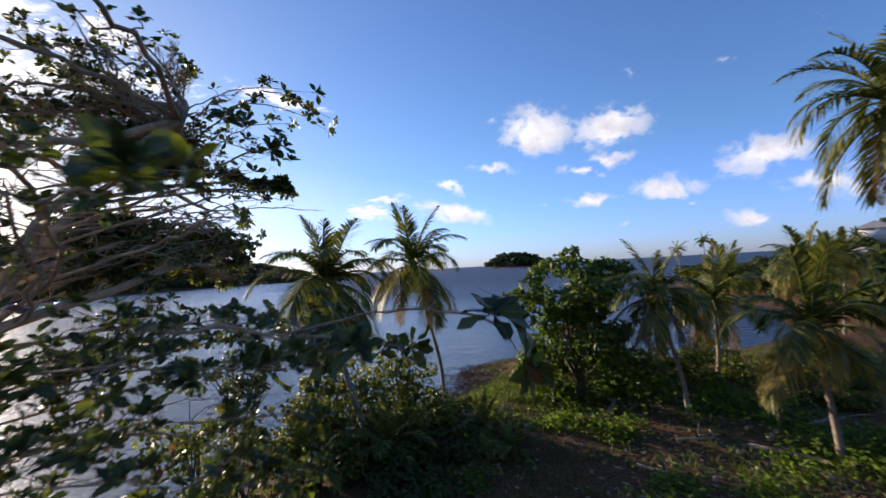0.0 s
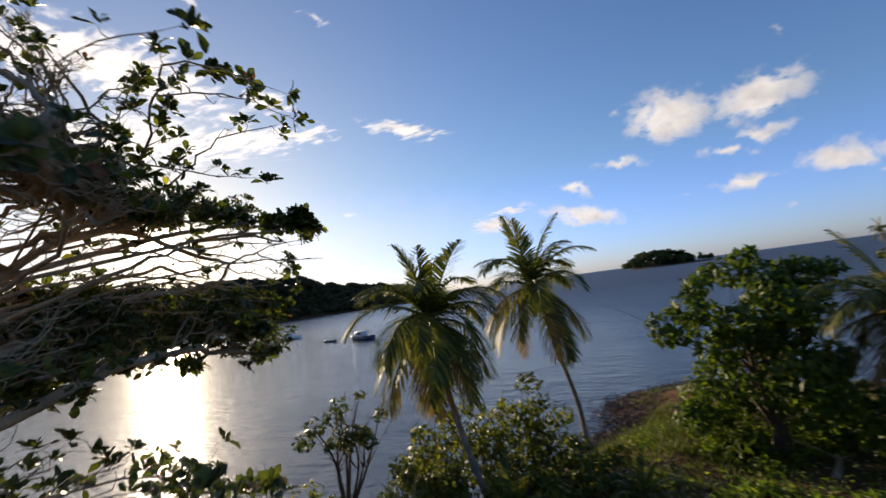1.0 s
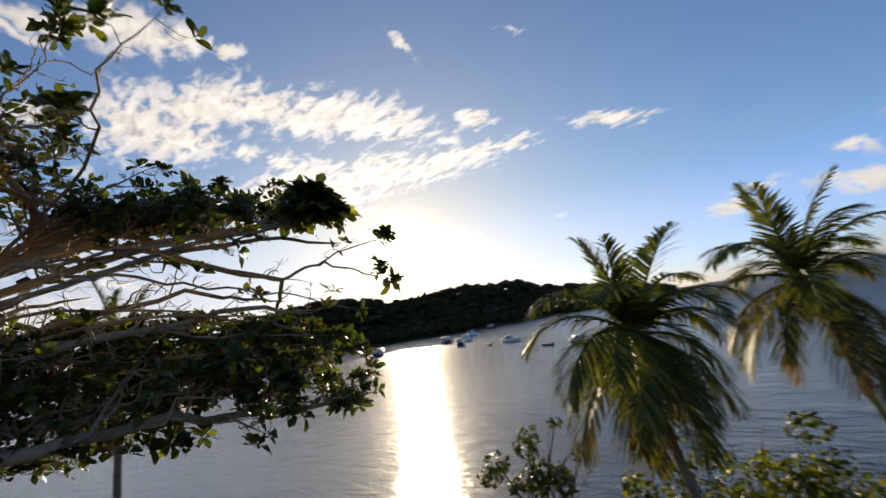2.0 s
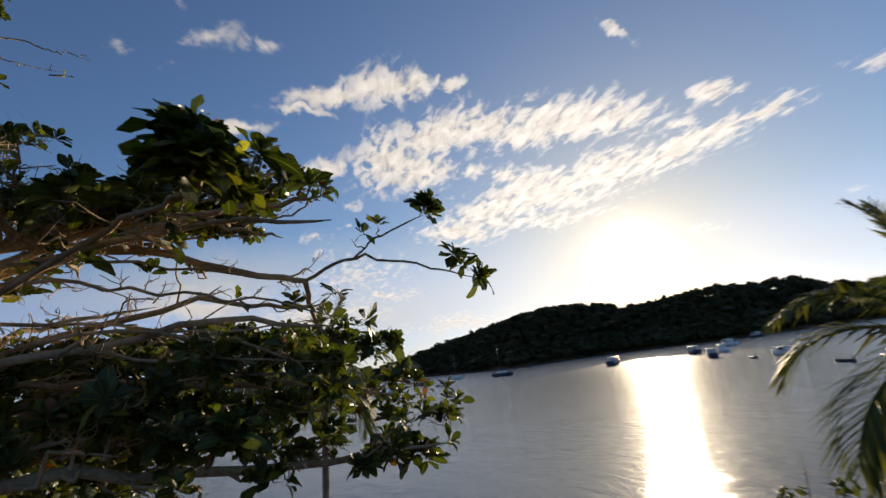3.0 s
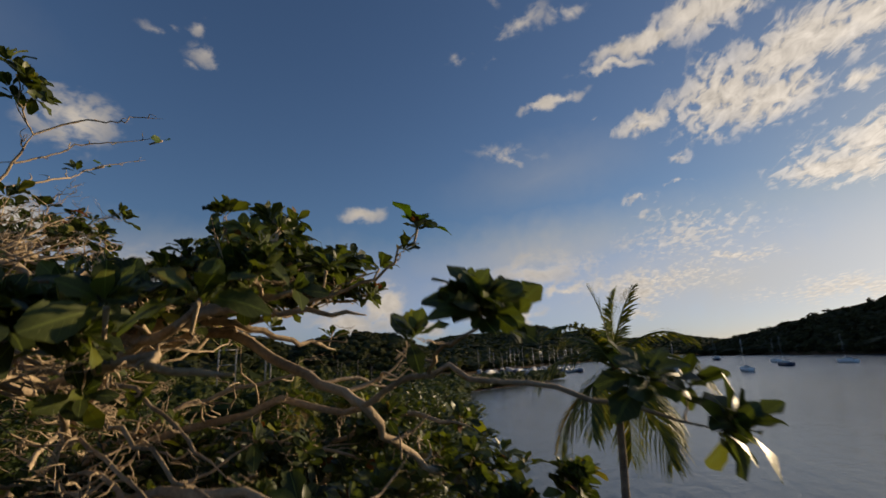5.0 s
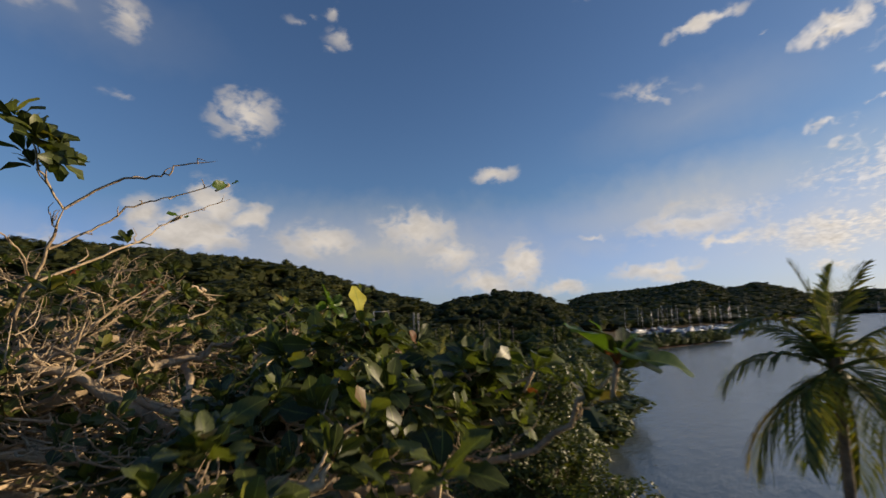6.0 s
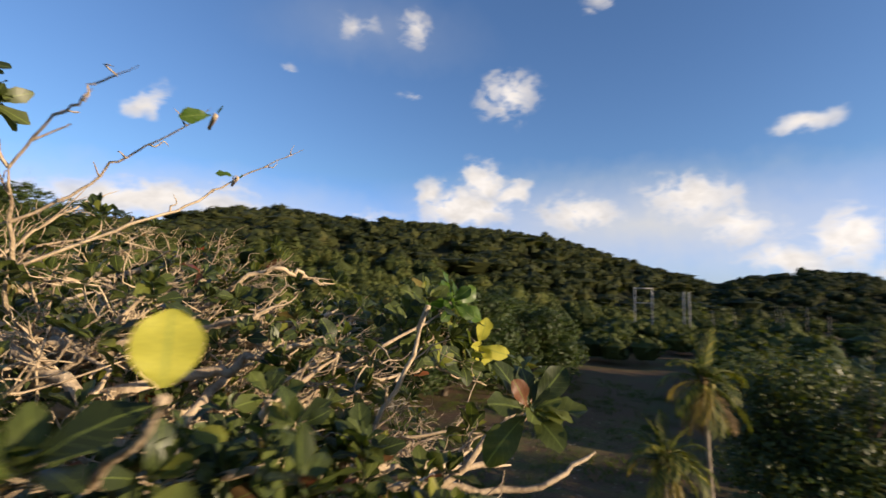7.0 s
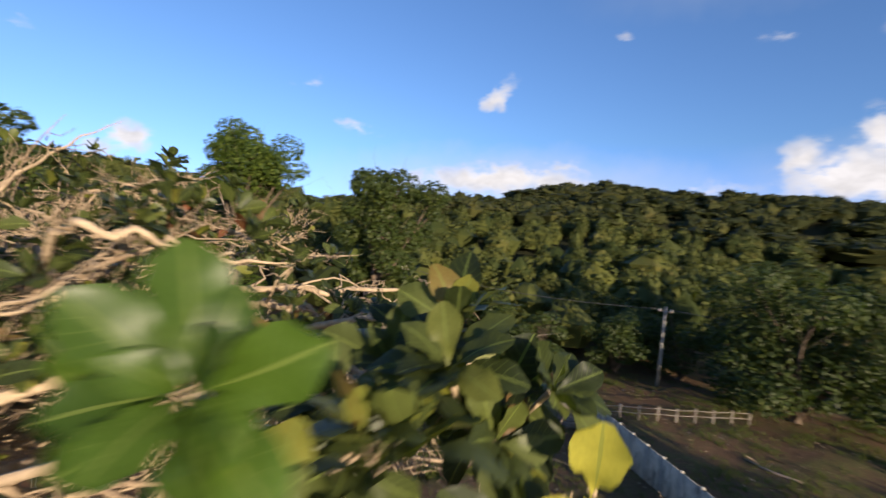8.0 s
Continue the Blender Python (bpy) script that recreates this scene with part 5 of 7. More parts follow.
class Almond:
    def __init__(self):
        self.rng = np.random.default_rng(5)
        self.wood, self.tips, self.dense, self.leaf, self.roof, self.floor = [], [], 1.0, 0.82, 13.1, 0.0

    def line(self, pts, r0, r1, wiggle=0.05, per=5):
        p = smooth_line(pts, per)
        mid = np.sin(np.linspace(0, np.pi, len(p)))[:, None]
        return p + self.rng.normal(0, wiggle, p.shape) * mid * 0.5, r0, r1

    def twig(self, start, way, length, r, depth, leafy):
        rng = self.rng
        way = way / np.linalg.norm(way)
        p1 = start + way * length * 0.33 + rng.normal(0, 0.09, 3) * length
        p2 = start + way * length * 0.68 + rng.normal(0, 0.12, 3) * length + (0, 0, 0.03 * length)
        p3 = start + way * length + rng.normal(0, 0.15, 3) * length + (0, 0, 0.10 * length)
        if min(free_of_air(p1), free_of_air(p2), free_of_air(p3)) < 0.55 or p3[2] > self.roof or p3[2] < self.floor or (in_gap(p2, rng) and rng.uniform() < 0.5):
            return
        self.wood.append(self.line([start, p1, p2, p3], r, r * 0.45, 0.03 * length, 2))
        p1, p2 = p2, p3
        if depth > 0:
            for _ in range(int(rng.integers(2, 5))):
                f = rng.uniform(0.3, 0.9)
                q = start + (p2 - start) * f
                d = way + rng.normal(0, 0.65, 3) * (1, 1, 0.55)
                self.twig(q, d, length * rng.uniform(0.4, 0.75), r * 0.6, depth - 1, leafy)
        if rng.uniform() < leafy:
            self.tips.append((p2, p2 - p1 + (0, 0, 0.45 * length), rng.uniform(0.85, 1.2) * self.leaf))

    def limb(self, pts, r0, r1=0.02, leafy=0.7, every=0.42, reach=1.0, tip=True, leaf=0.66, roof=13.1, depth=2):
        self.leaf = leaf
        leafy = leafy * self.dense
        self.roof = roof
        line, _, _ = self.line(pts, r0, r1, 0.06 * min(1.0, r0 / 0.03))
        self.wood.append((line, r0, r1))
        seg = np.linalg.norm(np.diff(line, axis=0), axis=1)
        dist, total = np.concatenate([[0], np.cumsum(seg)]), seg.sum()
        s = total * 0.18
        rng = self.rng
        while s < total:
            p = np.array([np.interp(s, dist, line[:, k]) for k in range(3)])
            q = np.array([np.interp(min(s + 0.1, total), dist, line[:, k]) for k in range(3)])
            fwd = (q - p) / (np.linalg.norm(q - p) + 1e-9)
            side = np.cross(fwd, (0, 0, 1)) * rng.choice((-1, 1))
            d = fwd * rng.uniform(0.2, 1.0) + side * rng.uniform(0.4, 1.1) + np.array((0, 0, rng.uniform(-0.25, 0.5)))
            f = s / total
            self.twig(p, d, reach * rng.uniform(0.45, 1.25) * (1.1 - 0.5 * f), 0.35 * (r0 + (r1 - r0) * f) + 0.004, depth, leafy)
            s += every * rng.uniform(0.6, 1.4)
        if tip:
            self.tips.append((line[-1], line[-1] - line[-4] + np.array((0, 0, 0.12)), 1.1 * leaf))


def taper(r0, r1):
    """Thickness along a limb: an even taper, drawn out thin at its very end unless it goes on in a fork."""
    if r1 >= 0.026:
        return (r0, r1)
    return tuple(r0 + (r1 - r0) * k / 7 for k in range(7)) + (r1 * 0.35,)


def build_almond():
    A = Almond()
    root = np.array((-6.6, 4.3, ground_at(-6.6, 4.3) - 0.2))
    t = thing("sea_almond_tree", root, "large sea almond tree with pale limbs and broad glossy leaves", "tree")
    spine = smooth_line([root, (-6.6, 4.6, 4.5), (-6.4, 5.2, 7.6), (-6.4, 6.4, 9.8), (-6.15, 7.7, 11.4), (-5.68, 9.0, 12.5)], 8)
    A.wood.append((spine, 0.21, 0.026))
    up = lambda z: np.array([np.interp(z, spine[:, 2], spine[:, k]) for k in range(3)])
    # northern limbs
    A.floor = 9.6
    A.dense = 1.0
    A.limb([up(11.9), (-6.2, 9.4, 12.3), (-5.95, 10.6, 11.9), (-5.75, 11.2, 11.72)], 0.05, 0.028, 0.6, 0.26, 0.7, False)
    A.limb([(-5.75, 11.2, 11.72), (-5.6, 11.7, 11.9), (-5.65, 12.35, 11.8), (-5.7, 13.05, 11.62)], 0.022, 0.009, 0.3, 0.9, 0.2, True, 0.85)
    A.limb([(-5.6, 11.7, 11.9), (-5.3, 11.95, 12.05), (-4.95, 12.3, 12.12)], 0.014, 0.007, 0.9, 0.35, 0.22)
    A.limb([(-5.75, 11.2, 11.72), (-6.1, 11.3, 11.4), (-6.5, 11.5, 11.1), (-6.6, 12.2, 10.95)], 0.03, 0.012, 0.8, 0.22, 0.45)
    A.limb([up(11.5), (-5.3, 9.7, 12.1), (-5.05, 10.7, 12.25), (-4.9, 11.35, 12.3)], 0.045, 0.02, 0.5, 0.30, 0.4)
    A.limb([up(10.6), (-6.4, 9.4, 10.9), (-6.7, 11.0, 10.7), (-6.9, 12.3, 10.4)], 0.06, 0.02, 0.6, 0.24, 0.8)
    A.limb([up(9.4), (-5.0, 8.2, 10.2), (-5.0, 9.3, 10.3), (-5.4, 11.0, 10.05), (-5.7, 12.5, 9.95)], 0.08, 0.02, 0.55, 0.24, 0.7)
    A.limb([up(11.0), (-6.2, 9.8, 11.6), (-6.5, 11.0, 11.6), (-6.5, 11.6, 11.5)], 0.04, 0.012, 0.6, 0.24, 0.6)
    A.limb([up(10.2), (-5.4, 8.6, 11.0), (-5.3, 10.2, 11.3), (-5.4, 11.4, 11.2)], 0.05, 0.02, 0.6, 0.24, 0.7)
    A.limb([up(9.9), (-6.6, 8.4, 10.8), (-7.2, 9.6, 11.2), (-7.5, 10.8, 11.3)], 0.05, 0.016, 0.7, 0.22, 0.7)
    A.limb([up(11.4), (-4.9, 9.6, 11.9), (-4.0, 10.5, 12.0), (-3.65, 10.65, 11.95)], 0.032, 0.008, 0.9, 0.16, 0.45, True, 0.78, 12.3)
    A.limb([(-4.45, 10.05, 11.92), (-4.1, 10.5, 12.05), (-3.93, 10.85, 12.16)], 0.012, 0.007, 0.5, 0.4, 0.2, False)
    A.limb([(-4.9, 9.6, 11.9), (-4.7, 10.7, 12.0), (-4.55, 11.4, 11.95)], 0.03, 0.012, 0.8, 0.16, 0.4, True, 0.8)
    A.limb([up(12.0), (-5.7, 10.0, 12.5), (-5.8, 10.7, 12.72)], 0.03, 0.012, 0.7, 0.16, 0.35, True, 0.5, 12.95)
    A.limb([up(12.2), (-6.2, 9.5, 12.6), (-6.5, 9.6, 12.55)], 0.03, 0.012, 0.4, 0.2, 0.3, True, 0.45, 12.8)
    A.limb([(-5.7, 9.6, 12.4), (-5.75, 10.2, 12.75), (-5.8, 10.4, 12.9)], 0.024, 0.010, 0.6, 0.22, 0.3, True, 0.42, 13.05)
    A.limb([up(12.2), (-6.0, 9.5, 12.7), (-6.2, 9.8, 12.8)], 0.024, 0.010, 0.5, 0.2, 0.3, True, 0.45, 12.95)
    A.limb([(-5.0, 10.5, 12.2), (-5.1, 10.9, 12.55), (-5.2, 11.0, 12.7)], 0.022, 0.010, 0.6, 0.2, 0.3, True, 0.45, 12.85)
    A.limb([up(9.8), (-5.9, 8.4, 10.4), (-6.0, 10.2, 10.5), (-5.9, 11.6, 10.4)], 0.045, 0.008, 0.5, 0.22, 0.7, True, 0.72)
    A.limb([up(10.4), (-6.0, 8.6, 11.0), (-5.7, 10.0, 10.9), (-5.2, 11.2, 10.8)], 0.04, 0.008, 0.5, 0.22, 0.6, True, 0.72)
    A.limb([(-6.0, 9.6, 12.35), (-6.25, 10.1, 12.5), (-6.3, 10.45, 12.65)], 0.02, 0.008, 0.7, 0.16, 0.28, True, 0.52, 12.8)
    A.limb([(-6.2, 9.5, 12.3), (-6.5, 10.2, 12.45), (-6.6, 10.7, 12.5)], 0.02, 0.008, 0.7, 0.16, 0.28, True, 0.52, 12.7)
    # eastern and south-eastern limbs
    A.floor = 0.0
    A.dense = 0.85
    A.limb([up(11.8), (-4.4, 8.3, 12.7), (-3.3, 7.6, 13.0), (-2.5, 7.2, 12.95), (-1.75, 7.55, 12.6)], 0.020, 0.005, 0.75, 0.36, 0.3, True, 0.58, 13.4, 1)
    A.limb([up(12.0), (-4.6, 8.9, 12.6), (-3.7, 8.9, 13.0), (-2.9, 9.1, 13.1)], 0.020, 0.005, 0.7, 0.40, 0.3, True, 0.58, 13.4, 1)
    A.limb([up(10.9), (-4.2, 7.2, 11.5), (-3.0, 6.4, 11.7), (-2.1, 5.6, 11.6)], 0.030, 0.006, 0.52, 0.25, 0.70, True, 0.66, 13.1, 1)
    A.limb([up(9.9), (-4.4, 6.6, 10.5), (-3.2, 5.8, 10.7), (-2.2, 4.5, 10.7)], 0.036, 0.006, 0.57, 0.21, 0.80, True, 0.66, 13.1, 1)
    A.limb([up(9.2), (-4.2, 6.9, 9.4), (-2.9, 6.5, 9.2), (-1.7, 5.9, 9.2)], 0.033, 0.006, 0.57, 0.22, 0.75, True, 0.66, 13.1, 1)
    A.limb([up(8.4), (-4.6, 5.9, 9.0), (-3.0, 4.6, 9.5), (-1.3, 3.5, 9.55), (-0.25, 2.95, 9.5)], 0.036, 0.006, 0.57, 0.31, 0.50, True, 0.66, 13.1, 1)
    A.limb([up(9.3), (-4.8, 5.6, 10.2), (-3.2, 3.6, 10.6), (-1.9, 2.3, 10.5), (-1.15, 1.65, 10.4)], 0.033, 0.006, 0.40, 0.43, 0.50, True, 0.66, 13.1, 1)
    A.limb([up(7.8), (-4.4, 6.2, 8.0), (-2.8, 5.8, 7.8), (-1.7, 5.2, 7.6)], 0.036, 0.006, 0.69, 0.21, 0.90, True, 0.66, 13.1, 1)
    A.limb([up(6.6), (-4.6, 5.0, 6.2), (-3.2, 4.2, 5.8), (-2.0, 3.4, 5.6)], 0.036, 0.006, 0.69, 0.21, 0.90, True, 0.66, 13.1, 1)
    A.limb([up(10.6), (-4.6, 7.9, 11.3), (-3.9, 8.6, 11.6), (-3.3, 9.4, 11.6)], 0.030, 0.006, 0.57, 0.24, 0.60, True, 0.66, 13.1, 1)
    # western and southern limbs, much of them bare in the sun
    A.dense = 0.42
    fork = (-3.9, 6.8, 12.45)
    A.limb([up(9.4), (-5.6, 6.2, 10.8), (-4.6, 6.6, 11.9), fork], 0.062, 0.05, 0.2, 0.6, 0.6, False)
    A.limb([fork, (-4.54, 7.43, 12.22), (-5.09, 7.02, 12.3), (-5.82, 6.68, 12.2), (-6.7, 6.3, 12.0)], 0.080, 0.014, 0.12, 0.2, 0.8)
    A.limb([fork, (-4.1, 7.16, 12.83), (-5.0, 7.3, 12.95), (-6.2, 7.2, 12.85), (-7.0, 6.9, 12.7)], 0.072, 0.014, 0.2, 0.22, 0.7)
    A.limb([fork, (-4.4, 6.0, 12.8), (-5.2, 5.0, 12.95), (-6.0, 4.0, 13.0)], 0.046, 0.014, 0.15, 0.2, 0.8)
    A.limb([fork, (-3.6, 5.6, 12.9), (-3.6, 4.2, 13.1), (-4.0, 2.8, 13.2)], 0.046, 0.014, 0.2, 0.24, 0.8)
    A.limb([fork, (-4.9, 6.4, 12.1), (-5.8, 5.6, 11.9), (-7.0, 4.9, 11.8)], 0.072, 0.014, 0.12, 0.2, 0.9)
    A.limb([fork, (-5.0, 7.9, 12.0), (-6.0, 7.7, 11.8), (-7.0, 7.2, 11.6)], 0.065, 0.014, 0.15, 0.22, 0.8)
    for bend, end, r in (((-5.3, 7.9, 12.55), (-6.3, 7.7, 13.0), 0.042), ((-5.2, 7.6, 12.9), (-6.1, 7.3, 13.45), 0.04), ((-4.9, 7.2, 12.9), (-5.7, 7.2, 13.6), 0.036),
                         ((-5.3, 7.0, 12.5), (-6.4, 6.9, 12.9), 0.04), ((-5.0, 8.0, 12.8), (-5.6, 8.3, 13.35), 0.034), ((-4.9, 6.6, 12.8), (-5.6, 6.2, 13.4), 0.036),
                         ((-5.4, 7.7, 12.3), (-6.6, 7.3, 12.5), 0.04), ((-4.8, 8.2, 12.5), (-5.3, 8.9, 13.0), 0.032), ((-5.2, 7.4, 12.1), (-6.3, 7.9, 12.2), 0.038)):
        A.limb([(-4.35, 7.3, 12.3), bend, end], r, 0.005, 0.35, 0.11, 0.55, False, 0.5, 13.72)
    A.limb([up(12.2), (-6.4, 8.5, 12.75), (-7.22, 8.2, 13.2)], 0.016, 0.009, 0.3, 0.5, 0.3, False)
    A.limb([(-6.4, 8.5, 12.75), (-7.2, 7.7, 12.7), (-7.78, 7.34, 12.84)], 0.013, 0.007, 0.3, 0.5, 0.25, False)
    A.limb([(-6.9, 8.1, 12.7), (-7.2, 7.8, 12.95), (-7.35, 7.55, 13.12)], 0.012, 0.007, 0.5, 0.4, 0.3, False)
    A.limb([up(12.3), (-6.1, 9.0, 12.75), (-6.43, 8.91, 12.98)], 0.02, 0.010, 0.2, 0.6, 0.25, False)
    A.limb([up(12.3), (-5.85, 9.8, 12.8), (-6.0, 10.17, 13.08)], 0.016, 0.008, 0.2, 0.6, 0.25, False)
    A.limb([(-5.9, 10.6, 12.4), (-6.05, 11.1, 12.55), (-6.05, 11.45, 12.86)], 0.016, 0.008, 0.3, 0.6, 0.25)
    A.limb([up(12.2), (-6.2, 8.8, 12.6), (-6.9, 8.75, 12.4), (-7.5, 8.6, 12.3)], 0.04, 0.014, 0.5, 0.4, 0.45, True, 0.6)
    A.limb([up(11.7), (-6.6, 8.5, 12.1), (-7.5, 8.0, 12.2), (-8.06, 7.75, 12.45)], 0.016, 0.008, 0.35, 0.6, 0.4, False)
    A.limb([(-5.68, 9.0, 12.5), (-5.9, 8.3, 12.8), (-6.3, 7.3, 13.0), (-6.7, 6.2, 13.1)], 0.03, 0.014, 0.25, 0.26, 0.9)
    A.limb([(-5.68, 9.0, 12.5), (-5.3, 8.0, 12.75), (-4.8, 6.6, 13.0), (-4.2, 5.2, 13.2)], 0.032, 0.014, 0.22, 0.26, 1.0)
    A.limb([up(11.6), (-6.1, 7.2, 12.0), (-6.3, 6.0, 12.2), (-6.4, 4.6, 12.3)], 0.05, 0.014, 0.3, 0.26, 1.0)
    A.dense = 0.55
    A.limb([up(12.2), (-6.0, 9.6, 12.35), (-6.5, 10.0, 12.2), (-7.0, 10.1, 12.1)], 0.04, 0.014, 0.6, 0.3, 0.5, True, 0.55)
    A.limb([up(11.9), (-5.6, 9.8, 12.4), (-5.9, 10.6, 12.35), (-6.1, 11.0, 12.3)], 0.035, 0.014, 0.7, 0.22, 0.45, True, 0.6)
    A.limb([up(10.9), (-6.5, 8.2, 11.4), (-7.1, 8.6, 11.7), (-7.6, 9.4, 11.9)], 0.05, 0.014, 0.75, 0.28, 0.7)
    A.limb([up(12.0), (-6.3, 9.1, 12.4), (-6.85, 9.25, 12.55), (-7.2, 9.27, 12.8)], 0.028, 0.010, 0.5, 0.3, 0.3, False, 0.6)
    A.limb([(-6.85, 9.25, 12.5), (-7.25, 9.35, 12.5), (-7.52, 9.36, 12.62)], 0.016, 0.009, 0.5, 0.4, 0.2, False, 0.6)
    A.limb([up(12.2), (-5.9, 9.7, 12.45), (-6.2, 10.3, 12.55), (-6.66, 10.79, 12.74)], 0.028, 0.010, 0.6, 0.24, 0.3, False, 0.7, 12.85)
    A.limb([(-6.1, 10.15, 12.5), (-6.08, 10.25, 12.65), (-6.02, 10.31, 12.78)], 0.014, 0.009, 0.6, 0.3, 0.2, False, 0.7, 12.85)
    A.limb([(-6.2, 10.3, 12.53), (-6.32, 10.45, 12.65), (-6.39, 10.58, 12.75)], 0.014, 0.009, 0.6, 0.3, 0.2, False, 0.7, 12.85)
    A.limb([(-6.0, 9.95, 12.48), (-6.45, 10.0, 12.5), (-6.75, 10.1, 12.6)], 0.016, 0.009, 0.6, 0.3, 0.2, False, 0.7, 12.85)
    A.limb([(-6.3, 9.1, 12.4), (-6.6, 9.2, 12.8), (-6.74, 9.32, 13.22)], 0.014, 0.008, 0.3, 0.4, 0.2, False)
    A.dense = 0.4
    A.limb([up(10.4), (-6.4, 6.4, 10.8), (-7.2, 5.6, 11.2), (-7.9, 4.6, 11.3)], 0.05, 0.014, 0.35, 0.3, 0.8)
    A.limb([up(10.6), (-5.4, 6.0, 11.3), (-5.2, 4.6, 11.6), (-5.4, 3.0, 11.6)], 0.05, 0.014, 0.3, 0.28, 1.0)
    A.limb([up(8.6), (-6.4, 5.0, 8.8), (-6.8, 3.8, 9.0), (-7.2, 2.4, 9.2)], 0.055, 0.014, 0.45, 0.32, 1.0)
    A.limb([up(9.2), (-4.9, 5.4, 9.8), (-3.9, 4.0, 10.8), (-3.4, 2.6, 11.4)], 0.032, 0.014, 0.35, 0.34, 0.9)
    A.limb([up(12.3), (-5.2, 8.4, 12.8), (-4.5, 7.9, 13.1), (-3.9, 7.0, 13.4)], 0.04, 0.012, 0.2, 0.26, 0.8)
    A.limb([up(11.2), (-6.4, 7.2, 11.4), (-7.0, 6.4, 11.5), (-7.4, 5.4, 11.4)], 0.045, 0.012, 0.25, 0.28, 0.9)
    A.dense = 0.9
    # leafy tuft and bare twigs above the crown
    A.limb([(-5.3, 8.2, 12.6), (-4.93, 8.32, 13.1), (-4.97, 8.5, 13.42), (-5.03, 8.71, 13.77)], 0.014, 0.009, 0.0, 0.5, 0.2, False, 0.5, 14.2, 1)
    A.limb([(-5.03, 8.71, 13.77), (-4.92, 8.72, 13.95), (-4.84, 8.8, 14.15)], 0.008, 0.005, 0.9, 0.09, 0.14, True, 0.62, 14.6, 0)
    A.limb([(-5.03, 8.71, 13.77), (-5.23, 8.89, 13.94), (-5.40, 9.09, 13.96), (-5.47, 9.14, 14.03), (-5.64, 9.28, 14.07)], 0.008, 0.003, 0.0, 0.17, 0.13, False, 0.5, 14.6, 0)
    A.limb([(-5.00, 8.59, 13.55), (-5.20, 8.57, 13.69), (-5.40, 8.63, 13.87), (-5.58, 8.77, 13.93), (-5.83, 8.98, 14.06)], 0.008, 0.003, 0.0, 0.17, 0.14, False, 0.5, 14.6, 0)
    A.limb([(-4.95, 8.40, 13.35), (-5.39, 8.32, 13.61), (-5.65, 8.16, 13.78), (-5.86, 8.11, 13.96), (-6.23, 8.21, 14.16)], 0.010, 0.003, 0.0, 0.2, 0.16, False, 0.5, 14.6, 0)
    A.limb([(-4.95, 8.45, 13.38), (-4.89, 8.56, 13.52), (-4.76, 8.61, 13.66), (-4.70, 8.66, 13.84)], 0.007, 0.003, 0.0, 0.2, 0.16, False, 0.5, 14.4, 0)
    # long sweeping bare limbs in the sun
    A.dense = 0.3
    A.limb([fork, (-4.5, 7.8, 12.42), (-5.15, 7.74, 12.61), (-5.52, 7.64, 12.71), (-5.67, 7.44, 12.90), (-6.05, 7.24, 12.87)], 0.043, 0.008, 0.3, 0.16, 0.4, True, 0.6, 13.3, 1)
    A.limb([fork, (-4.55, 7.9, 12.18), (-4.96, 7.64, 12.31), (-5.43, 7.44, 12.39), (-5.82, 7.24, 12.37), (-6.31, 7.04, 11.99), (-6.64, 6.94, 11.81)], 0.038, 0.006, 0.1, 0.13, 0.45, False, 0.5, 13.0, 2)
    A.limb([fork, (-4.30, 7.24, 12.70), (-4.89, 6.94, 12.91), (-5.44, 6.64, 12.98), (-6.05, 6.44, 12.98), (-6.50, 6.64, 12.82), (-7.00, 6.94, 12.75), (-7.35, 7.30, 12.95)], 0.043, 0.007, 0.4, 0.15, 0.5, True, 0.6, 13.5, 1)
    A.limb([fork, (-3.95, 7.04, 12.85), (-4.28, 6.84, 13.22), (-4.67, 6.54, 13.35), (-5.27, 6.24, 13.41), (-5.9, 6.1, 13.3)], 0.041, 0.006, 0.3, 0.14, 0.5, False, 0.5, 13.8, 2)
    A.limb([fork, (-4.10, 7.24, 12.75), (-4.14, 7.20, 13.05), (-4.10, 7.14, 13.29), (-4.01, 7.04, 13.62)], 0.046, 0.008, 0.1, 0.14, 0.5, False, 0.5, 13.9, 2)
    A.limb([(-4.08, 7.04, 12.99), (-4.17, 6.84, 13.40), (-4.60, 6.64, 13.66), (-5.25, 6.44, 13.55)], 0.020, 0.005, 0.3, 0.15, 0.4, False, 0.5, 13.9, 2)
    A.limb([(-4.20, 7.44, 12.9), (-4.30, 7.3, 13.38), (-4.55, 7.04, 13.80), (-4.84, 6.84, 14.04)], 0.016, 0.004, 0.1, 0.2, 0.35, False, 0.5, 14.1, 1)
    A.limb([(-5.82, 7.24, 12.37), (-6.45, 7.04, 12.33), (-7.04, 6.94, 12.28), (-7.16, 6.94, 12.06)], 0.012, 0.004, 0.1, 0.12, 0.35, False, 0.5, 12.7, 1)
    A.limb([(-7.30, 7.40, 12.75), (-7.60, 7.28, 12.58), (-7.91, 7.24, 12.50), (-8.23, 7.24, 12.28)], 0.010, 0.005, 0.2, 0.5, 0.2, True, 0.7, 12.8, 0)
    A.limb([fork, (-4.74, 7.43, 12.35), (-4.91, 7.36, 12.77), (-5.01, 7.32, 13.07), (-5.02, 7.32, 13.27), (-4.76, 7.31, 13.49)], 0.048, 0.008, 0.2, 0.16, 0.4, False, 0.5, 13.7, 1)
    A.limb([(-5.01, 7.32, 13.07), (-5.30, 7.32, 13.19), (-5.50, 7.24, 13.30), (-5.75, 7.15, 13.36)], 0.026, 0.006, 0.3, 0.13, 0.35, False, 0.5, 13.7, 1)
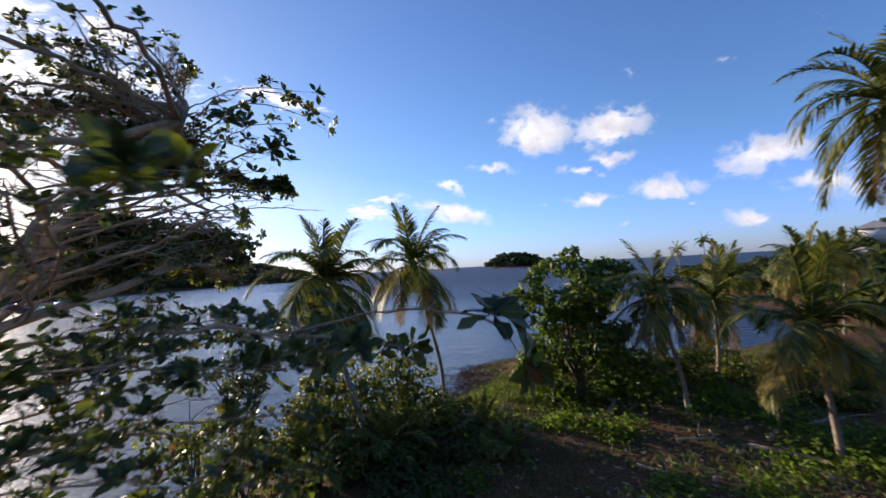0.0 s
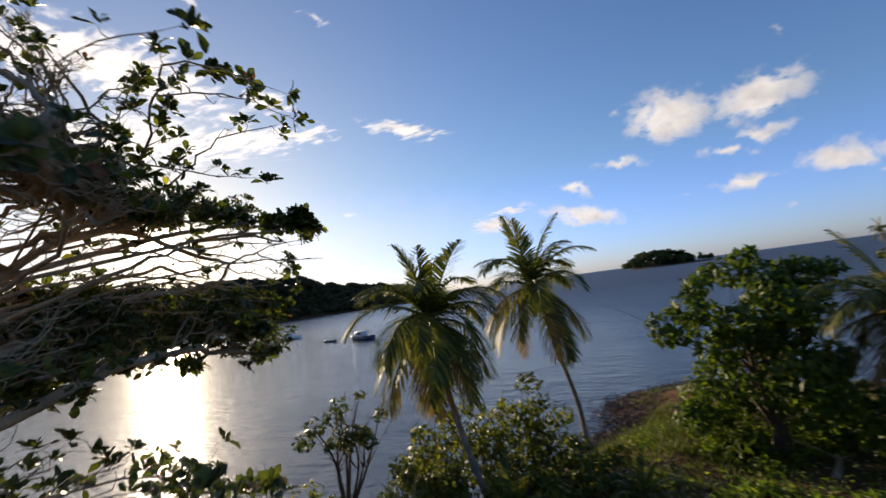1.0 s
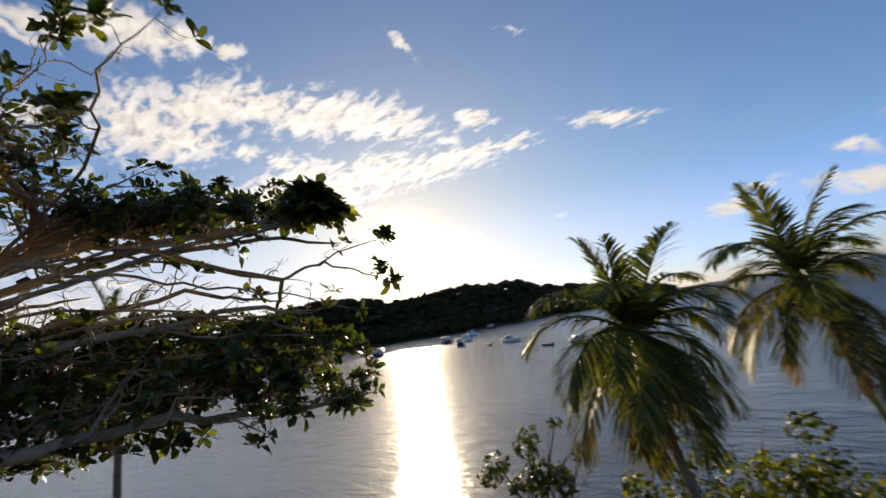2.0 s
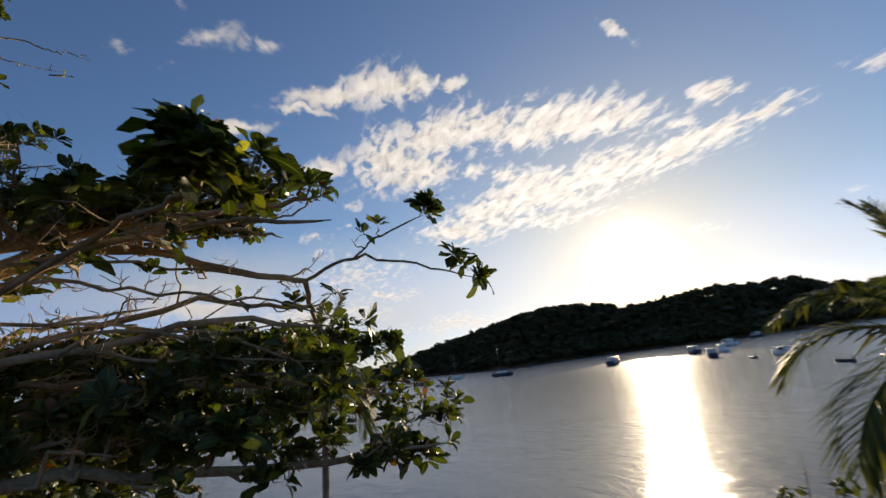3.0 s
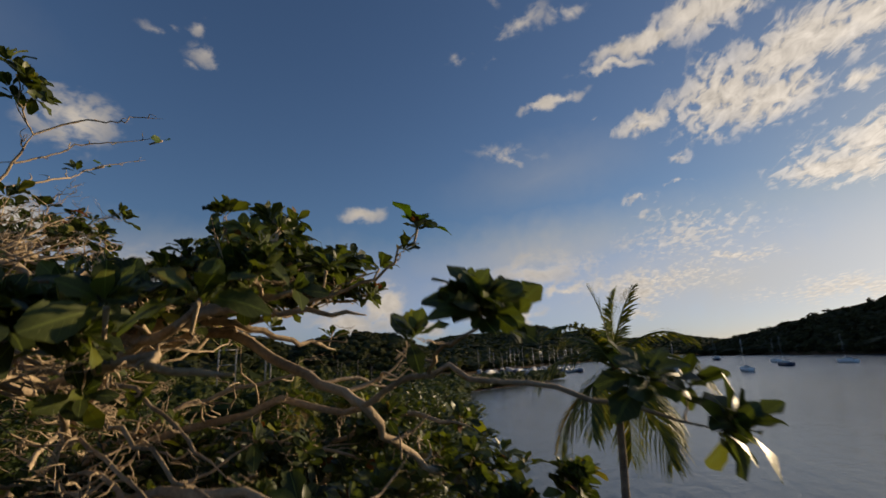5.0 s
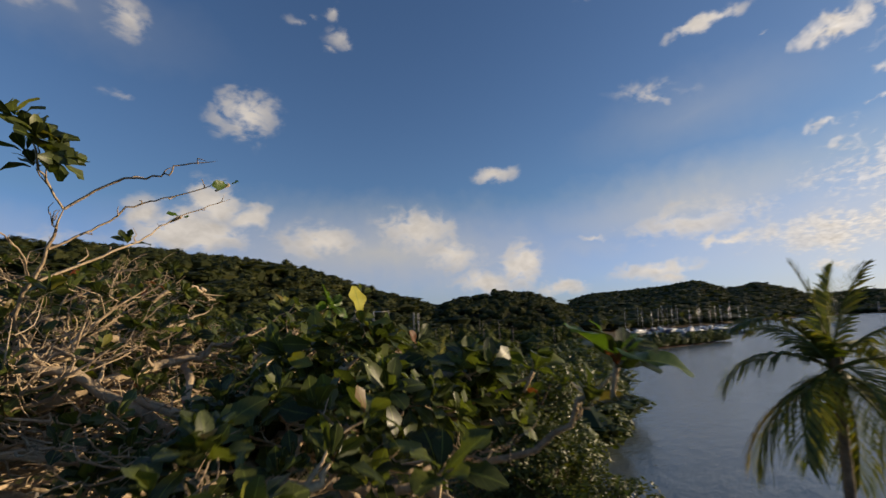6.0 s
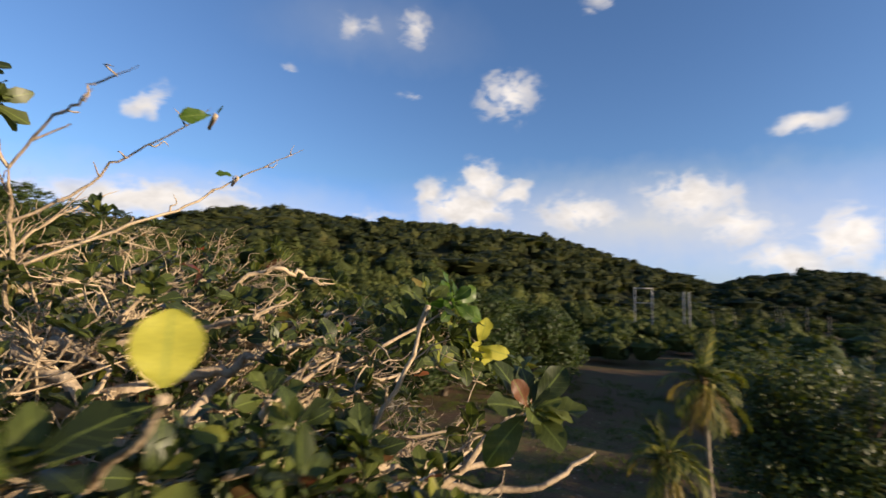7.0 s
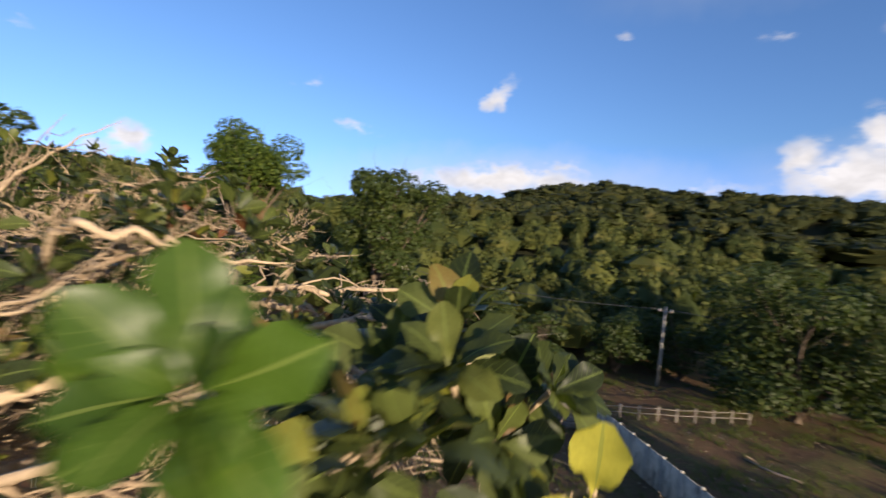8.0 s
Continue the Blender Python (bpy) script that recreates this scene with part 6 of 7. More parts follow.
    A.limb([(-4.74, 7.43, 12.5), (-5.18, 7.37, 12.85), (-5.44, 7.37, 12.93), (-5.60, 7.30, 13.05)], 0.034, 0.008, 0.3, 0.13, 0.4, False, 0.5, 13.7, 1)
    A.limb([(-5.60, 7.6, 13.1), (-6.01, 7.75, 13.42), (-6.21, 7.72, 13.40), (-6.29, 7.58, 13.40), (-6.41, 7.43, 13.35), (-6.55, 7.25, 13.35)], 0.018, 0.007, 0.4, 0.2, 0.25, True, 0.5, 13.6, 0)
    A.limb([fork, (-4.8, 7.5, 12.2), (-5.20, 7.58, 12.30), (-5.46, 7.47, 12.48), (-5.63, 7.41, 12.65), (-5.80, 7.19, 12.70)], 0.034, 0.007, 0.2, 0.14, 0.4, False, 0.5, 13.4, 1)
    A.limb([(-5.80, 7.3, 12.65), (-6.39, 7.33, 12.74), (-6.56, 7.27, 12.72), (-6.72, 7.05, 12.60)], 0.014, 0.006, 0.3, 0.2, 0.25, False, 0.5, 13.2, 1)
    A.limb([fork, (-4.74, 7.83, 12.82), (-5.29, 7.94, 12.97), (-5.82, 7.94, 13.07), (-6.18, 7.94, 13.19)], 0.060, 0.010, 0.2, 0.16, 0.4, False, 0.5, 13.5, 1)
    A.limb([(-4.35, 7.3, 12.3), (-5.15, 8.25, 12.64), (-5.73, 8.40, 12.82), (-6.03, 8.48, 12.91), (-6.49, 8.48, 13.07)], 0.052, 0.010, 0.2, 0.22, 0.35, False, 0.5, 13.4, 1)
    A.limb([(-4.35, 7.3, 12.3), (-4.78, 7.9, 12.24), (-5.24, 7.91, 12.41), (-5.64, 7.81, 12.52), (-6.02, 7.71, 12.54), (-6.43, 7.6, 12.49)], 0.055, 0.008, 0.2, 0.16, 0.35, False, 0.5, 13.0, 1)
    # shaded lower crown on the north side
    A.dense, A.floor = 0.65, 9.7
    for z0, bend, end in ((9.6, (-6.9, 8.6, 10.0), (-7.4, 11.0, 10.3)), (9.9, (-5.3, 8.8, 10.5), (-4.8, 10.7, 10.4)), (10.8, (-6.6, 9.6, 11.3), (-7.1, 11.1, 11.0))):
        A.limb([up(z0), bend, end], 0.032, 0.007, 0.75, 0.17, 0.6, True, 0.62, 12.0)
    # low leafy limbs on the south-east side
    A.floor = 0.0
    A.dense = 0.62
    for z0, bend, end in ((8.8, (-3.6, 4.4, 9.2), (-1.0, 3.6, 9.25)), (8.4, (-4.0, 4.0, 8.7), (-1.7, 3.1, 8.5)), (8.0, (-3.6, 4.8, 8.5), (-0.9, 4.3, 8.7)), (9.0, (-4.2, 3.8, 9.4), (-2.2, 2.9, 9.3)),
                          (7.6, (-3.8, 4.9, 7.9), (-1.4, 4.7, 8.0)), (8.6, (-3.2, 5.4, 9.0), (-0.6, 5.0, 9.0)), (7.2, (-4.0, 4.4, 7.5), (-2.0, 4.0, 7.4))):
        A.limb([up(z0), bend, end], 0.022, 0.004, 0.8, 0.24, 0.5, True, 0.62, 10.4, 1)
    A.dense = 0.8
    for z0, bend, end in ((8.8, (-4.2, 7.3, 9.3), (-2.3, 7.5, 9.25)), (8.2, (-4.0, 6.6, 8.6), (-1.9, 6.8, 8.6)), (8.6, (-4.4, 7.6, 8.9), (-2.9, 8.3, 8.9))):
        A.limb([up(z0), bend, end], 0.022, 0.004, 0.9, 0.24, 0.45, True, 0.62, 9.7, 1)
    # leafy limbs below the long northern limb
    A.dense, A.floor = 1.0, 9.6
    for z0, way in ((11.5, ((-5.5, 8.84, 11.8), (-5.23, 9.84, 11.62), (-4.97, 10.75, 11.42), (-4.66, 11.6, 11.12))), (11.2, ((-5.59, 8.82, 11.5), (-5.2, 10.29, 11.23), (-4.86, 11.24, 11.2))),
                    (11.8, ((-5.5, 9.05, 12.0), (-5.1, 10.3, 11.73), (-4.84, 11.1, 11.52))), (10.9, ((-5.46, 8.97, 11.2), (-5.17, 10.12, 11.05), (-4.76, 11.4, 10.84))),
                    (11.0, ((-5.4, 9.4, 11.3), (-5.0, 10.8, 11.05), (-4.84, 11.3, 10.66)))):
        A.limb([up(z0), *way], 0.024, 0.006, 0.75, 0.17, 0.36, True, 0.68, 12.2, 1)
    # bare twigs standing over the crown's top
    A.dense = 0.3
    for end in ((-7.2, 8.9, 12.62), (-6.9, 9.7, 12.55), (-4.6, 8.6, 12.7), (-4.4, 9.4, 12.6), (-5.0, 10.1, 12.55), (-6.6, 9.3, 12.66), (-6.4, 10.2, 12.6), (-5.6, 10.4, 12.65)):
        a, b = up(12.2), np.array(end)
        A.limb([a, a * 0.6 + b * 0.4 + (0, 0, 0.12), b], 0.020, 0.005, 0.2, 0.10, 0.34, False, 0.5, 12.95, 1)
    A.floor = 0.0
    A.dense = 0.8
    # thin leafy sprays on the east side
    A.limb([up(11.6), (-4.3, 7.4, 12.4), (-3.0, 6.5, 12.75), (-1.72, 6.42, 12.62)], 0.016, 0.004, 0.7, 0.34, 0.26, True, 0.55, 13.4, 0)
    A.limb([(-3.3, 7.6, 13.0), (-2.6, 7.75, 12.9), (-1.9, 7.85, 12.5)], 0.012, 0.004, 0.8, 0.26, 0.24, True, 0.55, 13.4, 0)
    A.limb([(-4.4, 8.3, 12.7), (-3.6, 8.5, 12.45), (-2.9, 8.7, 12.28)], 0.012, 0.003, 0.25, 0.25, 0.3, False, 0.6, 13.0, 1)
    A.limb([(-4.6, 8.0, 11.2), (-3.4, 8.5, 11.3), (-2.25, 8.7, 11.22)], 0.016, 0.005, 0.8, 0.3, 0.3, True, 0.55, 12.2, 0)
    A.limb([(-1.3, 3.5, 9.55), (-0.6, 3.1, 9.70), (-0.12, 2.8, 9.75), (0.25, 2.6, 9.68), (0.42, 2.6, 9.46)], 0.010, 0.006, 0.0, 0.9, 0.1, False)
    # wood: the trunk, then each limb with its twigs kept together
    fine = Geo()
    for k, (line, r0, r1) in enumerate(A.wood):
        if k == 0:
            part("trunk", tube(Geo(), line - root, (r0, r1), 12), M_BARK, t)
        elif r0 >= 0.03:
            part("limb", tube(Geo(), line - root, taper(r0, r1), 8), M_BARK, t)
        else:
            tube(fine, line - root, taper(r0, r1), 6 if r0 > 0.014 else 4 if r0 > 0.007 else 3, False)
    part("brushwood", fine, M_BARK, t, "", "stuff")
    # rosettes: the nearest as parts of their own, the rest joined
    # rosettes on the sunlit western side
    sunny = [
        ((-7.22, 8.24, 13.23), (-0.35, 0.75, 0.45), 0.86, M_FRESH_LEAF, 15),
        ((-7.38, 7.55, 13.14), (0.1, 0.5, 0.75), 1.0, M_ALMOND_ONE, 14),
        ((-7.5, 7.45, 12.94), (-0.6, 0.3, 0.5), 0.98, M_ALMOND_ONE, 13),
        ((-7.78, 7.42, 12.86), (-0.25, 0.7, -0.4), 1.2, M_YELLOW_LEAF, 6),
        ((-7.12, 7.4, 13.06), (-0.2, 0.5, 0.7), 1.12, M_ALMOND_ONE, 11),
        ((-7.45, 7.22, 12.98), (-0.3, 0.6, 0.5), 1.12, M_ALMOND_ONE, 11),
        ((-7.2, 7.72, 12.92), (-0.3, 0.7, 0.3), 0.95, M_ALMOND_ONE, 13),
    ]
    # below them
    sunny_low = [
        ((-7.58, 7.55, 12.72), (-0.4, 0.4, 0.4), 0.92, M_ALMOND_ONE, 11),
        ((-7.0, 7.05, 13.1), (-0.2, 0.5, 0.8), 0.8, M_ALMOND_ONE, 7),
        ((-8.06, 7.75, 12.46), (-0.3, 0.5, 0.6), 0.95, M_ALMOND_ONE, 12),
        ((-8.2, 7.5, 12.3), (-0.4, 0.3, 0.4), 0.8, M_ALMOND_ONE, 8),
        ((-7.3, 7.3, 13.22), (-0.1, 0.4, 0.9), 1.12, M_ALMOND_ONE, 10),
        ((-7.62, 7.25, 13.06), (-0.5, 0.3, 0.7), 1.0, M_ALMOND_ONE, 13),
        ((-7.05, 7.6, 13.0), (-0.1, 0.6, 0.6), 0.85, M_ALMOND_ONE, 9),
        ((-7.4, 7.0, 12.75), (-0.3, 0.6, 0.2), 0.9, M_ALMOND_ONE, 9),
    ]
    # on the crown's top
    top = [
        ((-7.08, 9.55, 12.86), (-0.2, 0.6, 0.7), 0.85, M_ALMOND_ONE, 13),
        ((-6.74, 9.32, 13.24), (-0.2, 0.5, 0.8), 0.55, M_ALMOND_ONE, 7),
        ((-7.4, 9.5, 12.66), (-0.4, 0.4, 0.8), 0.7, M_ALMOND_ONE, 7),
        ((-6.02, 10.31, 12.80), (-0.1, 0.3, 0.9), 0.9, M_ALMOND_ONE, 10),
        ((-6.39, 10.58, 12.77), (-0.2, 0.4, 0.9), 0.9, M_ALMOND_ONE, 10),
        ((-6.66, 10.79, 12.76), (-0.3, 0.4, 0.9), 0.85, M_ALMOND_ONE, 9),
        ((-6.75, 10.1, 12.62), (-0.3, 0.3, 0.9), 0.85, M_ALMOND_ONE, 9),
        ((-6.43, 8.91, 13.0), (-0.1, 0.4, 0.9), 0.8, M_ALMOND_ONE, 7),
        ((-6.15, 9.25, 12.88), (-0.1, 0.5, 0.8), 0.6, M_ALMOND_ONE, 8),
        ((-6.0, 10.17, 13.09), (-0.15, 0.95, 0.2), 0.68, M_YELLOW_LEAF, 1),
        ((-5.86, 8.16, 13.95), (-0.3, 0.8, 0.2), 0.4, M_FRESH_LEAF, 2),
        ((-5.85, 8.98, 14.03), (-0.3, 0.8, 0.2), 0.45, M_FRESH_LEAF, 2),
    ]
    # at the ends of the northern and eastern limbs
    outer = [
        ((-6.05, 11.45, 12.88), (-0.1, 0.2, 1), 0.95, M_FRESH_LEAF, 7),
        ((-5.62, 11.0, 12.55), (0.2, 0.3, 0.9), 0.95, M_ALMOND_ONE, 9),
        ((-3.92, 10.90, 12.20), (0.3, 0.4, 0.8), 1.1, M_ALMOND_ONE, 11),
        ((-3.98, 10.72, 12.12), (0.5, 0.1, 0.6), 1.0, M_ALMOND_ONE, 9),
        ((-3.62, 10.62, 12.02), (0.4, 0.5, 0.7), 1.0, M_ALMOND_ONE, 9),
        ((-3.55, 10.78, 12.0), (0.5, 0.6, 0.3), 0.9, M_YELLOW_LEAF, 3),
        ((-4.50, 11.25, 12.22), (0.2, 0.4, 0.9), 0.95, M_ALMOND_ONE, 10),
        ((-4.30, 11.05, 12.20), (0.3, 0.4, 0.9), 0.95, M_ALMOND_ONE, 10),
        ((-5.72, 13.12, 11.62), (0.3, 0.45, 0.7), 1.0, M_ALMOND_ONE, 15),
        ((-5.55, 12.78, 11.85), (0.5, 0.2, 0.7), 1.0, M_ALMOND_ONE, 17),
        ((-5.5, 12.7, 11.78), (0.1, -0.2, 0.8), 0.9, M_ALMOND_ONE, 12),
        ((-5.08, 12.18, 12.05), (-0.3, -0.2, 0.8), 0.7, M_ALMOND_ONE, 4),
        ((0.26, 2.6, 9.71), (0.2, -0.3, 0.9), 0.95, M_ALMOND_ONE, 14),
        ((0.43, 2.6, 9.44), (0.4, -0.4, -0.2), 0.95, M_ALMOND_ONE, 14),
        ((-1.21, 5.03, 10.67), (0.4, -0.3, 0.6), 0.95, M_ALMOND_ONE, 8),
        ((-4.86, 8.82, 14.12), (-0.1, 0.6, 0.6), 0.75, M_FRESH_LEAF, 12),
        ((-4.98, 8.80, 14.02), (-0.4, 0.4, 0.1), 0.6, M_ALMOND_ONE, 9),
        ((-1.15, 1.65, 10.42), (0.3, -0.5, 0.6), 1.0, M_ALMOND_ONE, 8),
    ]
    rng = np.random.default_rng(77)
    joined = Geo()
    tips = [(np.array(p), np.array(d), s, m, c) for p, d, s, m, c in sunny + sunny_low + top + outer]
    rest = sorted(A.tips, key=lambda q: float(np.linalg.norm(q[0] - (-5.5, 11.5, 12.4))))
    tips += [(p, d, s, M_ALMOND_ONE, 0) for p, d, s in rest]
    singles = 0
    shared = {}
    for p, d, s, m, count in tips:
        count = count or int(rng.integers(6, 11))
        if free_of_air(p) < 0.40 or in_gap(p, rng):
            continue
        frames = leaf_frames(rng, d, count, 0.25 * s)
        if count == 1:
            # one broad old leaf standing upright
            n = d / np.linalg.norm(d)
            side = np.cross((0.0, 0.0, 1.0), n)
            frames = [(np.stack([-side * 1.3, np.cross(n, side), n], 1) * 0.22 * s, np.array((0.0, 0.0, 1.0)))]
        if singles < 300:
            stem = Geo()
            dn = d / np.linalg.norm(d)
            tube(stem, [(0, 0, 0), dn * -0.05, dn * -0.12], (0.012, 0.010, 0.008), 5)
            ro = part("rosette", stem, M_BARK, t)
            ro.location = p - root
            for fr, way in frames:
                k = int(rng.integers(0, len(LEAVES)))
                key = (k, m.name, count == 1)
                if key not in shared:
                    v, q, uv = ROUND_LEAF if count == 1 else LEAVES[k]
                    shared[key] = Geo().add(v, q, None, uv).mesh("leaf", m)
                ob = part("leaf", shared[key], None, ro, "yellowing leaf" if m is M_YELLOW_LEAF else "")
                ob.matrix_local = Matrix.Translation(way * 0.02) @ Matrix(fr.tolist()).to_4x4()
                singles += 1
        else:
            for fr, way in frames:
                v, q, uv = PLAIN_LEAVES[int(rng.integers(0, len(LEAVES)))]
                joined.add(v @ fr.T + (p - root) + way * 0.02, q, None, uv)
    part("foliage", joined, M_ALMOND, t, "", "stuff")


build_almond()


# ---- boats ----
def hull_geo(length, beam, high, sheer=0.25, transom=0.7):
    n = 13
    s = np.linspace(0, 1, n)
    half = beam / 2 * np.clip(np.sin(np.pi * (0.5 * (1 - s) ** 0.75 + 0.0)) ** 0.7, 0.02, 1) * np.interp(s, (0, 0.15, 1), (transom, 0.95, 1))
    y = (s - 0.5) * length
    top = high * (1 + sheer * (2 * s - 0.8) ** 2)
    ring = []
    for k in range(n):
        h, t = half[k], top[k]
        ring.append([(-h * 0.2, y[k], -0.35), (-h * 0.85, y[k] + 0.02 * length * s[k], 0.1), (-h, y[k] + 0.05 * length * s[k], t), (0, y[k] + 0.05 * length * s[k], t + 0.06),
                     (h, y[k] + 0.05 * length * s[k], t), (h * 0.85, y[k] + 0.02 * length * s[k], 0.1), (h * 0.2, y[k], -0.35)])
    v = np.array(ring).reshape(-1, 3)
    quads = [(k * 7 + j, k * 7 + (j + 1) % 7, (k + 1) * 7 + (j + 1) % 7, (k + 1) * 7 + j) for k in range(n - 1) for j in range(7)]
    tris = [(0, j + 1, j) for j in range(1, 6)] + [((n - 1) * 7, (n - 1) * 7 + j, (n - 1) * 7 + j + 1) for j in range(1, 6)]
    return Geo().add(v, quads, tris)


def sailboat(place, turn, length, hull, label, group="moored boats"):
    t = thing("sailboat", (place[0], place[1], 0.0), label, "boat", group)
    t.rotation_euler = (0, 0, radians(turn))
    part("hull", hull_geo(length, length * 0.31, length * 0.12), hull, t)
    g = box(Geo(), (length * 0.19, length * 0.38, length * 0.075), (0, -length * 0.02, length * 0.11), 0, 0.12)
    c = part("cabin", g, M_WHITE, t)
    for sx in (-1, 1):
        part("window", box(Geo(), (0.03, length * 0.2, 0.16), (sx * (length * 0.085), 0, length * 0.10)), M_DARK_GLASS, c)
    part("mast", tube(Geo(), [(0, length * 0.08, length * 0.08), (0, length * 0.07, length * 1.25)], (0.07, 0.045), 7), M_SPAR, t)
    part("boom", tube(Geo(), [(0, length * 0.06, length * 0.20), (0, -length * 0.32, length * 0.19)], (0.06, 0.05), 6), M_SPAR, t)
    part("sail_cover", tube(Geo(), [(0, length * 0.05, length * 0.225), (0, -length * 0.15, length * 0.22), (0, -length * 0.3, length * 0.205)], (0.17, 0.14, 0.07), 7), M_CANVAS, t)
    g = Geo()
    tube(g, [(0, length * 0.5, length * 0.11), (0, length * 0.07, length * 1.22)], (0.02, 0.02), 4)
    part("forestay", g, M_SPAR, t)
    part("backstay", tube(Geo(), [(0, -length * 0.48, length * 0.09), (0, length * 0.07, length * 1.24)], (0.012, 0.012), 4), M_WIRE, t)
    part("bimini", box(Geo(), (length * 0.2, length * 0.16, 0.06), (0, -length * 0.34, length * 0.25), 0, 0.03), M_CANVAS, t)
    for sx in (-1, 1):
        for sy in (-0.28, -0.40):
            part("strut", tube(Geo(), [(sx * length * 0.09, length * sy, length * 0.08), (sx * length * 0.09, length * sy, length * 0.255)], (0.02, 0.02), 4), M_SPAR, t)
    return t


def motorboat(place, turn, length, hull, label):
    t = thing("motorboat", (place[0], place[1], 0.0), label, "boat", "moored boats")
    t.rotation_euler = (0, 0, radians(turn))
    part("hull", hull_geo(length, length * 0.32, length * 0.10, 0.35), hull, t)
    c = part("cabin", box(Geo(), (length * 0.22, length * 0.36, length * 0.13), (0, length * 0.03, length * 0.10), 0, 0.25), M_WHITE, t)
    part("window", box(Geo(), (length * 0.225, length * 0.28, length * 0.045), (0, length * 0.03, length * 0.165), 0, 0.05), M_DARK_GLASS, c)
    part("roof", box(Geo(), (length * 0.25, length * 0.46, 0.08), (0, -length * 0.02, length * 0.235), 0, 0.06), M_WHITE, t)
    for sx in (-1, 1):
        part("post", tube(Geo(), [(sx * length * 0.1, -length * 0.22, length * 0.09), (sx * length * 0.1, -length * 0.22, length * 0.24)], (0.03, 0.03), 5), M_SPAR, t)
    part("antenna", tube(Geo(), [(0, -length * 0.05, length * 0.23), (0, -length * 0.08, length * 0.42)], (0.02, 0.01), 4), M_SPAR, t)
    return t


def dinghy(place, turn, label):
    t = thing("dinghy", (place[0], place[1], 0.0), label, "boat", "moored boats")
    t.rotation_euler = (0, 0, radians(turn))
    part("hull", hull_geo(5.2, 1.5, 0.5, 0.3), M_NAVY, t)
    for y in (-1.2, 0.3):
        part("thwart", box(Geo(), (1.2, 0.25, 0.05), (0, y, 0.56), 0, 0.01), M_BOARD, t)
    part("outboard", box(Geo(), (0.35, 0.4, 0.7), (0, -2.55, 0.45), 0, 0.1), M_DARK_GLASS, t)
    return t


def build_boats():
    rng = np.random.default_rng(31)
    motorboat((-61, 123), 62, 10.0, M_NAVY, "dark-hulled motor boat moored in the bay")
    dinghy((-74, 127), 70, "small dark open boat on the water")
    dinghy((-116, 152), 60, "small open boat far out on the water")
    motorboat((-111, 160), 75, 10.5, M_WHITE, "white motor boat with a cabin and flat roof")
    # navy on cruisers before the ridge paints in the dark of backlit hulls
    motorboat((-193, 207), 58, 16, M_NAVY, "long motor cruiser moored below the ridge, its backlit hull coloured dark")
    motorboat((-218, 261), 62, 17, M_WHITE, "white motor cruiser with a flat roof below the ridge")
    motorboat((-282, 366), 66, 19, M_NAVY, "dark motor cruiser close to the far shore")
    motorboat((-206, 167), 35, 16, M_NAVY, "broad dark motor boat lying before the ridge")
    motorboat((-150, 172), 48, 14, M_NAVY, "dark motor boat moored in the sun's glitter")
    motorboat((-172, 203), 50, 15, M_WHITE, "white motor boat moored beyond the glitter")
    for p, a, ln, hull, label in (((-262, 61), 10, 11, M_WHITE, "white sailboat moored in the open bay"), ((-316, 90), 15, 12, M_NAVY, "dark-hulled sailboat moored in the bay"),
                                  ((-334, 124), 20, 12, M_WHITE, "white sailboat with a blue sail cover"), ((-268, 131), 25, 14, M_NAVY, "long dark sailboat with a tall mast"),
                                  ((-292, 33), 5, 11, M_WHITE, "sailboat moored off the marina"), ((-376, 100), 8, 12, M_WHITE, "sailboat far out in the bay"),
                                  ((-480, 80), 12, 13, M_NAVY, "dark sailboat near the far shore"), ((-542, 90), 0, 12, M_WHITE, "white sailboat far out in the bay"),
                                  ((-390, 20), 30, 12, M_WHITE, "white sailboat off the marina")):
        sailboat(p, a + 90, ln * 1.1, hull, label)
    for k in range(22):
        az = 95.5 + 12.5 * (k + 0.5) / 22 + rng.normal(0, 0.2)
        r = rng.uniform(300, 400)
        x, y = MID[0] - r * math.sin(radians(az)), MID[1] + r * math.cos(radians(az))
        if ground_at(x, y) > -1:
            continue
        sailboat((x, y), rng.uniform(60, 120), rng.uniform(11, 15), M_GREY_HULL if k % 4 else M_NAVY, "sailboat with a bare mast berthed in the marina", "marina boats")


build_boats()


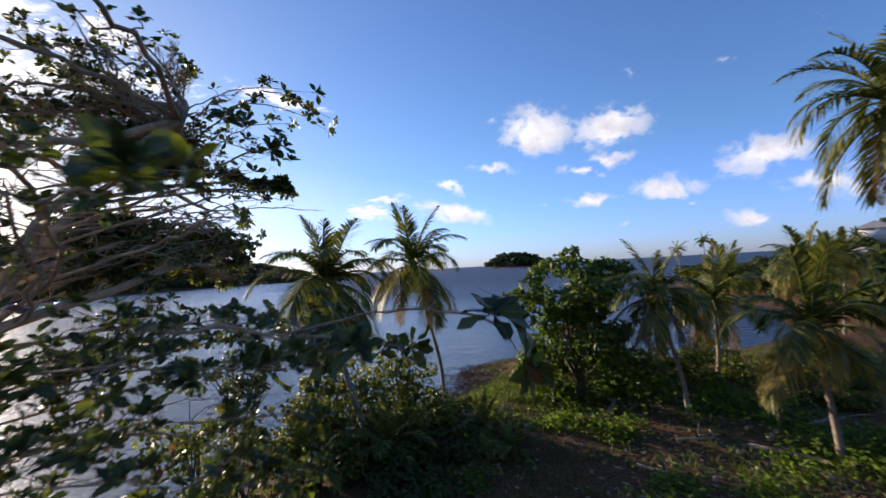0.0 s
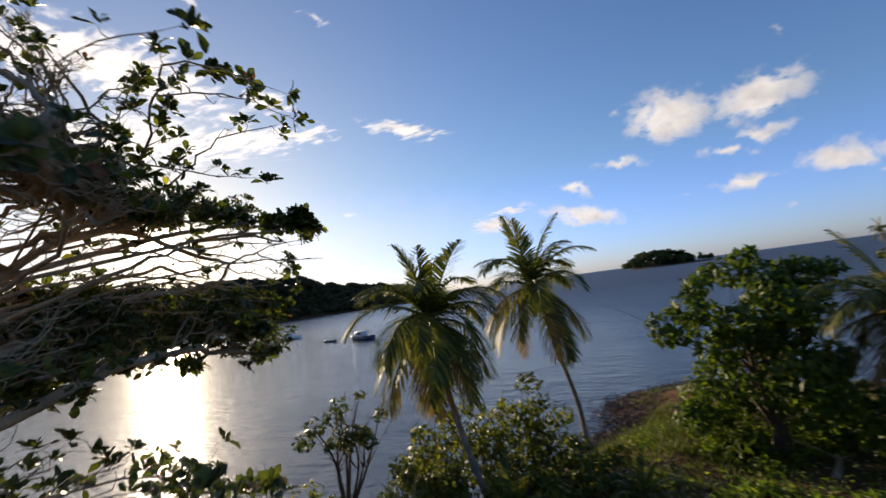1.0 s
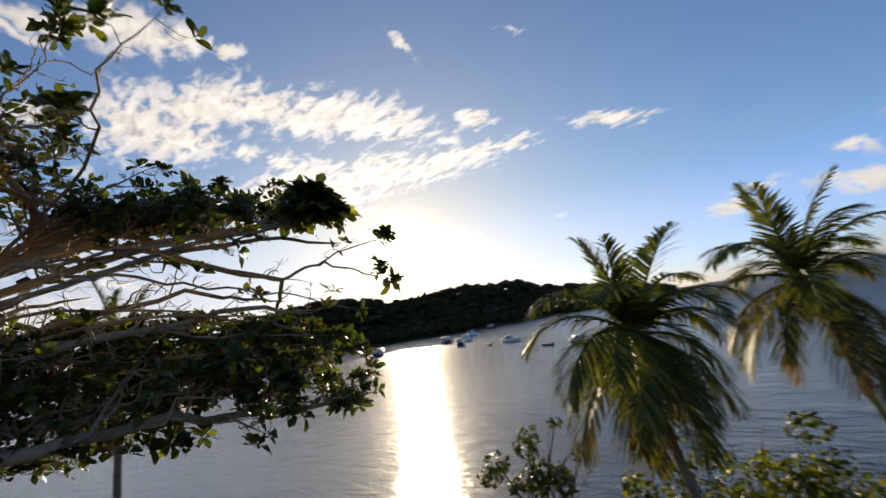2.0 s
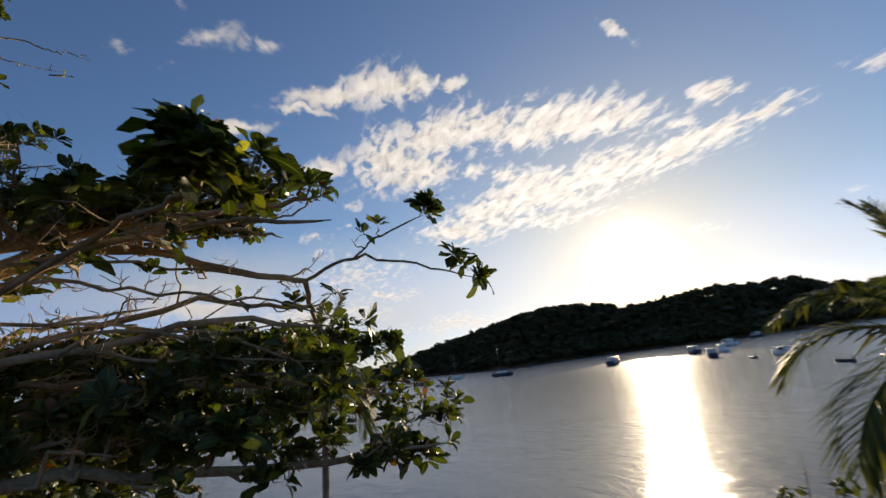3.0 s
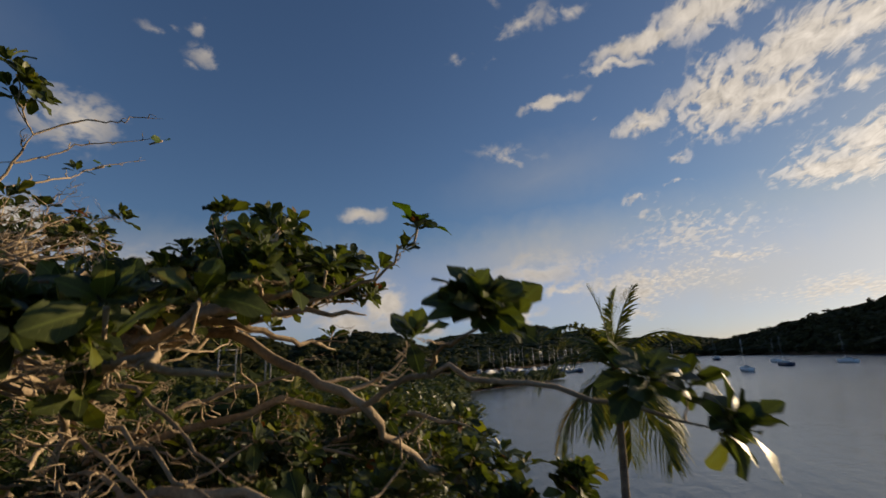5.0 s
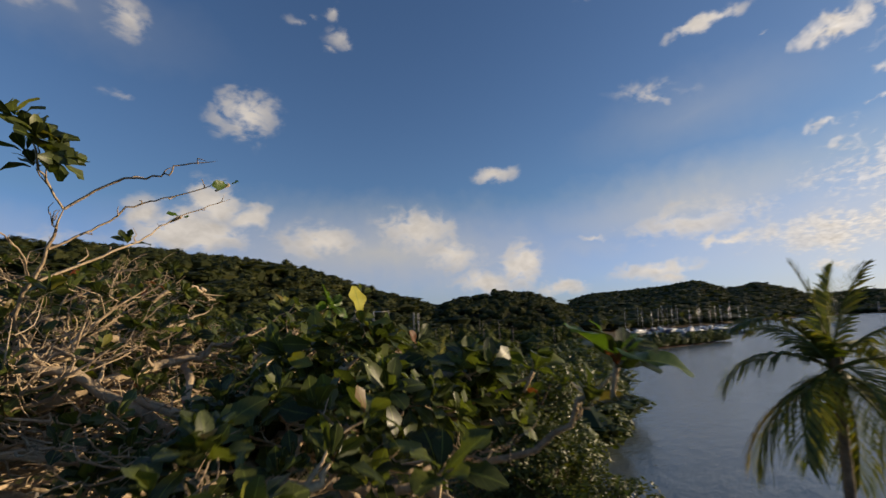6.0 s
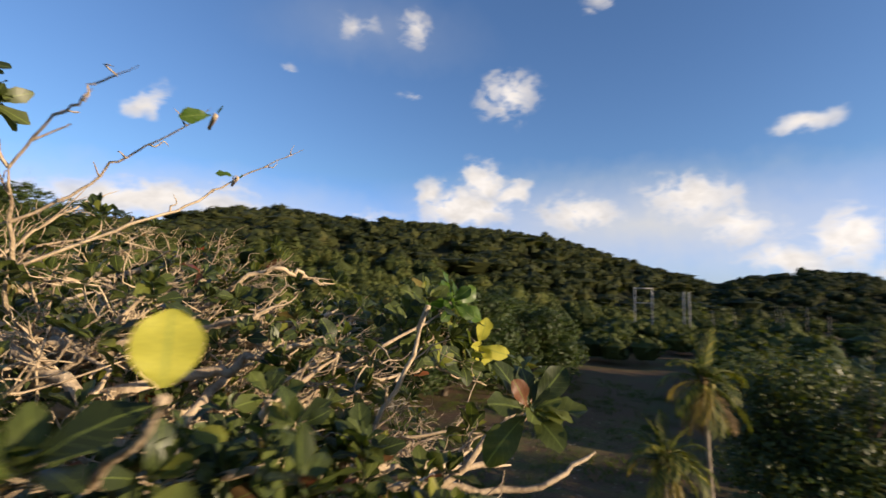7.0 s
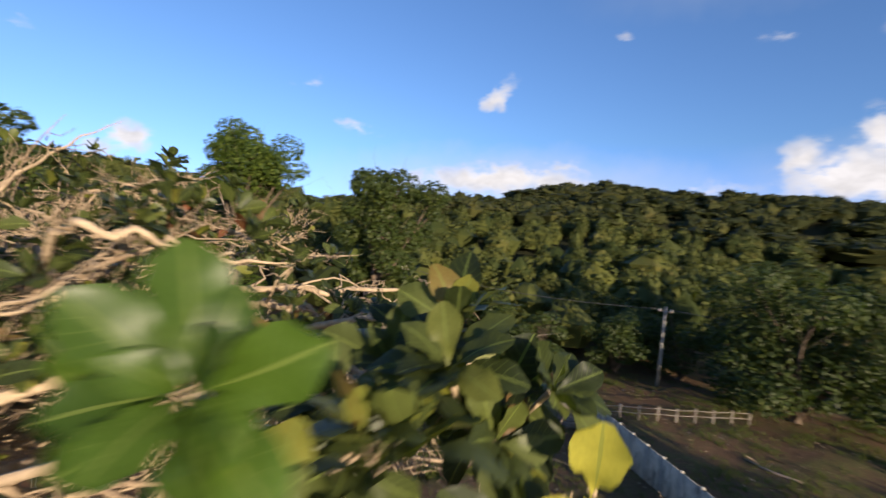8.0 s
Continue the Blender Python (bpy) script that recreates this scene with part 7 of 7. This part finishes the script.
# ---- meadow, walls and posts ----
def panel_wall(name, a, b, tall, label, boards=False):
    a, b = np.array(a, float), np.array(b, float)
    n = max(3, int(np.linalg.norm(b - a) / 1.5))
    ang = math.degrees(math.atan2(b[1] - a[1], b[0] - a[0]))
    z = min(ground_at(*a), ground_at(*b)) - 0.3
    w = thing(name, (a[0], a[1], z), label, "wall", "", "structure")
    step = np.linalg.norm(b - a) / n
    d = (b - a) / np.linalg.norm(b - a)
    shared = box(Geo(), (step - 0.03, 0.10, tall), (0, 0, 0), 0, 0.02).mesh("panel", M_WALL) if not boards else None
    plank = box(Geo(), (step * 2 - 0.02, 0.05, 0.21), (0, 0, 0), 0, 0.015).mesh("board", M_BOARD) if boards else None
    post = box(Geo(), (0.14, 0.16, tall + 0.1), (0, 0, 0), 0, 0.02).mesh("post", M_CONCRETE if not boards else M_BOARD)
    for k in range(n + 1):
        q = d * step * k
        if not boards or k % 2 == 0:
            part("post", post, None, w).matrix_local = pose(q[0], q[1], 0, 0, 0, ang)
        if k == n:
            break
        c = d * step * (k + 0.5)
        if not boards:
            part("panel", shared, None, w).matrix_local = pose(c[0], c[1], 0, 0, 0, ang)
        elif k % 2 == 0 and k + 1 < n:
            c = d * step * (k + 1) + np.array((-d[1], d[0])) * -0.1
            for j in range(int(tall / 0.23)):
                part("board", plank, None, w).matrix_local = pose(c[0], c[1], 0.1 + j * 0.23, 0, 0, ang)


panel_wall("wall_west", (-7.0, -26.9), (-15.6, -10.6), 2.4, "pale weathered panel wall beside the meadow")
panel_wall("wall_north", (-6.5, -26.2), (16.5, -16.2), 2.1, "weathered grey board wall behind the tree", True)


def fence(a, b, n):
    z = ground_at(*a)
    t = thing("fence", (a[0], a[1], z), "low pale post-and-rail fence along the track", "fence")
    d = np.array(b) - np.array(a)
    for k in range(n + 1):
        x, y = a[0] + d[0] * k / n, a[1] + d[1] * k / n
        part("post", box(Geo(), (0.13, 0.13, 1.35), (x - a[0], y - a[1], ground_at(x, y) - z - 0.15), 20, 0.02), M_BOARD, t)
        if k:
            x0, y0 = a[0] + d[0] * (k - 1) / n, a[1] + d[1] * (k - 1) / n
            for h in (0.55, 1.0):
                part("rail", tube(Geo(), [(x0 - a[0], y0 - a[1], ground_at(x0, y0) - z + h), (x - a[0], y - a[1], ground_at(x, y) - z + h)], (0.03, 0.03), 5), M_BOARD, t)


fence((-5.0, -28.6), (-19.6, -36.4), 10)


def utility_pole(x, y, tall, label):
    z = ground_at(x, y)
    t = thing("utility_pole", (x, y, z), label, "pole")
    part("shaft", tube(Geo(), [(0, 0, -0.2), (0, 0, tall * 0.5), (0, 0, tall)], (0.15, 0.12, 0.09), 9), M_CONCRETE, t)
    part("crossarm", box(Geo(), (1.5, 0.1, 0.12), (0, 0, tall - 0.55), 15, 0.02), M_BOARD, t)
    for sx in (-0.6, 0, 0.6):
        part("insulator", tube(Geo(), [(sx, sx * 0.27, tall - 0.43), (sx, sx * 0.27, tall - 0.25)], (0.05, 0.03), 6), M_WHITE, t)
    return np.array((x, y, z + tall - 0.25))


def wire(a, b, sag, label):
    f = np.linspace(0, 1, 16)[:, None]
    line = a + (b - a) * f - np.array((0, 0, 1)) * sag * 4 * f * (1 - f)
    ob = part("cable", tube(Geo(), line - a, (0.03, 0.03), 4), M_WIRE)
    ob.location = a
    tagged(ob, label, "cable")


p1 = utility_pole(-13.2, -44.2, 8.4, "slim grey utility pole at the forest edge")
p2 = utility_pole(20.0, -50.0, 8.6, "grey utility pole half hidden by trees")
p3 = utility_pole(-52.0, -60.0, 8.6, "grey utility pole beyond the meadow")
wire(p1, p2, 0.9, "dark sagging cable between two poles")
wire(p1, p3, 0.9, "dark sagging cable above the meadow")


def concrete_frame():
    x, y = -100.3, -91.8
    z = ground_at(x, y)
    t = thing("concrete_frame", (x, y, z), "bare pale concrete frame of an unfinished building", "building")
    for px, py, h in ((-1.6, 1.5, 17.0), (1.6, -1.6, 17.0), (-7.2, 6.9, 16.0), (-8.2, 7.8, 16.0)):
        part("column", box(Geo(), (0.34, 0.34, h - z + 0.5), (px, py, -0.5), 46, 0.04), M_CONCRETE, t)
    for h in (16.7, 12.6):
        part("beam", tube(Geo(), [(-1.6, 1.5, h - z), (1.6, -1.6, h - z)], (0.16, 0.16), 4), M_CONCRETE, t)


concrete_frame()
rng = np.random.default_rng(8)
for k in range(9):
    az, r = 112 + 2.2 * k + rng.normal(0, 1.1), rng.uniform(150, 230)
    x, y = MID[0] - r * math.sin(radians(az)), MID[1] + r * math.cos(radians(az))
    z = ground_at(x, y)
    t = tagged(part("mooring_pole", tube(Geo(), [(0, 0, -0.4), (0, 0, rng.uniform(9.5, 13.5) - z)], (0.11, 0.07), 7), M_BOARD), "tall grey pole standing among the mangroves", "pole", "poles among mangroves")
    t.location = (x, y, z)


def house(x, y, turn, wide, deep, tall, label):
    z = ground_at(x, y)
    t = thing("house", (x, y, z), label, "house")
    t.rotation_euler = (0, 0, radians(turn))
    part("wall", box(Geo(), (wide, deep, tall + 0.6), (0, 0, -0.6), 0, 0.05), M_WHITE, t)
    g = Geo().add([(-wide * 0.56, -deep * 0.6, tall), (wide * 0.56, -deep * 0.6, tall), (wide * 0.56, deep * 0.6, tall), (-wide * 0.56, deep * 0.6, tall), (-wide * 0.4, 0, tall + deep * 0.26), (wide * 0.4, 0, tall + deep * 0.26)],
                  [(0, 1, 5, 4), (2, 3, 4, 5), (3, 2, 1, 0)], [(1, 2, 5), (3, 0, 4)])
    part("roof", g, M_ROOF, t, "", "", False)
    for k in range(4):
        part("window", box(Geo(), (wide * 0.12, 0.08, tall * 0.4), (wide * (-0.36 + 0.24 * k), -deep * 0.5 - 0.02, tall * 0.35), 0, 0.01), M_DARK_GLASS, t)


house(118, 123, 45, 12, 8, 3.4, "white house with a pale roof above the shore")
house(128, 118, 40, 11, 7, 3.2, "white house among trees on the coast")
house(98, 104, 30, 12, 8, 3.0, "low house with a grey tin roof by the cove")


# ---- small things on the ground ----
def log(a, b, r, label, forks=2, seed=0):
    rng = np.random.default_rng(seed)
    a, b = np.array(a, float), np.array(b, float)
    za, zb = ground_at(*a) + r * 0.6, ground_at(*b) + r * 0.6
    m = (a + b) / 2 + rng.normal(0, 0.25, 2)
    g = tube(Geo(), smooth_line([(0, 0, 0), (m[0] - a[0], m[1] - a[1], (za + zb) / 2 - za + 0.05), (b[0] - a[0], b[1] - a[1], zb - za)], 6), (r, r * 0.8, r * 0.35), 8)
    t = tagged(part("driftwood_log", g, M_DRIFT), label, "log")
    t.location = (a[0], a[1], za)
    for k in range(forks):
        f = rng.uniform(0.4, 0.9)
        p = np.array(((b - a)[0] * f, (b - a)[1] * f, (zb - za) * f))
        e = p + rng.normal(0, 0.6, 3) * (1, 1, 0.3) + (0, 0, 0.35)
        part("branch", tube(Geo(), smooth_line([p, (p + e) / 2 + (0, 0, 0.08), e], 4), (r * 0.4, r * 0.12), 6), M_DRIFT, t)


log((13.2, 20.6), (15.4, 16.8), 0.13, "weathered driftwood log on the dark soil", 3, 1)
log((9.0, 26.2), (10.2, 28.8), 0.16, "bleached fallen trunk under the trees", 3, 2)
log((10.4, 21.5), (12.6, 22.6), 0.09, "grey fallen branch on the ground", 2, 3)
log((17.0, 22.5), (20.5, 23.4), 0.11, "long fallen palm trunk on the ground", 1, 4)
log((7.5, 19.0), (9.2, 18.0), 0.08, "short weathered branch in the grass", 2, 5)
log((-20, -26), (-17.5, -28.5), 0.10, "fallen branch on the meadow", 2, 6)


def fallen_frond(x, y, turn, length):
    z = ground_at(x, y)
    t = thing("fallen_frond", (x, y, z + 0.06), "dry brown palm frond lying on the soil", "frond", "fallen fronds")
    n = 18
    s = np.linspace(0, 1, n)
    line = np.stack([0.12 * length * np.sin(s * 2.2), s * length, 0.10 * np.sin(s * 3.1)], 1)
    part("rib", tube(Geo(), line, (0.04, 0.025, 0.008), 5), M_PALM_DRY, t)
    rng = np.random.default_rng(int(turn))
    u = np.repeat(np.linspace(0.12, 0.98, 34), 2)
    side = np.tile((-1.0, 1.0), 34)
    p = np.stack([np.interp(u, s, line[:, k]) for k in range(3)], 1)
    ln = 0.5 * np.sin(np.pi * (0.12 + 0.84 * u)) * rng.uniform(0.6, 1.1, len(u))
    d = np.stack([side * 0.8, 0.6 + 0.3 * u, rng.normal(0, 0.12, len(u))], 1)
    w = np.stack([u * 0, u * 0 + 0.03, u * 0], 1)
    e = p + d * ln[:, None]
    m = p + d * (ln * 0.5)[:, None] + (0, 0, 0.05)
    v = np.stack([p - w, p + w, m + w, m - w, e], 1).reshape(-1, 3)
    k = np.arange(len(u))[:, None] * 5
    part("fringe", Geo().add(v, k + np.array([[0, 1, 2, 3]]), k + np.array([[3, 2, 4]])), M_PALM_DRY, t, "", "stuff", False)
    t.rotation_euler = (0, 0, radians(turn))


for fx, fy, fa, fl in ((12.0, 19.2, 40, 2.6), (16.6, 20.8, 115, 2.8), (8.8, 21.4, 200, 2.2), (18.4, 17.6, 300, 2.6), (13.4, 24.0, 75, 2.4), (6.6, 17.4, 160, 2.0), (20.4, 20.2, 20, 2.6), (10.6, 17.0, 250, 2.3)):
    fallen_frond(fx, fy, fa, fl)


def fallen_coconut(x, y, seed):
    u, w = np.meshgrid(np.linspace(0, np.pi, 8), np.linspace(0, 2 * np.pi, 11)[:-1], indexing="ij")
    r = 0.12 * (1 + 0.08 * np.cos(3 * w + seed))
    v = np.stack([r * np.sin(u) * np.cos(w), -0.16 * np.cos(u), r * np.sin(u) * np.sin(w)], -1).reshape(-1, 3)
    q = [(i * 10 + j, i * 10 + (j + 1) % 10, (i + 1) * 10 + (j + 1) % 10, (i + 1) * 10 + j) for i in range(7) for j in range(10)]
    ob = tagged(part("fallen_coconut", Geo().add(v, q), M_DRIFT), "weathered fallen coconut lying on the soil", "coconut", "fallen coconuts")
    ob.location = (x, y, ground_at(x, y) + 0.09)
    ob.rotation_euler = (0, 0, seed * 1.3)


rng = np.random.default_rng(47)
for k in range(16):
    fallen_coconut(14.5 + rng.normal(0, 3.4), 19.5 + rng.normal(0, 2.8), k)


def seaweed_wrack():
    """Reddish brown weed washed up in a band at the water's edge."""
    rng = np.random.default_rng(14)
    n = 9000
    f = rng.uniform(0, 1, n)
    x = np.interp(f, (0, 0.3, 0.6, 1), (0.2, 2.8, 2.4, 9.0)) + rng.normal(0, 1.1, n)
    y = np.interp(f, (0, 0.3, 0.6, 1), (34.4, 37.6, 43.0, 47.6)) + rng.normal(0, 1.1, n)
    keep = waves(x, y, 0.9, 5) > rng.uniform(-0.9, 0.9, n)
    x, y = x[keep], y[keep]
    at = np.stack([x, y, np.maximum(height(x, y), -0.02) + rng.uniform(0.01, 0.10, len(x))], 1)
    nrm = facing(rng, len(x)) * 0.5 + np.array((0, 0, 1.0))
    g = leaf_quads(Geo(), at, nrm / np.linalg.norm(nrm, axis=1)[:, None], np.full(len(x), 0.14), rng, 2.6)
    tagged(part("seaweed", g, M_WRACK, None, "", "", False), "dark reddish brown seaweed washed up on the shore", "seaweed", "", "stuff")


seaweed_wrack()


def grass():
    rng = np.random.default_rng(3)
    n = 95000
    near = rng.uniform(size=n) < 0.4
    x = np.where(near, rng.uniform(-9, 34, n), rng.uniform(-52, 8, n))
    y = np.where(near, rng.uniform(9, 46, n), rng.uniform(-48, -6, n))
    dense = waves(x, y, 2.3, 4) + 0.7 * waves(x, y, 0.8, 1) + 1.2 * np.exp(-(((x - 3) / 4) ** 2 + ((y - 33) / 5) ** 2))
    keep = (dense > rng.uniform(-0.2, 1.5, n)) & (inland(x, y) > 1.2)
    x, y = x[keep], y[keep]
    z = height(x, y)
    m = len(x)
    tall = rng.uniform(0.12, 0.46, m) * (1 + 0.9 * np.exp(-(((x - 3) / 4) ** 2 + ((y - 33) / 5) ** 2)))
    a = rng.uniform(0, 6.28, m)
    g = Geo()
    for k in range(3):
        b = a + k * 2.1
        d = np.stack([np.cos(b), np.sin(b), b * 0], 1)
        w = np.stack([-np.sin(b), np.cos(b), b * 0], 1) * 0.022
        p = np.stack([x, y, z - 0.03], 1) + d * 0.05
        h = tall * rng.uniform(0.7, 1.2, m)
        mid = p + d * (h * 0.25)[:, None] + np.array((0, 0, 1)) * (h * 0.65)[:, None]
        tip = p + d * (h * 0.7)[:, None] + np.array((0, 0, 1)) * h[:, None]
        v = np.stack([p - w, p + w, mid + w * 0.7, mid - w * 0.7, tip], 1).reshape(-1, 3)
        i = np.arange(m)[:, None] * 5
        g.add(v, i + np.array([[0, 1, 2, 3]]), i + np.array([[3, 2, 4]]))
    tagged(part("grass", g, M_GRASS, None, "", "", False), "patchy green and straw-coloured grass on the ground", "grass", "", "stuff")


grass()


def ground_cover():
    """Small leafy weeds in patches on the dark soil."""
    rng = np.random.default_rng(23)
    g = Geo()
    n = 6400
    x, y = rng.uniform(0, 30, n), rng.uniform(9, 32, n)
    keep = (waves(x, y, 1.9, 7) + 0.6 * waves(x, y, 5.0, 3) > rng.uniform(0.1, 1.0, n)) & (inland(x, y) > 2)
    x, y = x[keep], y[keep]
    z = height(x, y)
    for px, py, pz in zip(x, y, z):
        k = int(rng.integers(16, 54))
        s = rng.uniform(0.15, 0.75)
        at = np.stack([px + rng.normal(0, s, k), py + rng.normal(0, s, k), pz + np.abs(rng.normal(0, s * 0.7, k)) + 0.03], 1)
        nrm = facing(rng, k) * 0.6 + np.array((0, 0, 0.8))
        leaf_quads(g, at, nrm / np.linalg.norm(nrm, axis=1)[:, None], np.full(k, 0.15), rng, 1.8)
    tagged(part("ground_cover", g, M_WEED, None, "", "", False), "low bright green weeds in patches on the soil", "weeds", "", "stuff")


def leaf_litter():
    """Fallen leaves, husks and bits of wood lying on the soil."""
    rng = np.random.default_rng(29)
    n = 34000
    a = rng.uniform(size=n) < 0.8
    x, y = np.where(a, rng.uniform(0, 34, n), rng.uniform(-40, 14, n)), np.where(a, rng.uniform(9, 34, n), rng.uniform(-44, -8, n))
    keep = (waves(x, y, 3.3, 2) > rng.uniform(-1.0, 0.8, n)) & (inland(x, y) > 1.5)
    x, y = x[keep], y[keep]
    at = np.stack([x, y, height(x, y) + 0.03], 1)
    nrm = facing(rng, len(x)) * 0.35 + np.array((0, 0, 1.0))
    g = leaf_quads(Geo(), at, nrm / np.linalg.norm(nrm, axis=1)[:, None], rng.uniform(0.08, 0.22, len(x)), rng, 2.1)
    tagged(part("leaf_litter", g, M_LITTER, None, "", "", False), "dry brown fallen leaves scattered on the soil", "leaves", "", "stuff")


ground_cover()
leaf_litter()
